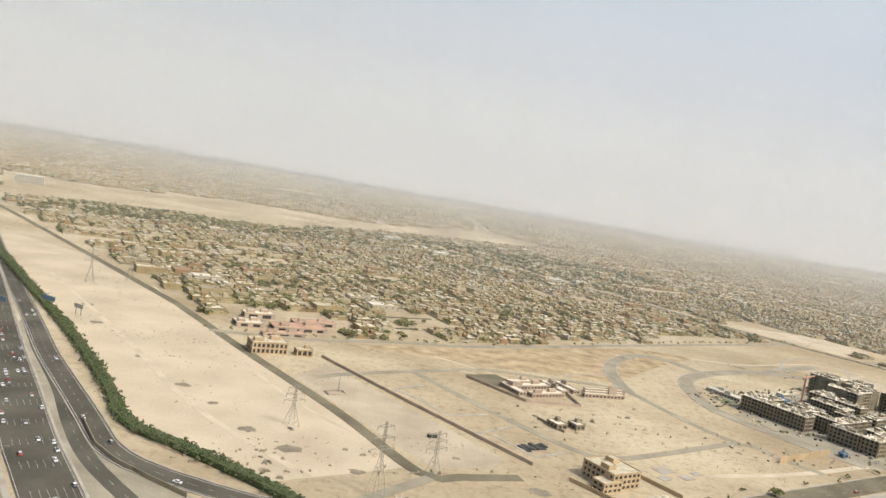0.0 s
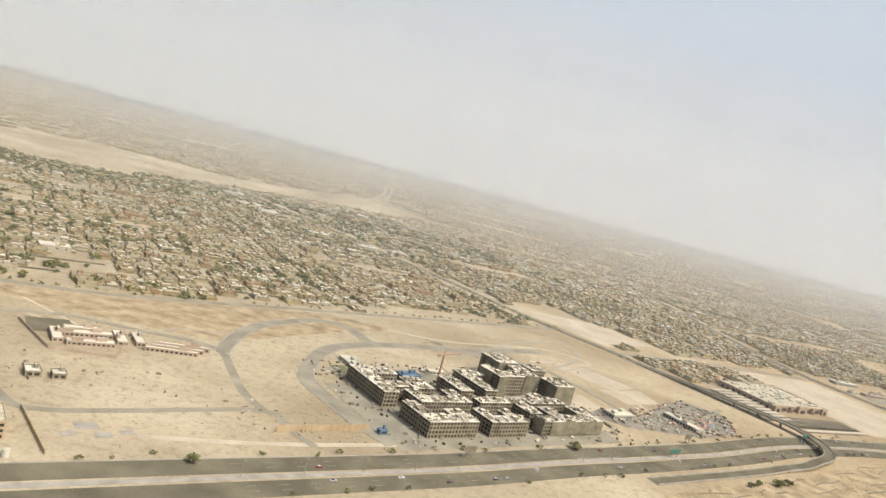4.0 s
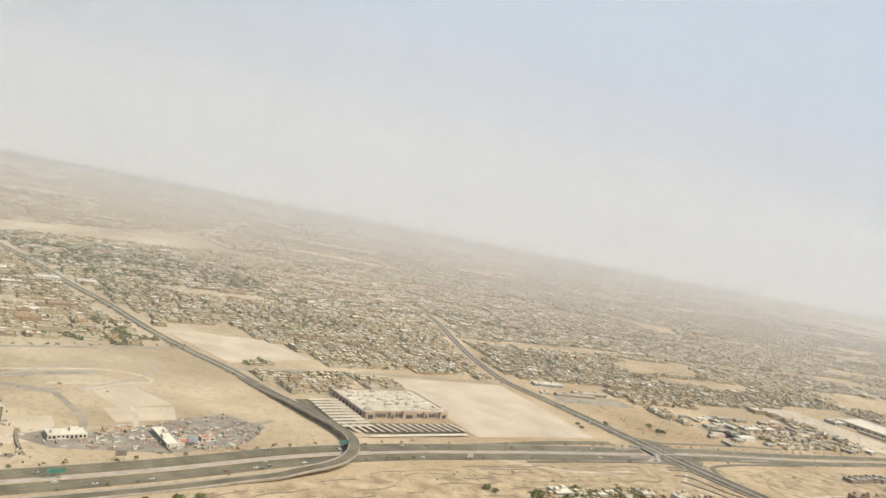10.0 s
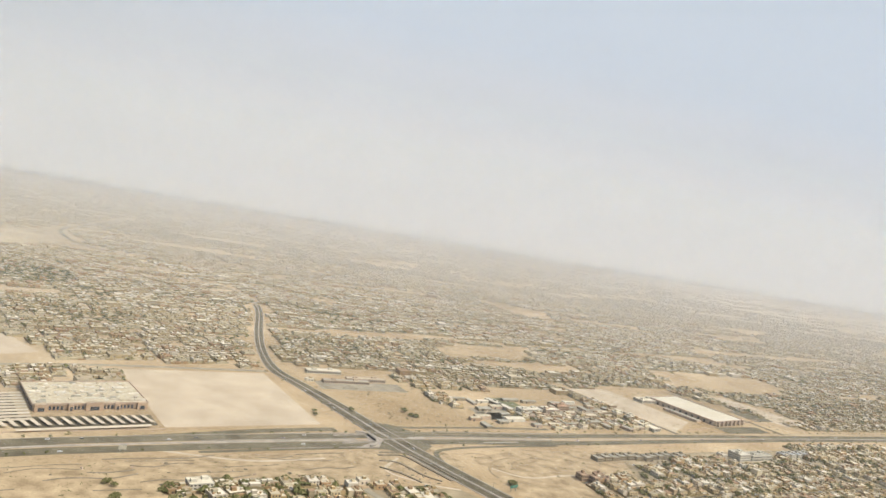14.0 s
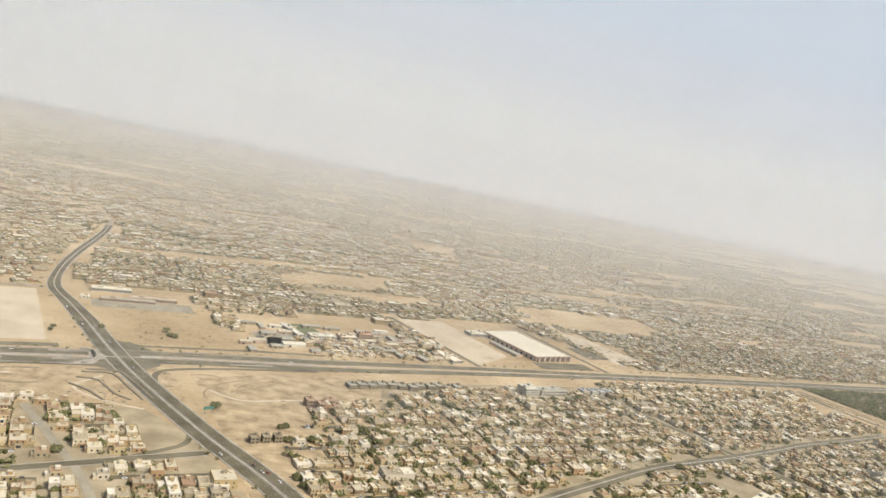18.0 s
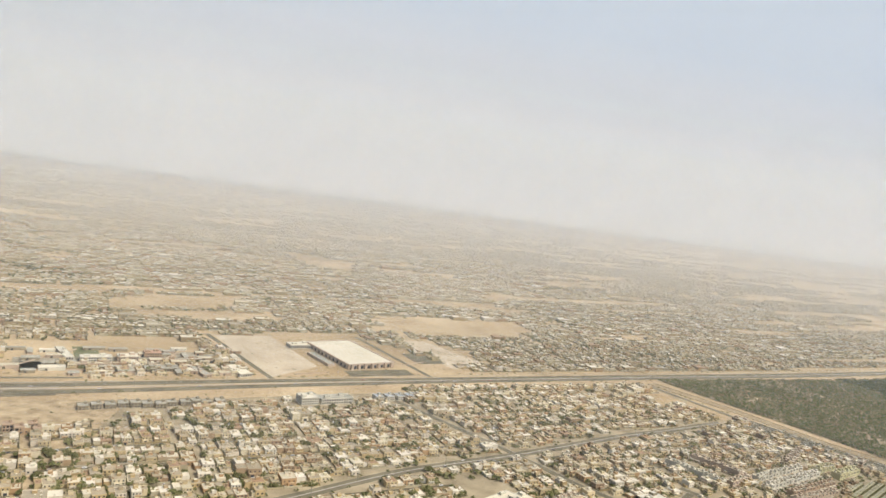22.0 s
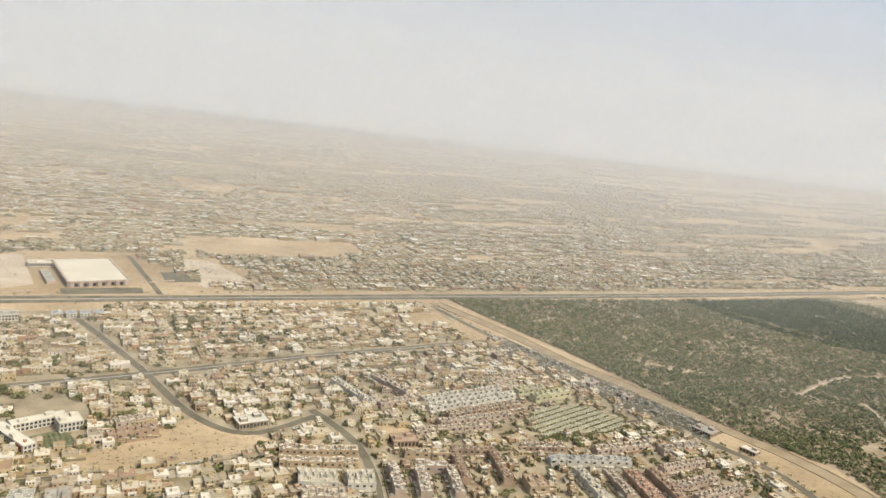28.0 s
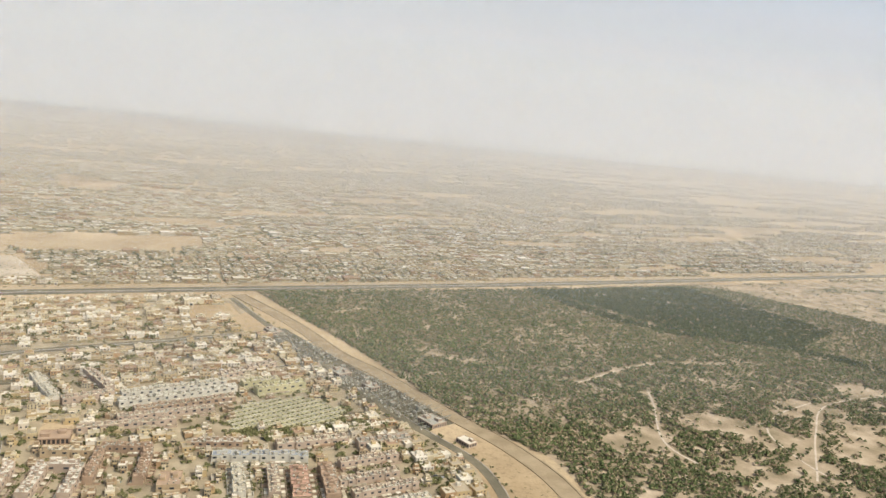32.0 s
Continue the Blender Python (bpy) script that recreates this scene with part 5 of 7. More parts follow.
for x, y, length, depth, h, turn, *_ in TERR:  # garden plots and car ports along the terraces
    c, s = math.cos(radians(turn)), math.sin(radians(turn))
    for i in range(int(length / 5)):
        for e in (-1, 1):
            if rng.random() < 0.5:
                u, v = -length / 2 + 5 * i + 2.5, e * (depth / 2 + 2.2)
                homes.box(x + c * u - s * v, y + s * u + c * v, 2.3, 4.4, 3.6, 0.18, radians(turn), 1, 1, True)
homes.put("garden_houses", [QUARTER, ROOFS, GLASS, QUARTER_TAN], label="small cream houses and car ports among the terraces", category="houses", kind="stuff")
thicket.put("courtyard_trees", LEAF, label="dusty green trees in the courtyards", category="trees", kind="stuff")
clutter.put("rooftop_units", [WHITE, TIN, CONCRETE], label="small water tanks and cooling units on roofs", category="roof units", kind="stuff")
planting.put("garden_planting", LEAF, label="dusty green planting along the terraces", category="shrubs", kind="stuff")
parked = Batch()
lanes = np.nonzero((PLOT[:, 1] < 1150) & (PLOT[:, 0] > 1240) & (PLOT[:, 3] > 0.5))[0]
for i in lanes:
    for k in range(3):
        if rng.random() < 0.45:
            x, y, a, row = PLOT[i]
            u, v = (rng.random() - 0.5) * 19, 16 + rng.choice([-2.6, 2.6])
            px, py = x + math.cos(a) * u - math.sin(a) * v, y + math.sin(a) * u + math.cos(a) * v
            q = int(rng.integers(3))
            parked.box(px, py, 0.3, 4.4, 1.8, 0.6, a, q, q, True, 0.96)
            parked.box(px, py, 0.9, 2.5, 1.6, 0.55, a, 3, q, False, 0.8)
            for e, f in ((-1.4, -0.7), (1.4, -0.7), (-1.4, 0.7), (1.4, 0.7)):
                parked.box(px + math.cos(a) * e - math.sin(a) * f, py + math.sin(a) * e + math.cos(a) * f, 0.09, 0.6, 0.2, 0.4, a, 3, 3)
parked.put("parked_cars", [PARKED_WHITE, PARKED_GREY, PARKED_DARK, GLASS], label="rows of parked cars along the villa lanes", category="cars", kind="stuff")
# the close-set rows beside the substation
b, green_rows = Batch(), Batch()
c, q = math.cos(radians(33)), math.sin(radians(33))
for i in range(-8, 9):
    for k in range(-11, 12):
        px, py = 2732 + c * 6.4 * k - q * 9.4 * i, 812 + q * 6.4 * k + c * 9.4 * i
        if inside([px], [py], CLOSE_ROWS)[0]:
            b.tray(px, py, 0, 6.3, 5.2, 3.0 + 0.4 * (k % 2), 0.4, 0.25, radians(33), 0, 1)
            b.box(px + 1.2, py + 0.8, 2.6, 2, 1.6, 1.2, radians(33), 0, 1)
            b.box(px + q * 2.8, py - c * 2.8, 1.0, 1.5, 0.2, 1.6, radians(33), 2, 2)
            clump(green_rows, px + q * 4.7, py - c * 4.7, 0.2, 1.7 + 0.8 * rng.random(), 4.4, 8)
green_rows.put("row_planting", LEAF, label="green planting between the tight rows", category="shrubs", kind="stuff")
b.put("row_houses", [PALE_YELLOW, TIN, GLASS], label="tight rows of small grey-tan houses", category="houses", kind="stuff")


# villa clusters on the sand's near side
def compound_house(x, y, w, d, h, turn, wall, roof, label, name="house", floors=2, bay=3.6, group=""):
    """A larger rendered building: one ring of openings a storey over a near-black core painted as shade, roof, parapet
    and roof rooms.
    """
    ob = empty(name, at(x, y, 0, turn), label=label, category="building", group=group)
    fh = (h - 0.9) / floors
    # solid near-black box, its colour gives the openings their indoor shade
    b = Batch(); b.box(0, 0, 0, w - 1.2, d - 1.2, h - 1.3); part("interior", b, SHADE_DARK, ob, "near-black core painted as room shade behind openings")
    for k in range(floors):
        b = Batch(); storey_wall(b, w, d, k * fh, fh, bay); part("storey_wall", b, wall, ob)
    b = Batch(); b.tray(0, 0, floors * fh, w + 0.3, d + 0.3, 0.9, 0.6, 0.4); top = part("roof", b, [wall, roof], ob)
    for k, (fx, fy) in enumerate(((0.22, 0.2), (-0.28, -0.1))):
        if w * d > 260 or k == 0:
            b = Batch(); b.tray(fx * w, fy * d, h - 0.6, min(8, w * 0.26), min(7, d * 0.3), 3.0, 0.4, 0.3); part("roof_room", b, [wall, roof], top)
    return ob


def wall_run(pts, h, mat, label, name="boundary_wall", t=0.4):
    ob = empty(name, label=label, category="wall")
    for p, q in zip(pts[:-1], pts[1:]):
        L = math.hypot(q[0] - p[0], q[1] - p[1])
        b = Batch(); b.box((p[0] + q[0]) / 2, (p[1] + q[1]) / 2, 0, L, t, h, math.atan2(q[1] - p[1], q[0] - p[0])); part("panel", b, mat, ob)
    return ob


# the lone big villa and its neighbours on the sand
compound_house(171, 437, 24, 26, 11, 29, OCHRE, ROOF, "large ochre three-storey villa standing on open sand", "villa", 3)
compound_house(164, 422, 16, 10, 7, 29, OCHRE, ROOF, "low ochre front wing of the large villa", "villa_wing", 2)
for k in range(3):
    tank = empty("storage_tank", at(187 + 5 * k, 408 + 2.6 * k), label="cream cylindrical storage tank beside the villa", category="tank", group="storage tanks")
    ring = [(2.1 * math.cos(6.283 * i / 16), 2.1 * math.sin(6.283 * i / 16)) for i in range(16)]
    b = Batch(); b.add([(x, y, z) for z in (0, 4.6) for x, y in ring], [(i, (i + 1) % 16, 16 + (i + 1) % 16, 16 + i) for i in range(16)]); part("shell", b, WHITE, tank)
    b = Batch(); b.add([(x, y, 4.6) for x, y in ring] + [(0, 0, 5.2)], [(i, (i + 1) % 16, 16) for i in range(16)]); part("lid", b, ROOF, tank)
wall_run([(143, 429), (168, 400)], 2.6, OCHRE, "ochre boundary wall of the villa")
wall_run([(213, 424), (177, 477)], 2.6, OCHRE, "ochre boundary wall of the villa")
compound_house(1160, 768, 24, 17, 7, 20, WHITE, MEMBRANE, "white two-storey villa among trees on sand", "villa", 2)
compound_house(160, 532, 10, 12, 4.5, 29, CONCRETE, DECK, "small unfinished concrete house", "house", 1)
compound_house(176, 536, 9, 10, 4.5, 29, CONCRETE, DECK, "small unfinished concrete house", "house", 1)
wall_run([(148, 546), (163, 520)], 2.0, CONCRETE, "grey wall by the unfinished house")
compound_house(-68, 628, 30, 20, 10, 22, OCHRE, ROOF, "ochre villa at the road corner", "villa", 2)
compound_house(-38, 632, 14, 10, 6, 22, OCHRE, ROOF, "low ochre annex beside the villa", "villa_wing", 1)
for (x0, y0), (x1, y1), hh in (((-22, 634), (48, 541), 2.4), ((48, 541), (124, 446), 2.4)):
    wall_run([(x0, y0), (x1, y1)], hh, STONE, "long tan plot wall across the sand", t=1.0)

# walled school with white blocks round a pink court
for x, y, w, d, a, text in ((150, 597, 8, 28, 27, "low white flat-roofed school block"), (166, 612, 44, 9, 27, "low white flat-roofed school block"), (178, 594, 36, 9, 27, "low white flat-roofed school block"),
                            (192, 622, 9, 30, 27, "low white flat-roofed classroom row"), (205, 628, 8, 28, 27, "low white flat-roofed classroom row"), (160, 622, 26, 8, 27, "low white flat-roofed school block")):
    compound_house(x - 8, y + 20, w, d, 3.8, a, STONE, MEMBRANE, text, "school_block", 1, group="school blocks")
b = Batch(); b.box(160, 622, 0.02, 30, 26, 0.08, radians(27)); b.put("paved_court", PINKISH, label="pink paved school court", category="paving", kind="structure")
b = Batch(); b.box(128, 640, 0.02, 34, 36, 0.06, radians(27)); b.put("paved_yard", OLD_ASPHALT, label="grey tarmac school yard", category="paving", kind="structure")
wall_run([(104, 638), (148, 587), (196, 595), (188, 673)], 2.4, STONE, "tan wall round the school")
for k in range(3):
    compound_house(228 + 3 * k, 636 + 9 * k, 42, 5, 4, 16, STONE, MEMBRANE, "long low site hut with pale roof", "site_hut", 1, group="site huts")
# red-roofed sheds at the town's edge
for x, y, w, d, h, r, text in ((-98, 712, 26, 20, 6, MEMBRANE, "pale warehouse with white roof"), (-52, 722, 52, 22, 6, RED_TIN, "long shed with dull red roof"), (-95, 752, 30, 16, 7, MEMBRANE, "pale warehouse with white roof"),
                               (-40, 752, 44, 14, 6, RED_TIN, "shed with dull red roof"), (-62, 690, 40, 10, 5, RED_TIN, "low shed with dull red roof")):
    compound_house(x, y, w, d, h - 1.2, 23, STONE, r, text, "warehouse", 1, 13, group="warehouses")


# ---- apartment blocks under construction ----
SITE_O, SITE_A = (443, 577), math.atan2(0.508, 0.861)


def site(u, v):
    c, s = math.cos(SITE_A), math.sin(SITE_A)
    return SITE_O[0] + c * u - s * v, SITE_O[1] + s * u + c * v


def site_block(u0, u1, v0, v1, h, netted=False):
    x, y = site((u0 + u1) / 2, (v0 + v1) / 2)
    w, d, n = u1 - u0 - 0.3, v1 - v0 - 0.3, round(h / 3.5)
    ob = empty("apartment_block", at(x, y, 0, math.degrees(SITE_A)), category="building", group="unfinished apartment blocks",
               label="unfinished concrete apartment block wrapped in grey netting" if netted else "unfinished concrete apartment block with open window holes")
    fh = h / n
    # no rooms inside: a near-black box paints the shade behind the window holes
    b = Batch(); b.box(0, 0, 0, w - 2.4, d - 2.4, h - 0.5); part("interior", b, SHADE_DARK, ob, "near-black core painted as room shade behind openings")
    for k in range(n):
        b = Batch(); storey_wall(b, w - 0.6, d - 0.6, k * fh, fh - 0.3, 3.3, 0.7, 0.35, 0.4); part("storey_wall", b, NETTING if netted else CONCRETE, ob)
        b = Batch(); b.box(0, 0, (k + 1) * fh - 0.298, w, d, 0.3, bottom=True); part("slab", b, DECK if k == n - 1 else CONCRETE, ob)
    if netted:
        for k in range(4):
            a = k * math.pi / 2
            L, off = (w, d / 2) if k % 2 == 0 else (d, w / 2)
            c, s = math.cos(a), math.sin(a)
            m = max(1, int(L / 9))
            for i in range(m):
                if rng.random() < 0.82:
                    q = -L / 2 + (i + 0.5) * L / m
                    b = Batch(); b.box(c * q + s * (off + 0.4), s * q - c * (off + 0.4), 0.6 + rng.random(), L / m - 0.25, 0.12, h - 0.3 - 2 * rng.random(), a, bottom=True)
                    part("netting", b, NETTING, ob, "grey scaffold netting")
    for i in range(int(w * d / 130) + 2):  # parapets, stair heads and stacked material on the deck
        px, py = (rng.random() - 0.5) * (w - 4), (rng.random() - 0.5) * (d - 4)
        b = Batch(); b.box(px, py, h, 1.2 + 4 * rng.random(), 1 + 2.5 * rng.random(), 0.4 + 1.6 * rng.random(), 1.57 * rng.integers(2)); part("stacked_material", b, (DECK, DECK, CONCRETE)[i % 3], ob)
    b = Batch(); b.tray((rng.random() - 0.5) * w * 0.4, (rng.random() - 0.5) * d * 0.3, h, min(6, w * 0.5), min(5, d * 0.5), 2.6, 0.3, 0.3); part("stair_head", b, [CONCRETE, DECK], ob)


BLOCKS = ((-10, 6, 53, 118, 14), (6.5, 31, 96, 113, 14), (6.5, 25, 66, 80, 14), (-4, 10, 9.5, 36, 14), (-4, 48, -7, 9, 14), (28, 46, 9.5, 20, 14), (61, 105, -8, 6, 14), (61, 73, 6.5, 22, 14), (88, 100, 6.5, 18, 14),
            (123, 203, -8, 6, 14, True), (145, 160, 6.5, 26, 14), (185, 203, 6.5, 28, 14, True), (15, 72, 33, 47, 14), (15, 28, 47.5, 62, 14), (56, 70, 47.5, 62, 14), (32, 55, 68, 96, 12), (79, 95, 60, 98, 14),
            (81, 121.5, 33, 47, 14), (122, 138, 10, 47, 14), (143, 192, 33, 46, 14), (160, 176, 46.5, 58, 14), (112, 127, 62, 102.5, 14), (112, 143, 103, 117, 14), (144, 157, 82, 115, 21, True), (157.5, 182, 84, 100, 21),
            (185, 204.5, 87, 119, 21, True), (205, 232, 60, 86, 21, True), (175, 204, 120, 150, 23, True), (212, 232, 105, 125, 21))
formwork = Batch()
for blk in BLOCKS:
    site_block(*blk)
    u0, u1, v0, v1, h = blk[:5]
    n = round(h / 3.5)
    for k in range(int((u1 - u0) * (v1 - v0) / 11)):  # wall stubs, parapets and formwork on the deck
        u, v = u0 + 1 + (u1 - u0 - 2) * rng.random(), v0 + 1 + (v1 - v0 - 2) * rng.random()
        x, y = site(u, v)
        t = rng.random()
        w, d, z = (2 + 5 * rng.random(), 0.3, 0.8 + 1.2 * rng.random()) if t < 0.55 else (0.8 + 2.2 * rng.random(), 0.8 + 2 * rng.random(), 0.2 + 0.7 * rng.random())
        c = (0, 1, 1, 1, 1, 3)[int(rng.integers(6))]
        formwork.box(x, y, h, w, d, z, SITE_A + (math.pi / 2 if rng.random() < 0.5 else 0), c, c)
for k in range(700):  # loose material in the yard
    x, y = site(-38 + 285 * rng.random(), -22 + 185 * rng.random())
    c = int(rng.integers(4))
    formwork.box(x, y, 0.05, 0.8 + 4 * rng.random() ** 2, 0.6 + 2 * rng.random(), 0.4 + 1.6 * rng.random(), SITE_A + rng.normal() * 0.2, c, c)
formwork.put("formwork_and_rubble", [CONCRETE, DECK, SHADE_DARK, NETTING], label="wall stubs, formwork and rubble on decks and yard", category="building material", kind="stuff")
for u, v, w, d, h, m, text, nm in ((60, 118, 22, 12, 7, BLUE, "blue sheeted site enclosure", "site_enclosure"), (18, 150, 14, 40, 4, WHITE, "long white flat-roofed site shed", "site_shed"), (110, 140, 20, 8, 4, MEMBRANE, "small cream flat-roofed site shed", "site_shed")):
    x, y = site(u, v)
    compound_house(x, y, w, d, h, 30, m, m, text, nm, 1)
b = Batch(); x, y = site(-2, 140); b.box(x, y, 0.02, 16, 22, 0.1, SITE_A); b.put("lawn", TURF, label="small green lawn by the site", category="lawn", kind="structure")
b = Batch()
x, y = site(-26, 40); b.box(x, y, 0.02, 26, 130, 0.08, SITE_A)
x, y = site(100, 60); b.box(x, y, 0.02, 235, 170, 0.05, SITE_A)
b.put("site_yard", SANDY, label="dusty grey yard round the building site", category="paving", kind="structure")
hoard = empty("site_hoarding", label="weathered yellow hoarding along the road", category="fence")
for k in range(14):
    x0, y0 = 330 + 66 * k / 14, 521 + 40 * k / 14
    b = Batch(); b.box(x0 + 2.4, y0 + 1.4, 0, 5.2, 0.3, 5, math.atan2(40, 66)); part("panel", b, OCHRE, hoard)
compound_house(407, 560, 7, 5, 4, 30, BLUE, BLUE, "small blue site cabin", "site_cabin", 1)
wall_run([(-139, 421), (-121, 389), (-105, 372), (-85, 358), (-63, 344)], 2.6, CONCRETE, "concrete retaining wall beside the slip road", "retaining_wall")
# contractor's yard
for x, y, w, d, h, m, text in ((668, 750, 34, 16, 5, MEMBRANE, "long contractor's shed with cream roof"), (752, 775, 12, 46, 5, MEMBRANE, "long contractor's shed with cream roof"), (775, 772, 18, 10, 4, RED, "small red-roofed site shed"),
                               (790, 790, 14, 8, 4, RED, "small red-roofed site shed"), (765, 760, 14, 6, 3, RED_TIN, "small red-brown site hut")):
    compound_house(x, y, w, d, h, 30, WHITE, m, text, "site_shed", 1, group="contractor sheds")
b = Batch()
for k in range(170):
    x, y = 690 + 140 * rng.random(), 735 + 70 * rng.random()
    y += (x - 690) * 0.35 - 10
    b.box(x, y, 0, 1 + 6 * rng.random(), 1 + 3 * rng.random(), 0.5 + 1.8 * rng.random(), radians(30) + rng.random() * 0.4, int(rng.integers(4)), int(rng.integers(4)))
b.put("stacked_building_material", [CONCRETE, STEEL, WHITE, RED_TIN], label="scattered stacks of building material", category="building material", kind="stuff")

# ---- the mall with its shaded parking ----
mall = empty("mall", at(997, 1010, 0, 25), label="tan stone mall with flat roof and arched front", category="mall")
b = Batch(); b.box(0, 0, 0, 128, 90, 7.6); part("outer_wall", b, PINKISH, mall)
b = Batch(); b.box(0, 0, 7.6, 127, 89, 0.3); deck = part("roof", b, ROOF, mall, "tan cluttered roof deck")
for sx, sy, lx, ly in ((0, -1, 130, 1), (0, 1, 130, 1), (-1, 0, 1, 90), (1, 0, 1, 90)):
    b = Batch(); b.box(sx * 64.5, sy * 45.5, 7.2, lx, ly, 1.8, bottom=True); part("parapet", b, STONE, mall)
for u, w, h in ((-56, 14, 8.6), (-24, 6, 8.2), (2, 20, 9.6), (28, 6, 8.2), (57, 12, 8.6)):  # projecting bays of the front
    b = Batch(); b.tray(u, -47, 0, w, 5, h, 0.6, 0.4); bay = part("front_bay", b, [PINKISH, ROOF], mall)
    b = Batch(); b.box(u, -49.55, 0.6, w * 0.5, 0.2, 4.6, bottom=True); part("doorway", b, GLASS, bay)
for u0 in (-46, -19, 14, 33):
    for k in range(4):
        b = Batch(); b.box(u0 + 4.2 * k, -45.2, 0.8, 2.6, 0.5, 4.4, bottom=True); part("bay_window", b, GLASS, mall)
# side windows as near-black slabs, coloured like unlit openings
for k in range(9):
    b = Batch(); b.box(-64.2, -38 + 9.5 * k, 1.0, 0.5, 3.4, 4.0, bottom=True); part("side_window", b, SHADE_DARK, mall)
for k in range(80):
    b = Batch(); b.box((rng.random() - 0.5) * 116, (rng.random() - 0.5) * 78, 7.9, 2 + 12 * rng.random() ** 2, 1.5 + 6 * rng.random() ** 2, 0.7 + 1.5 * rng.random()); part("roof_plant", b, (ROOF, TIN, WHITE, DECK)[k % 4], deck)


def parking_shade(length):
    ob = empty("parking_shade", label="long cream fabric car-park shade on posts", category="parking shade", group="mall parking shades")
    b = Batch()
    b.add([(-length / 2, -2.6, 2.3), (length / 2, -2.6, 2.3), (length / 2, 2.6, 2.9), (-length / 2, 2.6, 2.9), (-length / 2, -2.6, 2.45), (length / 2, -2.6, 2.45), (length / 2, 2.6, 3.05), (-length / 2, 2.6, 3.05)],
          [(3, 2, 1, 0), (4, 5, 6, 7), (0, 1, 5, 4), (1, 2, 6, 5), (2, 3, 7, 6), (3, 0, 4, 7)])
    part("canopy", b, CANOPY, ob)
    for k in range(5):
        b = Batch(); b.box(-length / 2 + length * (k + 0.5) / 5, 0, 0, 0.2, 0.2, 2.55); part("post", b, STEEL, ob)
    return ob


proto_l, proto_f = parking_shade(44), parking_shade(27)
parking_shade(140).matrix_basis = at(1027, 898, 0, 25)
for k in range(10):
    f = k / 9
    x, y = 897 + (936 - 897) * f + 12, 985 + (895 - 985) * f + 4
    m = at(x, y, 0, 27)
    if k == 0:
        proto_l.matrix_basis = m
    else:
        copy_thing(proto_l, m)
for k in range(15):
    f = k / 14
    x, y = 942 + (1082 - 942) * f, 888 + (950 - 888) * f
    m = at(x, y, 0, 127)
    if k == 0:
        proto_f.matrix_basis = m
    else:
        copy_thing(proto_f, m)
b = Batch(); b.box(916, 940, 0.02, 48, 108, 0.07, radians(24)); b.box(1020, 926, 0.02, 150, 38, 0.09, radians(22.5))
b.put("car_park", ASPHALT, label="dusty grey mall car park", category="paving", kind="structure")
wall_run([(946, 862), (1104, 925)], 1.2, STONE, "low tan wall along the car park")

# ---- the flat white-roofed hall ----
hall = empty("hall", at(2046, 1334, 0, 25), label="large tan hall with a flat cream roof", category="hall")
b = Batch(); b.box(0, 0, 0, 94, 156, 8); part("walls", b, STONE, hall)
b = Batch(); b.box(0, 0, 8, 88, 150, 0.5); part("roof", b, MEMBRANE, hall, "flat cream roof membrane")
for sx, sy, lx, ly in ((0, -1, 95, 2.6), (0, 1, 95, 2.6), (-1, 0, 2.6, 151), (1, 0, 2.6, 151)):
    b = Batch(); b.box(sx * 46.1, sy * 77.1, 7.2, lx, ly, 2.0, bottom=True); part("parapet", b, STONE, hall)
for k in range(7):
    b = Batch(); b.tray(-41 + 13.6 * k, -79.5, 0, 4.6, 5, 9.4, 0.5, 0.4); part("pier", b, [STONE, STONE], hall)
    if k < 6:
        b = Batch(); b.box(-34.2 + 13.6 * k, -78.2, 0.6, 5.2, 0.5, 5.4, bottom=True); part("archway", b, GLASS, hall)
# side bays as near-black slabs, coloured like unlit openings
for k in range(11):
    b = Batch(); b.box(-47.1, -66 + 13.2 * k, 0.8, 0.5, 4.0, 4.6, bottom=True); part("side_bay", b, SHADE_DARK, hall)
b = Batch(); b.tray(-66, -16, 0, 14, 76, 4.6, 0.5, 0.4); part("side_wing", b, [STONE, TIN], hall)
compound_house(1960, 1372, 46, 24, 7, 20, WHITE, MEMBRANE, "pale shed with a flat cream roof", "warehouse", 1)
b = Batch(); b.box(2090, 1238, 0.02, 120, 34, 0.07, radians(18)); b.put("car_park", OLD_ASPHALT, label="grey car park before the hall", category="paving", kind="structure")
b = Batch(); b.box(2190, 1360, 0.02, 60, 70, 0.07, radians(18)); b.put("paved_yard", OLD_ASPHALT, label="grey tarmac storage yard", category="paving", kind="structure")
# white office building south of the road
for x, y, w, d, h, m, text in ((1556, 768, 9, 10, 7, CONCRETE, "grey-tan unfinished villa on open sand"), (1568, 772, 8, 9, 7.5, CONCRETE, "grey-tan unfinished villa on open sand"), (1580, 776, 8, 10, 7.5, CONCRETE, "grey-tan unfinished villa on open sand"),
                               (1618, 892, 11, 13, 8.5, PINKISH, "brick-pink stepped apartment house on sand"), (1632, 884, 10, 12, 9, PINKISH, "brick-pink stepped apartment house on sand"), (1642, 897, 11, 11, 9, PINKISH, "brick-pink stepped apartment house on sand"), (1650, 886, 9, 10, 7.5, PINKISH, "brick-pink stepped apartment house on sand")):
    compound_house(x, y, w, d, h, 18, m, m, text, "villa", 2)
compound_house(1958, 1056, 26, 24, 11, 19, WHITE, WHITE, "white office block with glazed front", "office_block", 3)
compound_house(1998, 1066, 50, 20, 9, 19, WHITE, TIN, "long grey-white office wing", "office_wing", 2)
for k in range(4):
    compound_house(2066 + 17 * k, 1092 + 5 * k, 13, 16, 7, 19, WHITE, BLUE_TIN, "white house with blue-grey roof", "house", 2, group="blue-roofed houses")
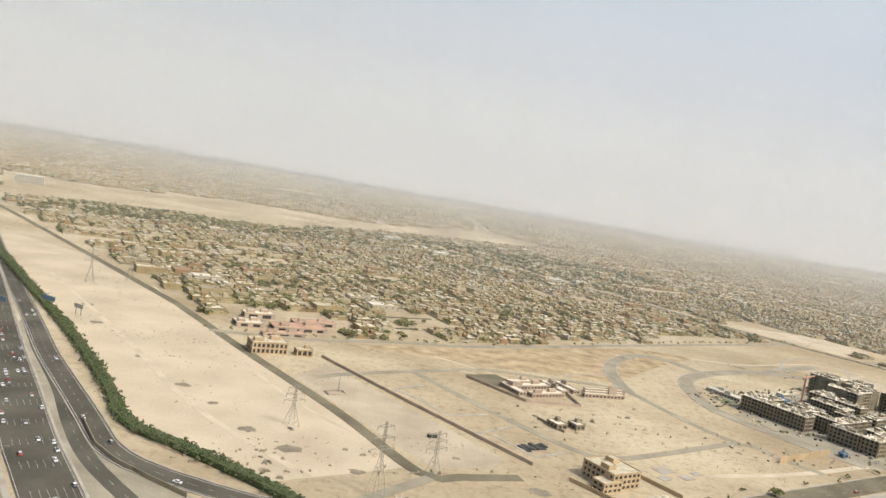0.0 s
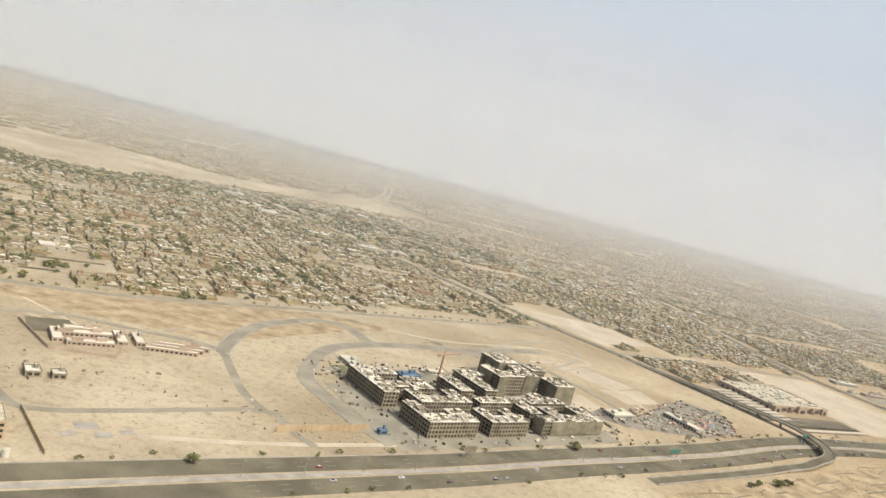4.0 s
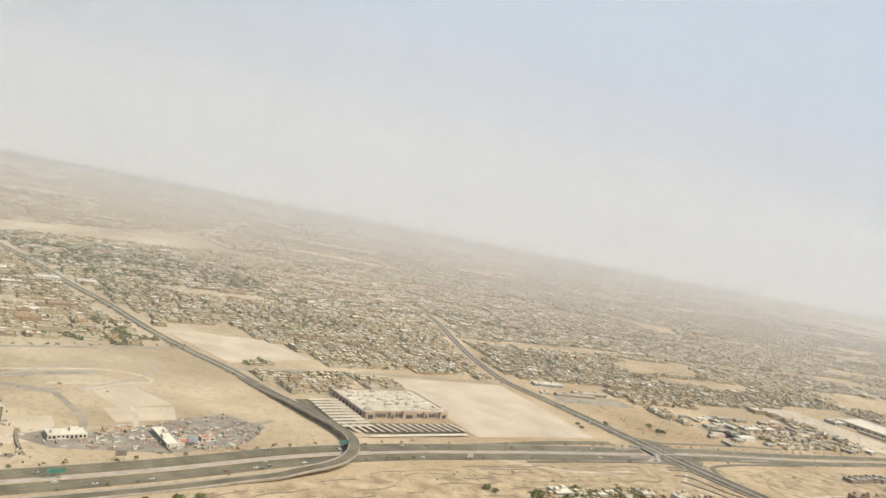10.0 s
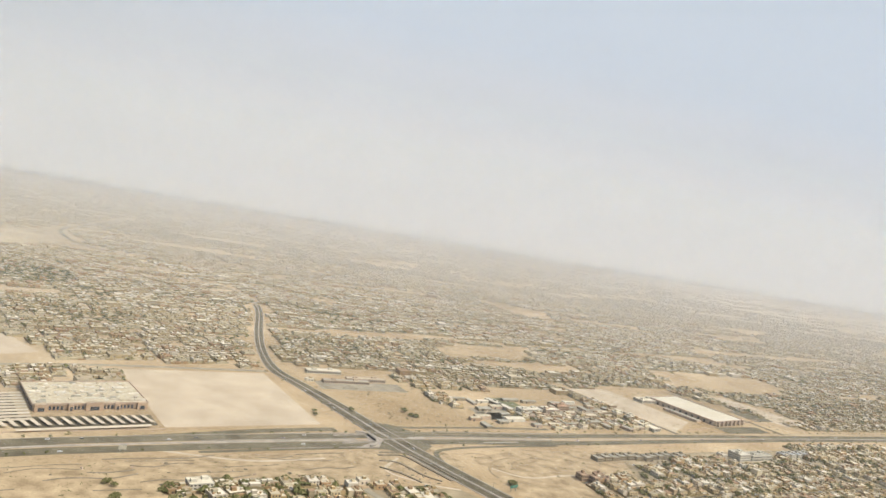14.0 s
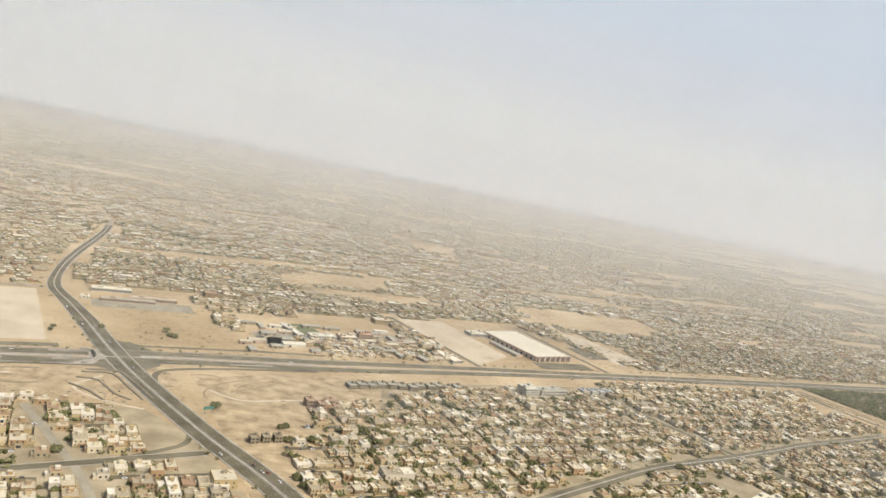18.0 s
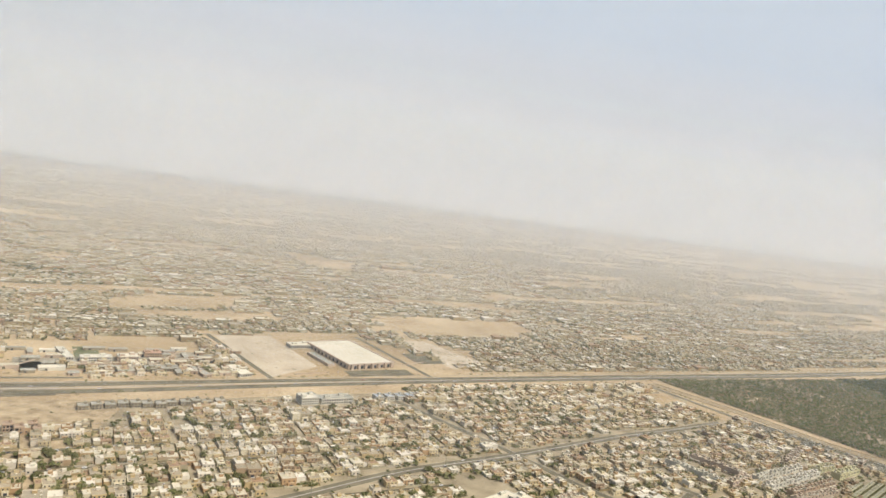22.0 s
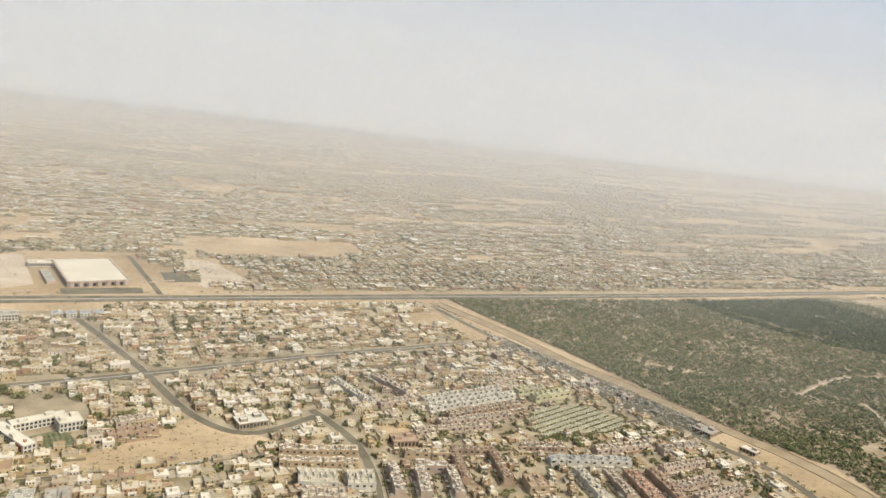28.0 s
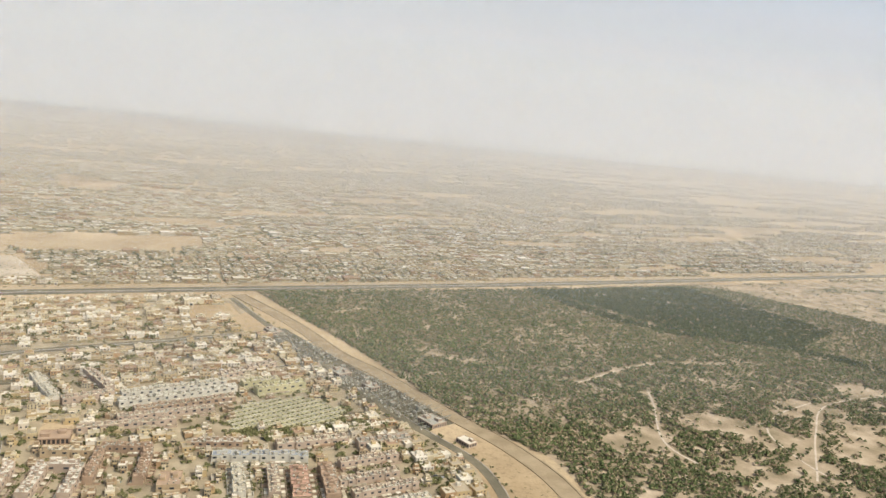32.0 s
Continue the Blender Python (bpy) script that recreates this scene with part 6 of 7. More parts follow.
for k in range(12):
    compound_house(1678 + 14.4 * k + 1.5 * rng.normal(), 976 + 4.7 * k + 2.5 * rng.normal(), 13, 12 + 3 * rng.random(), 5.4 + 1.4 * rng.random(), 18 + 3 * rng.normal(), CONCRETE, TIN, "grey unfinished villa in a row", "villa_shell", 2, group="unfinished villas")
for k in range(2):
    compound_house(1862 + 18 * k, 1028 - 6 * k, 44, 7, 4, -6, OCHRE, ROOF, "long ochre staff block", "staff_block", 1, group="staff blocks")
# school and yards north of the road
for x, y, w, d, h, a, m, r, text in ((1600, 1205, 12, 60, 6, 28, WHITE, WHITE, "long white school wing by the pitch"), (1648, 1188, 44, 16, 8, 17, WHITE, WHITE, "white flat-roofed school hall"), (1655, 1158, 60, 9, 6, 17, STONE, ROOF, "tan flat-roofed school wing"),
                                     (1690, 1205, 30, 22, 8, 17, STONE, MEMBRANE, "tan flat-roofed school block"), (1770, 1215, 60, 9, 6, 17, PINKISH, TIN, "brown-walled row of shops"), (1858, 1180, 20, 50, 6, 28, WHITE, MEMBRANE, "pale shed with cream roof"),
                                     (1800, 1165, 12, 56, 5, 32, STONE, TIN, "grey-roofed store beside the yard"), (1745, 1165, 50, 20, 5, 17, CONCRETE, TIN, "long grey flat-roofed market hall"), (1722, 1235, 26, 18, 8, 17, PINKISH, RED_TIN, "block with dull red roof"),
                                     (1310, 1290, 60, 16, 6, 15, WHITE, MEMBRANE, "long pale store building"), (1380, 1265, 70, 12, 6, 15, STONE, ROOF, "long tan flat-roofed shop row"), (1345, 1240, 80, 12, 5, 15, STONE, TIN, "long grey-roofed shop row")):
    compound_house(x, y, w, d, h, a, m, r, text, "school_block" if "school" in text else "commercial_block", max(1, int(h / 3.6)))
b = Batch(); b.box(1625, 1232, 0.02, 36, 60, 0.09, radians(17)); b.put("sports_pitch", TURF, label="worn green sports pitch", category="pitch", kind="structure")
# school near the flight path
for x, y, w, d, h, a, r, text in ((2140, 712, 12, 60, 9, 45, MEMBRANE, "white flat-roofed school wing"), (2150, 748, 50, 12, 9, 35, MEMBRANE, "white flat-roofed school wing"), (2178, 748, 22, 22, 10, 30, MEMBRANE, "white flat-roofed school hall")):
    compound_house(x, y, w, d, h, a, WHITE, r, text, "school_block", 2, group="near school blocks")
compound_house(2155, 694, 9, 9, 8, 45, RED, WHITE, "red-walled end block of the school", "school_block", 2)
b = Batch(); b.box(2172, 718, 0.02, 34, 36, 0.09, radians(35)); b.put("school_garden", TURF, label="planted green school garden", category="garden", kind="structure")
compound_house(2352, 772, 34, 22, 6, 24, CONCRETE, WHITE, "dark-walled block with white canopy roofs", "community_hall", 1)
compound_house(2512, 738, 28, 20, 7, 8, PINKISH, PINKISH, "terracotta block with a low flat roof", "hall_block", 1)
# far landmarks
for x, y, w, d, h, a, m, text in ((-780, 1800, 60, 30, 19, 20, WHITE, "white office block in the haze"), (60, 1870, 50, 18, 8, 25, WHITE, "white school building among trees"), (120, 1752, 60, 26, 6, 25, MEMBRANE, "long pale shed in the town"), (165, 1700, 46, 26, 6, 25, MEMBRANE, "long pale shed in the town"),
                                  (290, 1545, 40, 22, 6, 25, MEMBRANE, "pale shed in the town"), (392, 1520, 44, 20, 7, 25, WHITE, "white flat-roofed block in the town"), (455, 1545, 36, 20, 7, 25, WHITE, "white flat-roofed block in the town")):
    compound_house(x, y, w, d, h, a, WHITE, m, text, "distant_building", max(2, int(h / 3.6)), 5)
b = Batch()
for x, y, r in ((430, 1640, 50), (180, 1740, 70), (560, 1800, 60), (-120, 1650, 60), (-220, 1300, 60), (330, 1880, 70)):
    for k in range(70):
        clump(b, x + rng.normal() * r, y + rng.normal() * r * 0.4, 1, 3 + 2 * rng.random(), 6, 4)
b.put("tree_groves", LEAF, label="dark green groves in the town", category="trees", kind="stuff")

# ---- hedge, roadside trees, scrub ----
b = Batch()
HEDGE = smooth_line([(-14, 352), (-40, 372), (-82, 401), (-117, 426), (-150, 487), (-207, 583), (-278, 692), (-434, 931), (-620, 1240)], 3.0)
ribbon(b, HEDGE[:320], 6.5, 3.3, 3.3)
for p in HEDGE[:320]:
    for k in range(10):
        clump(b, p[0] + rng.normal() * 2.3, p[1] + rng.normal() * 2.3, 1.6, 1.3 + 0.5 * rng.random(), 3.0 + 0.5 * rng.random(), 5)
b.put("hedge", PLANTED, label="long dark green hedge beside the slip road", category="hedge", kind="stuff")


def tree(r, h, leaf, name, label, category):
    ob = empty(name, label=label, category=category)
    b = Batch()
    b.box(0, 0, 0, 0.5, 0.5, h * 0.45, 0.2, shrink=0.6)
    for k in range(4):
        a = k * 1.57 + 0.4
        b.add([(0.1, 0, h * 0.3), (-0.1, 0.1, h * 0.3), (0, -0.1, h * 0.32), (math.cos(a) * r * 0.6, math.sin(a) * r * 0.6, h * 0.65)], [(0, 1, 3), (1, 2, 3), (2, 0, 3)])
    part("trunk", b, BARK, ob)
    b = Batch()
    for k in range(5):
        a = k * 1.26 + rng.random()
        clump(b, math.cos(a) * r * 0.5, math.sin(a) * r * 0.5, h * 0.2 + rng.random() * h * 0.15, r * 0.62, h * 0.62, 11)
    part("crown", b, leaf, ob)
    return ob


GT = [tree(r, h, GHAF, "ghaf_tree", "spreading dusty olive-green ghaf tree on sand", "tree") for r, h in ((4.2, 6.5), (3.4, 5.2), (5.0, 7.2))]
for k, i in enumerate(big):
    m = at(x_f[i], y_f[i], 0, rng.random() * 360)
    if k < 3:
        GT[k].matrix_basis = m
    else:
        copy_thing(GT[k % 3], m)
ST = [tree(r, h, LEAF, "street_tree", "full dark green garden tree", "tree") for r, h in ((4.0, 7.0), (3.2, 6.0), (5.2, 8.5))]
places = [(1077, 757), (1085, 752), (1091, 724), (1140, 754), (1147, 749), (1133, 758), (288, 451), (765, 632), (790, 640), (806, 650), (752, 622), (582, 620), (1340, 1085), (1285, 1060), (1510, 848), (1514, 851), (1286, 1044), (1422, 1108), (1405, 735), (1440, 712), (1385, 700), (2150, 700), (2196, 720), (2200, 770), (2192, 745), (2300, 905), (2090, 830), (2240, 800), (2445, 700), (2560, 760), (2600, 745), (2860, 690), (2775, 600), (2560, 700), (2380, 680), (2376, 700)]
for i in np.nonzero(first)[0][::6]:
    places.append((PLOT[i, 0] + rng.choice([-10.5, 10.5]), PLOT[i, 1] + rng.choice([-11.0, 11.0])))
for k, (px, py) in enumerate(places):
    m = at(px, py, 0, rng.random() * 360)
    if k < 3:
        ST[k].matrix_basis = m
    else:
        copy_thing(ST[k % 3], m)
b = Batch()
for line, d, step in ((K_LINE, 27, 3), (K_LINE, -25, 4), (EDGE_ROAD, 8, 2), (M_ROAD, 11, 3), (M_ROAD, -11, 3), (TOWN_FRONT, 8, 2), (ROAD_C, 12, 2), (B_LINE, 20, 4)):
    for p in offset_line(line, d)[::1]:
        if rng.random() < 1.6 / step and p[0] < 4500:
            clump(b, p[0] + rng.normal() * 2, p[1] + rng.normal() * 2, 0.6, 1.6 + 1.3 * rng.random(), 3.6, 6)
for k in range(150):  # trees edging the close-set rows
    f = rng.random()
    clump(b, 2676 + 112 * f + rng.normal() * 2, 757 + 22 * f + rng.normal() * 2.5, 0.5, 2.6 + rng.random(), 5, 6)
for k in range(40):  # clipped shrubs of the school garden and trees round it
    clump(b, 2172 + (k % 8 - 3.5) * 4.0 - (k // 8 - 2) * 2.2, 718 + (k // 8 - 2) * 5.0 + (k % 8 - 3.5) * 2.6, 0.1, 1.0 + 0.8 * rng.random(), 2.0, 6)
for k in range(240):  # scattered bushes on the empty lots
    p = SANDS[12]
    x, y = 2160 + 215 * rng.random(), 640 + 140 * rng.random()
    if inside([x], [y], p)[0]:
        clump(b, x, y, 0, 0.8 + 0.9 * rng.random(), 1.4, 4)
for p, n in ((SANDS[4], 70), (SANDS[6], 60), (SANDS[8], 60), (SANDS[9], 50), (SANDS[5], 60)):  # shrubs on the lots by the main road
    q = np.array(p)
    lo, hi = q.min(0), q.max(0)
    for k in range(3 * n):
        x, y = lo + (hi - lo) * rng.random(2)
        if inside([x], [y], p)[0] and not near_line(np.array([x]), np.array([y]), K_LINE, 30)[0]:
            clump(b, x, y, 0.1, 0.9 + 1.6 * rng.random() ** 2, 2.2, 5)
b.put("roadside_trees", LEAF, label="dusty roadside trees and shrubs", category="trees", kind="stuff")
b = Batch()
N = 60000
sx, sy = -300 + 3300 * rng.random(N), 380 + 1300 * rng.random(N)
ok = np.zeros(N, bool)
for p in SANDS[:16]:
    ok |= inside(sx, sy, p)
for line, d in ROADS[1:]:
    ok &= ~near_line(sx, sy, line, 12 if d > 14 else 7)
ok &= ~inside(sx, sy, [site(-40, -25), site(240, -25), site(240, 160), site(-40, 160)])
dens = np.array([noise.noise(Vector((p / 60, q / 60, 2.0))) for p, q in zip(sx, sy)])
ok &= (rng.random(N) < np.clip(0.35 + 1.3 * dens, 0.06, 1)) & ((sy > 560 + 0.4 * np.clip(sx, 0, 900)) | (rng.random(N) < 0.65))
for px, py in zip(sx[ok], sy[ok]):
    clump(b, px, py, 0, 0.5 + 0.9 * rng.random() ** 2, 0.9, 2)
b.put("desert_scrub", GHAF, label="scattered dry desert scrub on the sand", category="scrub", kind="stuff")

# dark pits, spoil and pale vehicle tracks on the sand
STAIN = material("damp dark sand", [(0.19, 0.165, 0.12), (0.25, 0.215, 0.155)], 0.1, 0.8, 0.95, 0.3, 0.2)
PALE = material("packed pale sand", [(0.47, 0.395, 0.28), (0.53, 0.45, 0.33)], 0.05, 0.6, 0.95, 0.3, 0.12)
b = Batch()
for px, py, r in ((-24, 420, 8), (-52, 442, 6), (-106, 508, 6), (-150, 560, 5), (-60, 395, 5), (-210, 640, 6), (-240, 700, 6), (15, 400, 5), (-80, 480, 4), (640, 690, 7), (480, 880, 8), (120, 405, 7)):
    n = 14
    rr = [r * (0.7 + 0.5 * rng.random()) for _ in range(n)]
    b.add([(px + rr[i] * math.cos(6.283 * i / n), py + 0.8 * rr[i] * math.sin(6.283 * i / n), 0.05) for i in range(n)], [tuple(range(n))])
b.put("damp_patch", STAIN, label="dark damp patches on the open sand", category="ground", kind="structure")
b = Batch()
for pts, w in (([(-10, 385), (-90, 470), (-180, 610), (-330, 830)], 5), ([(40, 430), (-40, 520), (-130, 680), (-220, 830)], 3), ([(90, 660), (150, 650), (80, 700)], 3), ([(250, 470), (330, 500), (420, 545)], 6),
               ([(420, 890), (500, 905), (640, 985), (700, 960), (600, 900)], 5), ([(640, 900), (700, 860), (720, 800)], 5), ([(1080, 860), (1200, 850), (1290, 880)], 5), ([(1380, 905), (1360, 860), (1400, 830), (1440, 820)], 4), ([(1500, 900), (1540, 880), (1600, 900), (1680, 920)], 4)):
    ribbon(b, smooth_line(pts, 6), w, 0.06, 0.1)
b.put("vehicle_track", PALE, label="pale packed vehicle tracks across the sand", category="track", kind="structure")
b = Batch()
for cx, cy, r0, t0, t1 in ((1560, 905, 50, 1.9, 3.6), (1575, 920, 34, 1.4, 3.4), (1490, 935, 16, 0, 2.5), (1450, 1080, 40, 4.0, 5.5), (1470, 1075, 55, 4.2, 5.3)):
    t = np.linspace(t0, t1, 24)
    ribbon(b, np.stack([cx + 1.3 * r0 * np.cos(t), cy + r0 * np.sin(t) + 0.3 * r0 * np.cos(t)], 1), 1.2 + rng.random(), 0.25, 0.3)
b.put("spoil_ridge", CHANNEL, label="low curved ridges of graded brown spoil", category="embankment", kind="structure")
b = Batch()
for k in range(260):
    zone = ((60, 420, 120, 40), (200, 560, 90, 60), (330, 540, 60, 30), (390, 690, 20, 60), (560, 880, 90, 30), (1150, 800, 160, 30), (1400, 860, 40, 40), (-40, 395, 40, 20))[k % 8]
    px, py = zone[0] + rng.normal() * zone[2] * 0.5, zone[1] + rng.normal() * zone[3] * 0.5
    b.box(px, py, 0, 1 + 5 * rng.random() ** 2, 0.8 + 2.5 * rng.random() ** 2, 0.4 + 1.2 * rng.random(), rng.random() * 3, int(rng.integers(3)), int(rng.integers(3)), shrink=0.55)
b.put("rubble", [STAIN, STONE, CONCRETE], label="low heaps of rubble and spoil on sand", category="rubble", kind="stuff")
b, tufts = Batch(), Batch()
for d in (-44, -52, -63, -75, -88, -102, -118):
    ln = offset_line(K_LINE, d)
    ln = ln[(ln[:, 0] > 660) & (ln[:, 0] < 1330)]
    k = int(rng.integers(3))
    while k < len(ln) - 3:
        m = int(rng.integers(2, 7))
        seg = smooth_line(ln[k:k + m] + rng.normal(size=(len(ln[k:k + m]), 2)) * 2.0, 5) if len(ln[k:k + m]) > 2 else ln[k:k + 2]
        if not near_line(seg[:, 0], seg[:, 1], np.array(FLY_PLAN, float), 16).any():
            ribbon(b, seg, 0.8 + 1.2 * rng.random(), 0.35, 0.4)
        k += m + int(rng.integers(1, 5))
b.put("eroded_ridge", STAIN, label="low eroded ridges of brown earth beside the road", category="embankment", kind="structure")
for k in range(5200):
    x, y = 640 + 830 * rng.random(), 500 + 460 * rng.random()
    if inside([x], [y], SCRUB_POLY)[0] and noise.noise(Vector((x / 40, y / 40, 8.0))) > 0.02:
        clump(tufts, x, y, 0, 0.6 + 1.2 * rng.random() ** 2, 1.2, 3)
tufts.put("dry_scrub", GHAF, label="dry scrub tufts on trampled sand", category="scrub", kind="stuff")
# terraced earth banks beside the junction
b = Batch()
for pts in ([(1356, 908), (1388, 913), (1410, 883), (1435, 844)], [(1355, 889), (1378, 888), (1403, 854), (1423, 840)], [(1353, 868), (1376, 854), (1397, 831)], [(1358, 918), (1394, 922), (1418, 892), (1444, 850)]):
    ribbon(b, smooth_line(pts, 6), 2.4, 1.1, 1.3)
b.put("earth_bank", STAIN, label="curved brown earth banks by the junction", category="embankment", kind="structure")
# the smoother, paler sand beside the desert road
GRADED = material("graded pale sand", [(0.45, 0.374, 0.262), (0.51, 0.43, 0.308)], 0.02, 0.5, 0.95, 0.3, 0.1, height=0.2)
pale_edge = [tuple(p) for p in offset_line(DIAG, 5)[6:62]]
slip_edge = [tuple(p) for p in offset_line(HEDGE, -5)[8:300]][::-1]
mesh("graded_sand", [(x, y, 0.03) for x, y in pale_edge + slip_edge], [tuple(range(len(pale_edge + slip_edge)))], GRADED, label="smooth pale graded sand beside the desert road", category="ground", kind="structure")
# hard-packed grey ground between the desert road and the long wall
PACKED_DARK = material("packed dark ground", [(0.22, 0.195, 0.15), (0.30, 0.265, 0.205)], 0.05, 0.6, 0.95, 0.3, 0.2)
PACKED = material("packed grey ground", [(0.38, 0.32, 0.228), (0.44, 0.372, 0.27)], 0.03, 0.5, 0.95, 0.3, 0.14)
mesh("packed_ground", [(x, y, 0.045) for x, y in [(-16, 612), (12, 577), (42, 537), (80, 486), (106, 450), (96, 432), (60, 420), (38, 448), (2, 506), (-40, 566)]], [tuple(range(10))], PACKED, label="hard-packed greyish ground beside the plot wall", category="ground", kind="structure")
# plot outlines pegged out on the sand
b = Batch()
for pts, w in (([(64, 592), (39, 570), (63, 547), (76, 522), (109, 539)], 3.2), ([(93, 491), (128, 521)], 2.6), ([(106, 494), (130, 462), (153, 478)], 2.6), ([(206, 688), (212, 704), (224, 713), (245, 722), (259, 728)], 2.4), ([(330, 700), (360, 740), (400, 700)], 1.6),
               ([(548, 906), (600, 985), (670, 1040), (694, 1012), (680, 963), (636, 897)], 3.4), ([(649, 895), (684, 940), (741, 886)], 1.6)):
    ribbon(b, smooth_line(pts, 5) if len(pts) > 5 else np.array(pts, float), w, 0.2, 0.25)
for x, y, w, d in ((219, 470, 14, 9), (232, 462, 10, 7), (214, 455, 9, 6), (243, 472, 8, 5)):
    b.box(x, y, 0, w, d, 0.3, radians(30))
b.put("plot_kerb", KERB, label="pale kerbs outlining empty plots", category="kerb", kind="structure")

# pale levelled plots by the contractor's yard
b = Batch()
for pts in ([(640, 905), (684, 938), (741, 888), (690, 850)], [(676, 842), (742, 880), (752, 838), (699, 806)], [(560, 760), (640, 800), (665, 740), (600, 690)]):
    b.add([(x, y, 0.04) for x, y in pts], [(0, 1, 2, 3)])
b.put("levelled_plot", GRADED, label="pale levelled plots of clean sand", category="ground", kind="structure")
for poly in ([(1006, 1168), (1212, 1240), (1292, 1006), (1105, 932)], [(650, 1262), (776, 1112), (890, 1208), (815, 1298)], [(1806, 1408), (1905, 1440), (1985, 1250), (1902, 1160)], [(2118, 1500), (2225, 1500), (2320, 1350), (2240, 1300)]):
    mesh("open_lot", [(x, y, 0.035) for x, y in poly], [(0, 1, 2, 3)], GRADED, label="open lot of smooth pale sand", category="ground", kind="structure")
YARD = [(627, 734), (651, 764), (704, 775), (761, 846), (798, 880), (844, 855), (831, 795), (763, 741), (666, 718)]
mesh("yard_ground", [(x, y, 0.055) for x, y in YARD], [tuple(range(9))], PACKED_DARK, label="grey packed ground of the contractor's yard", category="ground", kind="structure")
b = Batch()
for k in range(420):
    x, y = 630 + 215 * rng.random(), 715 + 165 * rng.random()
    if inside([x], [y], YARD)[0]:
        b.box(x, y, 0.05, 1 + 7 * rng.random() ** 2, 0.8 + 2.5 * rng.random(), 0.5 + 2.0 * rng.random(), radians(30) + (1.57 if rng.random() < 0.3 else 0), int(rng.integers(5)), int(rng.integers(5)))
b.put("yard_stores", [CONCRETE, STEEL, STAIN, RED_TIN, WHITE], label="containers, pipes and timber stored in the yard", category="building material", kind="stuff")
b = Batch(); ribbon(b, smooth_line([(626, 750), (634, 727), (645, 705)], 5), 3, 1.8, 1.8); b.put("spoil_bank", STAIN, label="low dark bank of dug earth", category="embankment", kind="structure")
# small fenced switch yards beside the motorway
for cx, cy, w, d in ((67, 366, 19, 20), (42, 363, 9, 18)):
    yard = empty("switch_yard", at(cx, cy, 0, 30), label="fenced gravel switch yard with white insulators", category="switchgear")
    b = Batch(); b.box(0, 0, 0, w, d, 0.25); part("gravel_pad", b, KERB, yard)
    for sx, sy, lx, ly in ((0, -1, w, 0.3), (0, 1, w, 0.3), (-1, 0, 0.3, d - 0.6), (1, 0, 0.3, d - 0.6)):
        b = Batch(); b.box(sx * (w / 2 - 0.15), sy * (d / 2 - 0.15), 0.25, lx, ly, 1.6); part("fence_wall", b, STONE, yard)
    for i in range(int(w / 3.2)):
        for j in range(5):
            b = Batch(); b.box(-w / 2 + 2 + i * 3.1, -d / 2 + 2.4 + j * 3.7, 0.25, 0.5, 0.5, 3.4, shrink=0.5); part("insulator", b, WHITE, yard)
stack = empty("panel_stack", at(132, 479, 0, 30), label="dark stacked panels laid out on the sand", category="panels")
for i in range(6):
    b = Batch(); b.box(-9 + 3.6 * i, (i % 2) * 1.5, 0, 3.2, 11 - (i % 3) * 2, 0.7 + 0.3 * (i % 2)); part("panel", b, SHADE_DARK, stack)
cabin = empty("site_cabin", at(62, 472, 0, 20), label="small dark cabin standing on open ground", category="cabin")
b = Batch(); b.box(0, 0, 0, 6, 2.6, 2.4); part("body", b, SHADE_DARK, cabin)
b = Batch(); b.box(0, 0, 2.4, 6.3, 2.9, 0.2, bottom=True); part("roof", b, CONCRETE, cabin)
rig = empty("telecom_mast", at(-5, 537, 0, 25), label="slim grey mast in a small walled pad", category="mast")
b = Batch(); b.box(0, 0, 0, 14, 8, 0.3); part("pad", b, KERB, rig)
b = Batch(); b.box(2, 0, 0.3, 0.6, 0.6, 15, shrink=0.4); part("pole", b, STEEL, rig)
for sx, sy, lx, ly in ((0, -1, 14, 0.3), (0, 1, 14, 0.3), (-1, 0, 0.3, 7.4), (1, 0, 0.3, 7.4)):
    b = Batch(); b.box(sx * 6.85, sy * 3.85, 0.3, lx, ly, 1.2); part("low_wall", b, STONE, rig)

# ---- flyover ----
FLY = [(640, 583, 0.2), (690, 612, 0.25), (745, 644, 0.4), (790, 670, 1.0), (835, 698, 2.2), (865, 714, 3.6), (887, 731, 5), (916, 753, 7), (935, 786, 7), (940, 828, 7), (926, 866, 7), (893, 912, 6.5), (862, 955, 4.5), (830, 998, 2), (800, 1040, 0.4)]
fly = smooth_line(FLY, 6)
ob = empty("flyover", label="curved concrete flyover ramp over the main road", category="bridge")
b = Batch(); ribbon(b, fly, 13, 0, 1.3); part("deck", b, CONCRETE, ob)
b = Batch(); ribbon(b, fly, 10.5, 0.06, 0.05); part("surface", b, OLD_ASPHALT, ob, "grey asphalt surface")
for d in (5.9, -5.9):
    b = Batch(); ribbon(b, offset_line(fly, d), 0.6, 1.1, 1.1); part("parapet", b, KERB, ob, "pale concrete parapet")
for i in range(4, len(fly) - 4, 5):
    if fly[i, 2] > 2.5:
        b = Batch(); b.box(fly[i, 0], fly[i, 1], 0, 2.2, 2.2, fly[i, 2] - 1.2, shrink=1.2); part("pier", b, CONCRETE, ob)
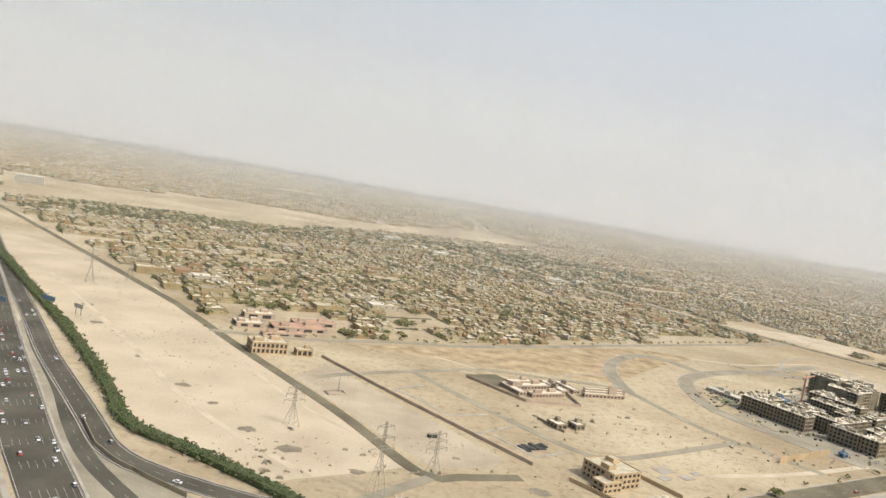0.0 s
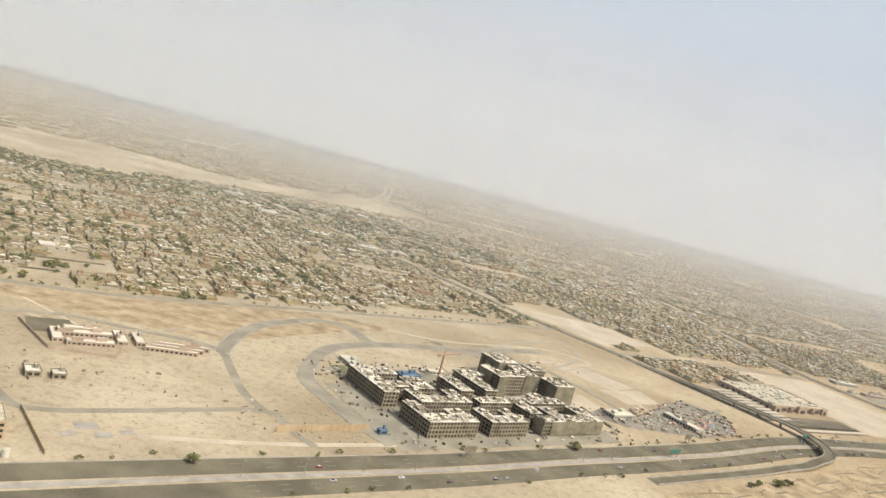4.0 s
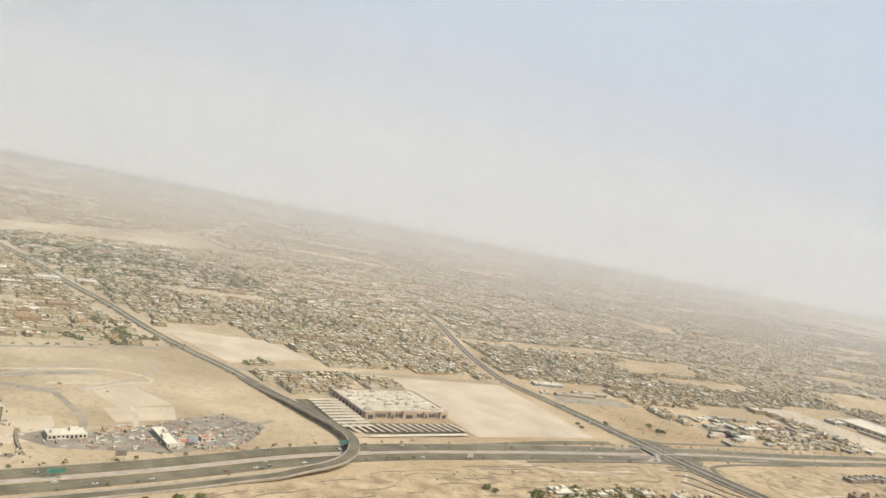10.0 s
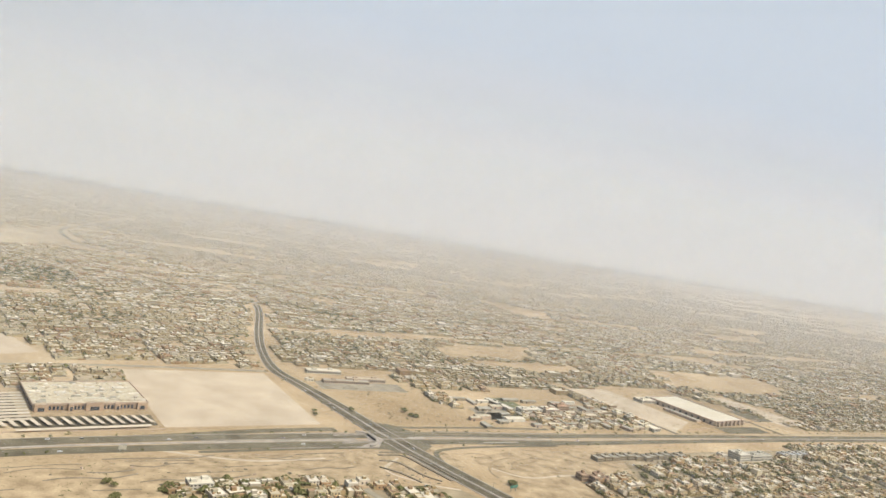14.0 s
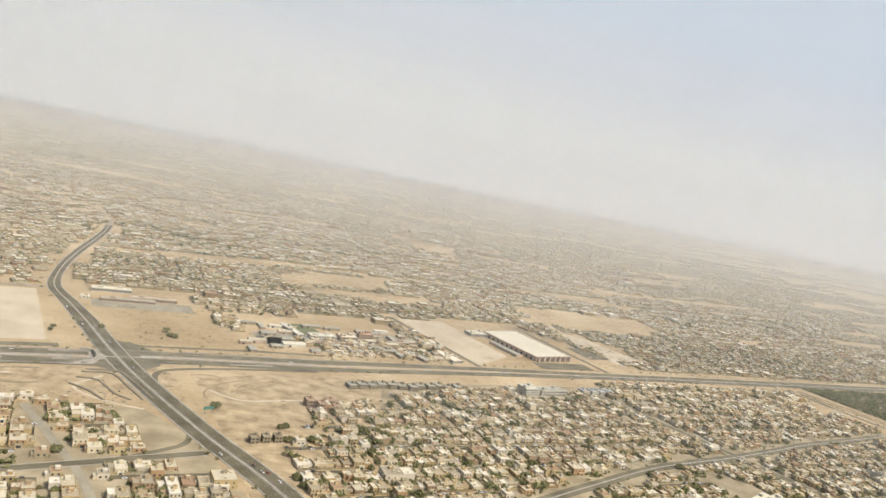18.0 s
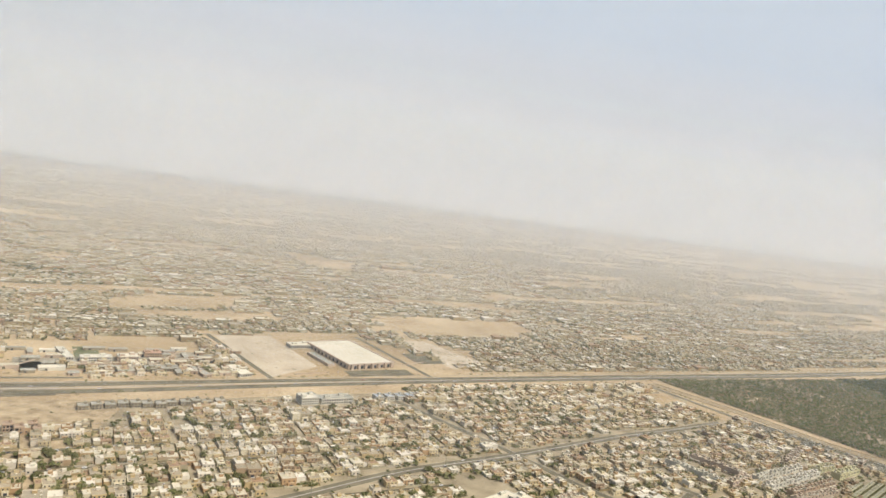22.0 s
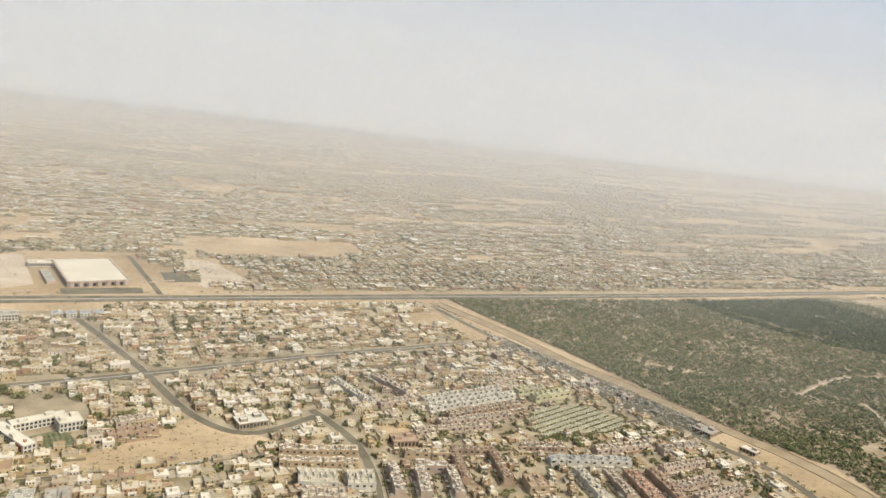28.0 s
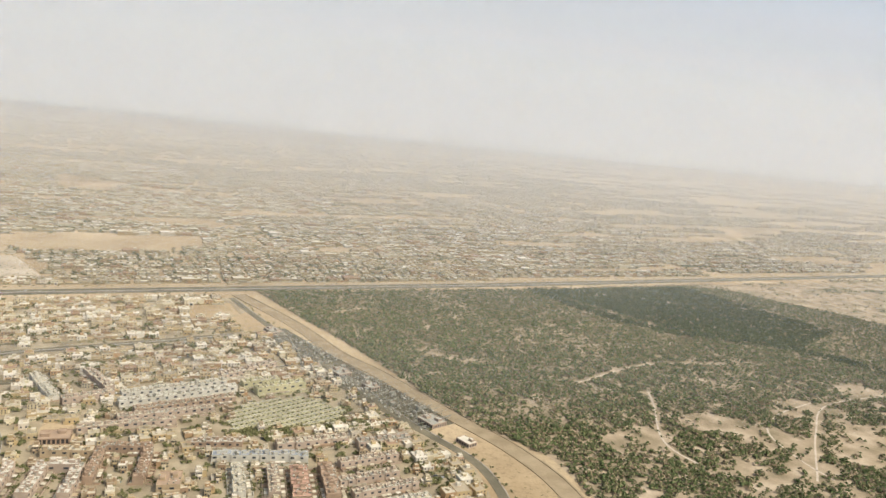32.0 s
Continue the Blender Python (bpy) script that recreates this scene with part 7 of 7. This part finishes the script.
# ramp abutment walls of the junction and its underpass mouth
ob = empty("underpass", label="concrete underpass mouth beneath the crossing road", category="underpass")
jx, jy, ja = 1350, 966, 21
for s in (-1, 1):
    b = Batch(); b.box(jx - 0.36 * s * 14 - 18, jy + 0.93 * s * 14 - 7, 0, 46, 1.0, 2.6, radians(ja)); part("wing_wall", b, KERB, ob)
# no opening here: a near-black slab imitates the shade under the crossing
b = Batch(); b.box(jx + 6, jy + 2, 0.3, 1.2, 27, 2.4, radians(ja)); part("mouth", b, SHADE_DARK, ob, "dark slab painted as shade in the underpass")
b = Batch()
arc = [(jx - 8 + 24 * math.cos(radians(ja) + t) * 0.8, jy - 6 + 27 * math.sin(radians(ja) + t)) for t in np.linspace(-1.5, 1.5, 15)]
ribbon(b, np.array(arc), 3.0, 2.7, 2.7); part("curved_wall", b, KERB, ob)

b = Batch(); b.add([(1340, 990, 0.3), (1372, 972, 0.3), (1362, 938, 0.3), (1330, 925, 0.3), (1352, 950, 0.3), (1350, 972, 0.3)], [(0, 1, 2, 3, 4, 5)]); part("apron", b, KERB, ob, "pale concrete apron")
b = Batch()
for x, y, w, d in ((1545, 1010, 60, 3), (1420, 990, 26, 10)):
    b.box(x, y, 0, w, d, 0.4, radians(18))
b.put("traffic_island", KERB, label="pale concrete traffic islands at the junction", category="kerb", kind="structure")

for lo, hi, d in ((1130, 1338, 4.0), (1130, 1338, -4.0), (1210, 1345, 25.5), (1210, 1345, -25.5), (1425, 1640, 4.5), (1425, 1640, -4.5), (1430, 1700, 25.5)):
    ln = offset_line(K_LINE, d)
    ln = ln[(ln[:, 0] > lo) & (ln[:, 0] < hi)]
    wall_run([tuple(p) for p in ln], 0.9, KERB, "pale concrete barrier along the sunken lanes", "lane_barrier", 0.7)
b = Batch()
for poly in ([(1345, 1012), (1385, 1040), (1420, 1015), (1436, 962), (1418, 935), (1392, 922), (1352, 940), (1368, 972)],):
    b.add([(x, y, 0.205) for x, y in poly], [tuple(range(len(poly)))])
b.put("junction_paving", OLD_ASPHALT, label="grey paved middle of the junction", category="paving", kind="structure")

# ---- substation strip beside the forest ----
b = Batch()
ribbon(b, np.array([(2700, 1115), (2765, 1000), (2835, 893), (2905, 785)], float), 60, 0.10, 0.3)
b.put("substation_yard", ASPHALT, label="dark gravel yard of the substation", category="paving", kind="structure")
b = Batch()
ya, yb = np.array([2702, 1112.0]), np.array([2903, 790.0])
yt = (yb - ya) / np.linalg.norm(yb - ya)
yn = np.array([-yt[1], yt[0]])
ang = math.atan2(yt[1], yt[0])
for i in range(1100):
    f, g = rng.random(), (rng.random() - 0.5) * 50
    if 0.42 < f < 0.5:
        continue
    p = ya + (yb - ya) * f + yn * g
    k = rng.random()
    if k < 0.45:
        b.box(p[0], p[1], 0, 0.45, 0.45, 2 + 3 * rng.random(), ang, 0, 0)
    elif k < 0.75:
        b.box(p[0], p[1], 0, 1.2 + 2 * rng.random(), 1 + 1.2 * rng.random(), 1 + 1.4 * rng.random(), ang, int(rng.integers(4)), int(rng.integers(4)))
    else:
        b.box(p[0], p[1], 3 + 2 * rng.random(), 0.4, 5 + 8 * rng.random(), 0.4, ang, 0, 0, True)
b.put("switchgear", [STEEL, TIN, WHITE, WHITE], label="dense grey switchgear, busbars and posts", category="switchgear", kind="stuff")


def transformer():
    ob = empty("transformer", label="grey substation transformer with cooling fins", category="transformer", group="substation transformers")
    b = Batch(); b.box(0, 0, 0.4, 6, 3.4, 3.6); part("tank", b, TIN, ob)
    for s in (-1, 1):
        b = Batch(); b.box(0, s * 2.25, 0.6, 5.2, 1.0, 2.8, bottom=True); part("radiator", b, STEEL, ob)
    for k in range(3):
        b = Batch(); b.box(-1.8 + 1.8 * k, 0, 4.0, 0.4, 0.4, 2.0, shrink=0.4); part("bushing", b, PINKISH, ob, "brown ceramic bushing")
    b = Batch(); b.box(0, 0, 0, 7, 5, 0.4); part("plinth", b, CONCRETE, ob)
    return ob


tr = transformer()
for k in range(14):
    p = ya + (yb - ya) * (0.05 + 0.9 * k / 13) + yn * (-9 if k % 2 else 11)
    m = at(p[0], p[1], 0.1, math.degrees(ang) + 90)
    if k == 0:
        tr.matrix_basis = m
    else:
        copy_thing(tr, m)
for x, y, w, d, h, r, text in ((2897, 795, 26, 22, 6, TIN, "grey control building of the substation"), (2708, 1108, 26, 16, 5, TIN, "low grey-roofed building of the substation"), (2800, 945, 24, 20, 5, TIN, "grey flat-roofed substation switch hall"),
                               (2836, 898, 20, 14, 5, TIN, "grey-roofed store of the substation"), (2927, 745, 20, 13, 5, MEMBRANE, "small white-roofed depot shed on sand")):
    compound_house(x, y, w, d, h, math.degrees(ang), STONE, r, text, "substation_building", 1)
# banks of the graded channel
b = Batch()
for d in (11.5, -11.5):
    ribbon(b, offset_line(TRACK, d), 2.2, 0.7, 0.8)
b.put("channel_bank", CHANNEL, label="pale sand banks along the graded track", category="embankment", kind="structure")


b = Batch()
for x, y, w, d in ((2810, 920, 26, 24), (2764, 1018, 20, 22), (2850, 868, 20, 18)):
    b.box(x, y, 0.08, w, d, 0.12, ang)
b.put("gravel_pad", ASPHALT, label="dark gravel pads inside the substation", category="paving", kind="structure")


# ---- low sheds and yards north of the main road ----
def shed(x, y, w, d, h, turn, wall, roof, label):
    ob = empty("shed", at(x, y, 0, turn), label=label, category="shed", group="roadside sheds")
    b = Batch(); b.box(0, 0, 0, w, d, h); part("walls", b, wall, ob)
    b = Batch()
    b.add([(-w / 2 - 0.4, -d / 2 - 0.4, h), (w / 2 + 0.4, -d / 2 - 0.4, h), (w / 2 + 0.4, d / 2 + 0.4, h), (-w / 2 - 0.4, d / 2 + 0.4, h), (-w / 2 - 0.4, 0, h + d * 0.08), (w / 2 + 0.4, 0, h + d * 0.08)],
          [(0, 1, 5, 4), (2, 3, 4, 5), (0, 4, 3), (1, 2, 5), (3, 2, 1, 0)])
    part("roof", b, roof, ob)
    b = Batch(); b.box(-w * 0.2, -d / 2, 0, 3, 0.2, 3); part("door", b, SHADE_DARK, ob)


SHEDS = ((WHITE, MEMBRANE, "low white shed with cream roof"), (STONE, TIN, "low tan shed with grey roof"), (STONE, ROOF, "low tan shed with pale roof"), (CONCRETE, TIN, "low grey concrete shed with sheet roof"), (PINKISH, ROOF, "low brown shed with pale roof"))
taken = []
for k in range(400):
    u, v = rng.random(2)
    x, y = 1530 + 320 * u, 1075 + 0.27 * 320 * u + 150 * v
    if len(taken) >= 46 or any((x - p) ** 2 + (y - q) ** 2 < 22 ** 2 for p, q in taken) or near_line(np.array([x]), np.array([y]), K_LINE, 38)[0] or inside([x], [y], [(1590, 1180), (1700, 1150), (1690, 1240), (1600, 1250)])[0]:
        continue
    taken.append((x, y))
    wl_, rf_, text = SHEDS[int(rng.integers(5))]
    shed(x, y, 12 + 24 * rng.random(), 7 + 7 * rng.random(), 3.4 + 1.6 * rng.random(), 17 + 90 * int(rng.random() < 0.3), wl_, rf_, text)
b = Batch()
for x, y, w, d, a in ((1690, 1190, 300, 60, 17), (1800, 1225, 70, 110, 17), (1600, 1150, 110, 36, 17), (1370, 1228, 150, 46, 15)):
    b.box(x, y, 0.02, w, d, 0.05, radians(a))
b.put("yard_paving", SANDY, label="sand-dusted grey yards between sheds", category="paving", kind="structure")
for a, q in (((1545, 1120), (1610, 1240)), ((1720, 1160), (1760, 1270)), ((1560, 1110), (1850, 1195)), ((1945, 1190), (2000, 1215)), ((1990, 1380), (2036, 1246)), ((2140, 1300), (2185, 1330))):
    wall_run([a, q], 2.2, STONE, "low tan yard boundary wall")

# ---- pylons ----
def pylon(x, y, h, turn):
    ob = empty("pylon", at(x, y, 0, turn), label="tall grey lattice electricity pylon on sand", category="pylon", group="pylons")

    def bar(batch, p, q, t=0.16):
        p, q = Vector(p), Vector(q)
        mm = (q - p).to_track_quat("Z", "Y").to_matrix()
        L = (q - p).length
        vs = [tuple(p + mm @ Vector((sx * t, sy * t, z))) for z in (0, L) for sx, sy in ((-0.5, -0.5), (0.5, -0.5), (0.5, 0.5), (-0.5, 0.5))]
        batch.add(vs, [(0, 1, 5, 4), (1, 2, 6, 5), (2, 3, 7, 6), (3, 0, 4, 7)])

    def half(z):
        return 4.0 * max(0.12, 1 - z / (h * 0.62)) if z < h * 0.55 else 0.8 * (1 - (z - h * 0.55) / h)

    corners = ((-1, -1), (1, -1), (1, 1), (-1, 1))
    zs = [h * f for f in (0, 0.14, 0.27, 0.39, 0.5, 0.6, 0.7, 0.8, 0.9, 1.0)]
    for sx, sy in corners:
        b = Batch()
        for z0, z1 in zip(zs, zs[1:]):
            bar(b, (sx * half(z0), sy * half(z0), z0), (sx * half(z1), sy * half(z1), z1))
        part("leg", b, STEEL, ob)
    b = Batch()
    for z0, z1 in zip(zs, zs[1:]):
        for i in range(4):
            p, q = corners[i], corners[(i + 1) % 4]
            bar(b, (p[0] * half(z0), p[1] * half(z0), z0), (q[0] * half(z1), q[1] * half(z1), z1), 0.06)
            bar(b, (q[0] * half(z0), q[1] * half(z0), z0), (p[0] * half(z1), p[1] * half(z1), z1), 0.06)
    part("bracing", b, STEEL, ob)
    for f, w in ((0.62, 7), (0.77, 6), (0.92, 5)):
        b = Batch()
        for s in (-1, 1):
            bar(b, (0, 0, h * f), (s * w, 0, h * f + 0.6), 0.3)
            bar(b, (0, 0, h * f + 2), (s * w, 0, h * f + 0.6), 0.2)
            bar(b, (s * w, 0, h * f + 0.6), (s * w, 0, h * f - 1.6), 0.25)
        part("cross_arm", b, STEEL, ob)


for x, y, h, a in ((25, 372, 40, 30), (57, 404, 28, 30), (-28, 458, 26, 30), (-246, 832, 40, 30), (-276, 800, 36, 30)):
    pylon(x, y, h, a)


# ---- cars ----
def car():
    ob = empty("car", label="small parked or stopped car on the road", category="car", group="cars")
    b = Batch(); b.box(0, 0, 0.35, 4.5, 1.8, 0.62, shrink=0.96, bottom=True); part("body", b, CARS, ob)
    b = Batch(); b.box(-0.2, 0, 0.965, 2.5, 1.6, 0.5, shrink=0.78); cabin = part("cabin", b, GLASS, ob, "dark glazed cabin")
    b = Batch(); b.box(-0.2, 0, 1.463, 1.85, 1.2, 0.06); part("roof", b, CARS, cabin)
    for sx in (-1.4, 1.4):
        for sy in (-0.8, 0.8):
            b = Batch()
            n = 10
            b.add([(sx + 0.33 * math.cos(6.283 * i / n), sy + s * 0.11, 0.33 + 0.33 * math.sin(6.283 * i / n)) for s in (-1, 1) for i in range(n)],
                  [tuple(range(n)), tuple(range(2 * n - 1, n - 1, -1))] + [(i, (i + 1) % n, n + (i + 1) % n, n + i) for i in range(n)])
            part("wheel", b, RUBBER, ob)
    return ob


cp = car()
count = 0
for line, offs, n, lo, hi, z in ((HW_EDGE, (2, 5, 8.4, 11.8, 15.2, 18.6, 22, 40, 44, 48), 66, 40, 700, 0.12), (SLIP, (-3, 3), 8, 60, 500, 0.15), (K_LINE, (9, 13, 18, -9, -13, -18), 30, 220, 1300, 0.16), (K_LINE, (7, -7), 12, 1400, 2400, 0.16), (B_LINE, (6, 10, -6, -10), 16, 120, 900, 0.24), (M_ROAD, (4.5, -4.5), 6, 60, 900, 0.22)):
    cum = np.r_[0, np.cumsum(np.linalg.norm(np.diff(line, axis=0), axis=1))]
    for k in range(n):
        s = lo + (hi - lo) * rng.random()
        d = offs[int(rng.integers(len(offs)))]
        ln = offset_line(line, d)
        px, py = np.interp(s, cum, ln[:, 0]), np.interp(s, cum, ln[:, 1])
        qx, qy = np.interp(s + 4, cum, ln[:, 0]), np.interp(s + 4, cum, ln[:, 1])
        m = at(px, py, z + 0.06, math.degrees(math.atan2(qy - py, qx - px)))
        if count == 0:
            cp.matrix_basis = m
        else:
            copy_thing(cp, m)
        count += 1


# ---- lamp posts, gantries and hoardings ----
def lamp():
    ob = empty("street_lamp", label="tall grey double-armed street lamp", category="street lamp", group="street lamps")
    b = Batch(); b.box(0, 0, 0, 0.32, 0.32, 12, shrink=0.55); part("post", b, STEEL, ob)
    b = Batch(); b.box(0, 0, 11.8, 0.2, 5, 0.18, bottom=True); arm = part("arm", b, STEEL, ob)
    for s in (-1, 1):
        b = Batch(); b.box(0, s * 2.5, 11.65, 0.4, 1.0, 0.16, bottom=True); part("lantern", b, TIN, arm)
    return ob


lp = lamp()
count = 0
for line, d, gap in ((K_LINE[8:90], 0, 2), (B_LINE[:60], 0, 3), (HW_EDGE[:32], 29.5, 2), (M_ROAD, 0, 4)):
    ln = offset_line(line, d)
    for i in range(0, len(ln) - 1, gap):
        m = at(ln[i, 0], ln[i, 1], 0.2, math.degrees(math.atan2(ln[i + 1, 1] - ln[i, 1], ln[i + 1, 0] - ln[i, 0])))
        if count == 0:
            lp.matrix_basis = m
        else:
            copy_thing(lp, m)
        count += 1


def sign(x, y, turn, w, h, z, mat, label, name="road_sign", legs=2):
    ob = empty(name, at(x, y, 0, turn), label=label, category="sign")
    b = Batch(); b.box(0, 0, z, w, 0.35, h, bottom=True); part("panel", b, mat, ob)
    for k in range(legs):
        b = Batch(); b.box((k - (legs - 1) / 2) * w * 0.6, 0.4, 0, 0.45, 0.45, z + h * 0.9); part("leg", b, STEEL, ob)


sign(-262, 668, -28, 15, 4, 6, BLUE, "blue motorway sign panel on steel legs")
sign(-290, 640, -28, 17, 4, 6.5, BLUE, "blue motorway sign panel on steel legs")
sign(-232, 655, -28, 10, 3.5, 6, TIN, "grey back of a motorway sign on legs")
sign(475, 548, 30, 10, 5, 5, STAIN, "brown back of a roadside hoarding", "hoarding")
sign(727, 708, 28, 10, 5, 5, STAIN, "brown back of a roadside hoarding", "hoarding")
sign(780, 765, 28, 9, 6, 5, BLUE_TIN, "blue-grey hoarding panel beside the road", "hoarding")
sign(690, 655, 28, 14, 4, 5, GREENCLOTH, "green road sign over the carriageway")
sign(930, 820, 25, 12, 4, 5.5, GREENCLOTH, "green road sign over the carriageway")
sign(1075, 838, 22, 8, 5, 4, TIN, "grey roadside sign panel", "road_sign")
sign(1505, 828, 28, 12, 3.5, 5, GREENCLOTH, "green road sign beside the dual carriageway")
b = Batch(); b.box(2584, 660, 0.02, 10, 9, 0.1, 0.2); b.put("swimming_pool", WATER, label="small bright blue swimming pool", category="pool", kind="structure")
b = Batch(); b.box(2374, 697, 0.02, 9, 10, 0.1, 0.2); b.put("swimming_pool", WATER, label="small pale blue swimming pool", category="pool", kind="structure")
crane = empty("tower_crane", at(*site(92, 112), 0, 40), label="slim red-brown tower crane on the site", category="crane")
b = Batch(); b.box(0, 0, 0, 1.6, 1.6, 30); part("mast", b, RED_TIN, crane)
b = Batch(); b.box(8, 0, 30, 34, 1.1, 1.1, bottom=True); part("jib", b, RED_TIN, crane)
b = Batch(); b.box(-7, 0, 28.6, 3, 1.8, 1.4, bottom=True); part("counterweight", b, CONCRETE, crane)
b = Batch(); b.box(0, 0, 31.1, 1.2, 1.2, 4, shrink=0.3); part("tower_head", b, RED_TIN, crane)

# ---- the airliner's wing ----
FLIGHT = (1105.5, 24.3, 299.3, -11.53, -3.63, 10.00)
wing = empty("aircraft_wing", aim(*FLIGHT), label="white airliner wing with lowered flap and fairing", category="aircraft wing")


def seat_view(sx, sy, depth):
    """A point of the wing as seen from the cabin window: sideways and upward slope, and distance out."""
    return (sx * depth, sy * depth, -depth)


def loft(rings, closed=True):
    b = Batch()
    n = len(rings[0])
    vs = [p for ring in rings for p in ring]
    fs = [(k * n + i, k * n + (i + 1) % n, (k + 1) * n + (i + 1) % n, (k + 1) * n + i) for k in range(len(rings) - 1) for i in range(n)]
    fs += [tuple(range(n - 1, -1, -1)), tuple((len(rings) - 1) * n + i for i in range(n))]
    b.add(vs, fs)
    return b


def slab(stations, near, thick):
    """A tapering panel: for each station its upper and lower edge slopes, the distance out, and how much nearer the lower edge is."""
    rings = []
    for x0, y0, x1, y1, d in stations:
        a, c = seat_view(x0, y0, d + near), seat_view(x1, y1, d)
        m = seat_view((x0 + x1) / 2, (y0 + y1) / 2 + 0.0008, d + near * 0.4)
        rings.append([a, m, c, (c[0], c[1] - thick * 0.3, c[2] - 0.05), (a[0], a[1] - thick, a[2] - 0.3)])
    return loft(rings)


part("wing_panel", slab([(0.95, 0.113, 0.95, 0.093, 7.5), (0.589, 0.1615, 0.589, 0.154, 11), (0.451, 0.1795, 0.451, 0.171, 13.5), (0.278, 0.2035, 0.278, 0.199, 18.5), (0.2, 0.2215, 0.2, 0.219, 21), (0.132, 0.2385, 0.132, 0.236, 23.5), (0.055, 0.2560, 0.055, 0.2535, 26.8), (0.004, 0.2628, 0.004, 0.2615, 29), (-0.068, 0.2735, -0.068, 0.2727, 31.5)], 1.6, 0.01), AIRCRAFT, wing)
part("flap", slab([(0.95, 0.0905, 0.95, -0.02, 5.4), (0.589, 0.1530, 0.589, 0.1035, 8.0), (0.44, 0.1745, 0.44, 0.139, 10.2), (0.33, 0.1912, 0.33, 0.168, 13.2), (0.285, 0.1978, 0.246, 0.1855, 15.0)], 0.9, 0.18), AIRCRAFT_GREY, wing, "pale grey lowered flap")
# added black slab that imitates the dark slot between wing and flap
part("gap_seal", slab([(0.95, 0.0965, 0.95, 0.0905, 6.5), (0.589, 0.1572, 0.589, 0.1530, 9.3), (0.44, 0.1780, 0.44, 0.1745, 11.6), (0.28, 0.2000, 0.28, 0.1978, 16.4)], 0.1, 0.008), WING_BLACK, wing, "black strip painted as the shaded gap above the flap")
part("aileron", slab([(0.274, 0.2025, 0.27, 0.195, 18.6), (0.207, 0.2195, 0.207, 0.2085, 20.6), (0.132, 0.2375, 0.132, 0.230, 23.2), (0.038, 0.2545, 0.038, 0.2498, 26.4)], 0.25, 0.06), AIRCRAFT_GREY, wing, "pale grey aileron")
# small dark fence at the tip, no lamp in it
part("wing_tip", slab([(-0.066, 0.2745, -0.066, 0.2715, 31.4), (-0.070, 0.2755, -0.070, 0.2705, 31.8)], 0.2, 0.08), WING_BLACK, wing, "dark wing tip fence")
part("hinge_fitting", slab([(0.272, 0.2, 0.272, 0.197, 18.6), (0.24, 0.1985, 0.24, 0.196, 18.3), (0.221, 0.1945, 0.221, 0.1915, 18.1)], 0.2, 0.1), AIRCRAFT_GREY, wing)
rings = []
for sx, sy, r, d in ((0.348, 0.1075, 0.006, 12.6), (0.352, 0.1085, 0.010, 12.6), (0.39, 0.1155, 0.0195, 12.9), (0.425, 0.1175, 0.0225, 13.1), (0.47, 0.1155, 0.0185, 13.3), (0.51, 0.1135, 0.011, 13.4), (0.54, 0.1125, 0.005, 13.5)):
    c = seat_view(sx, sy, d)
    rings.append([(c[0], c[1] + r * d * math.sin(a), c[2] + 0.75 * r * d * math.cos(a)) for a in np.linspace(0, 2 * math.pi, 17)[:-1]])
# shade on the fairing comes from its colour
fair = part("flap_track_fairing", loft(rings), FAIRING_SHADED, wing, "teardrop flap-track fairing coloured as if in shade")
for p in fair.data.polygons:
    p.use_smooth = True
for k in range(9):
    f = k / 8
    c = seat_view(0.045 + 0.16 * f, 0.2535 - 0.0445 * f, 27.2 - 6.4 * f)
    b = Batch(); b.box(c[0] - 0.1, c[1] - 0.05, c[2], 0.28, 0.02, 0.02, bottom=True); part("static_wick", b, WING_BLACK, wing)
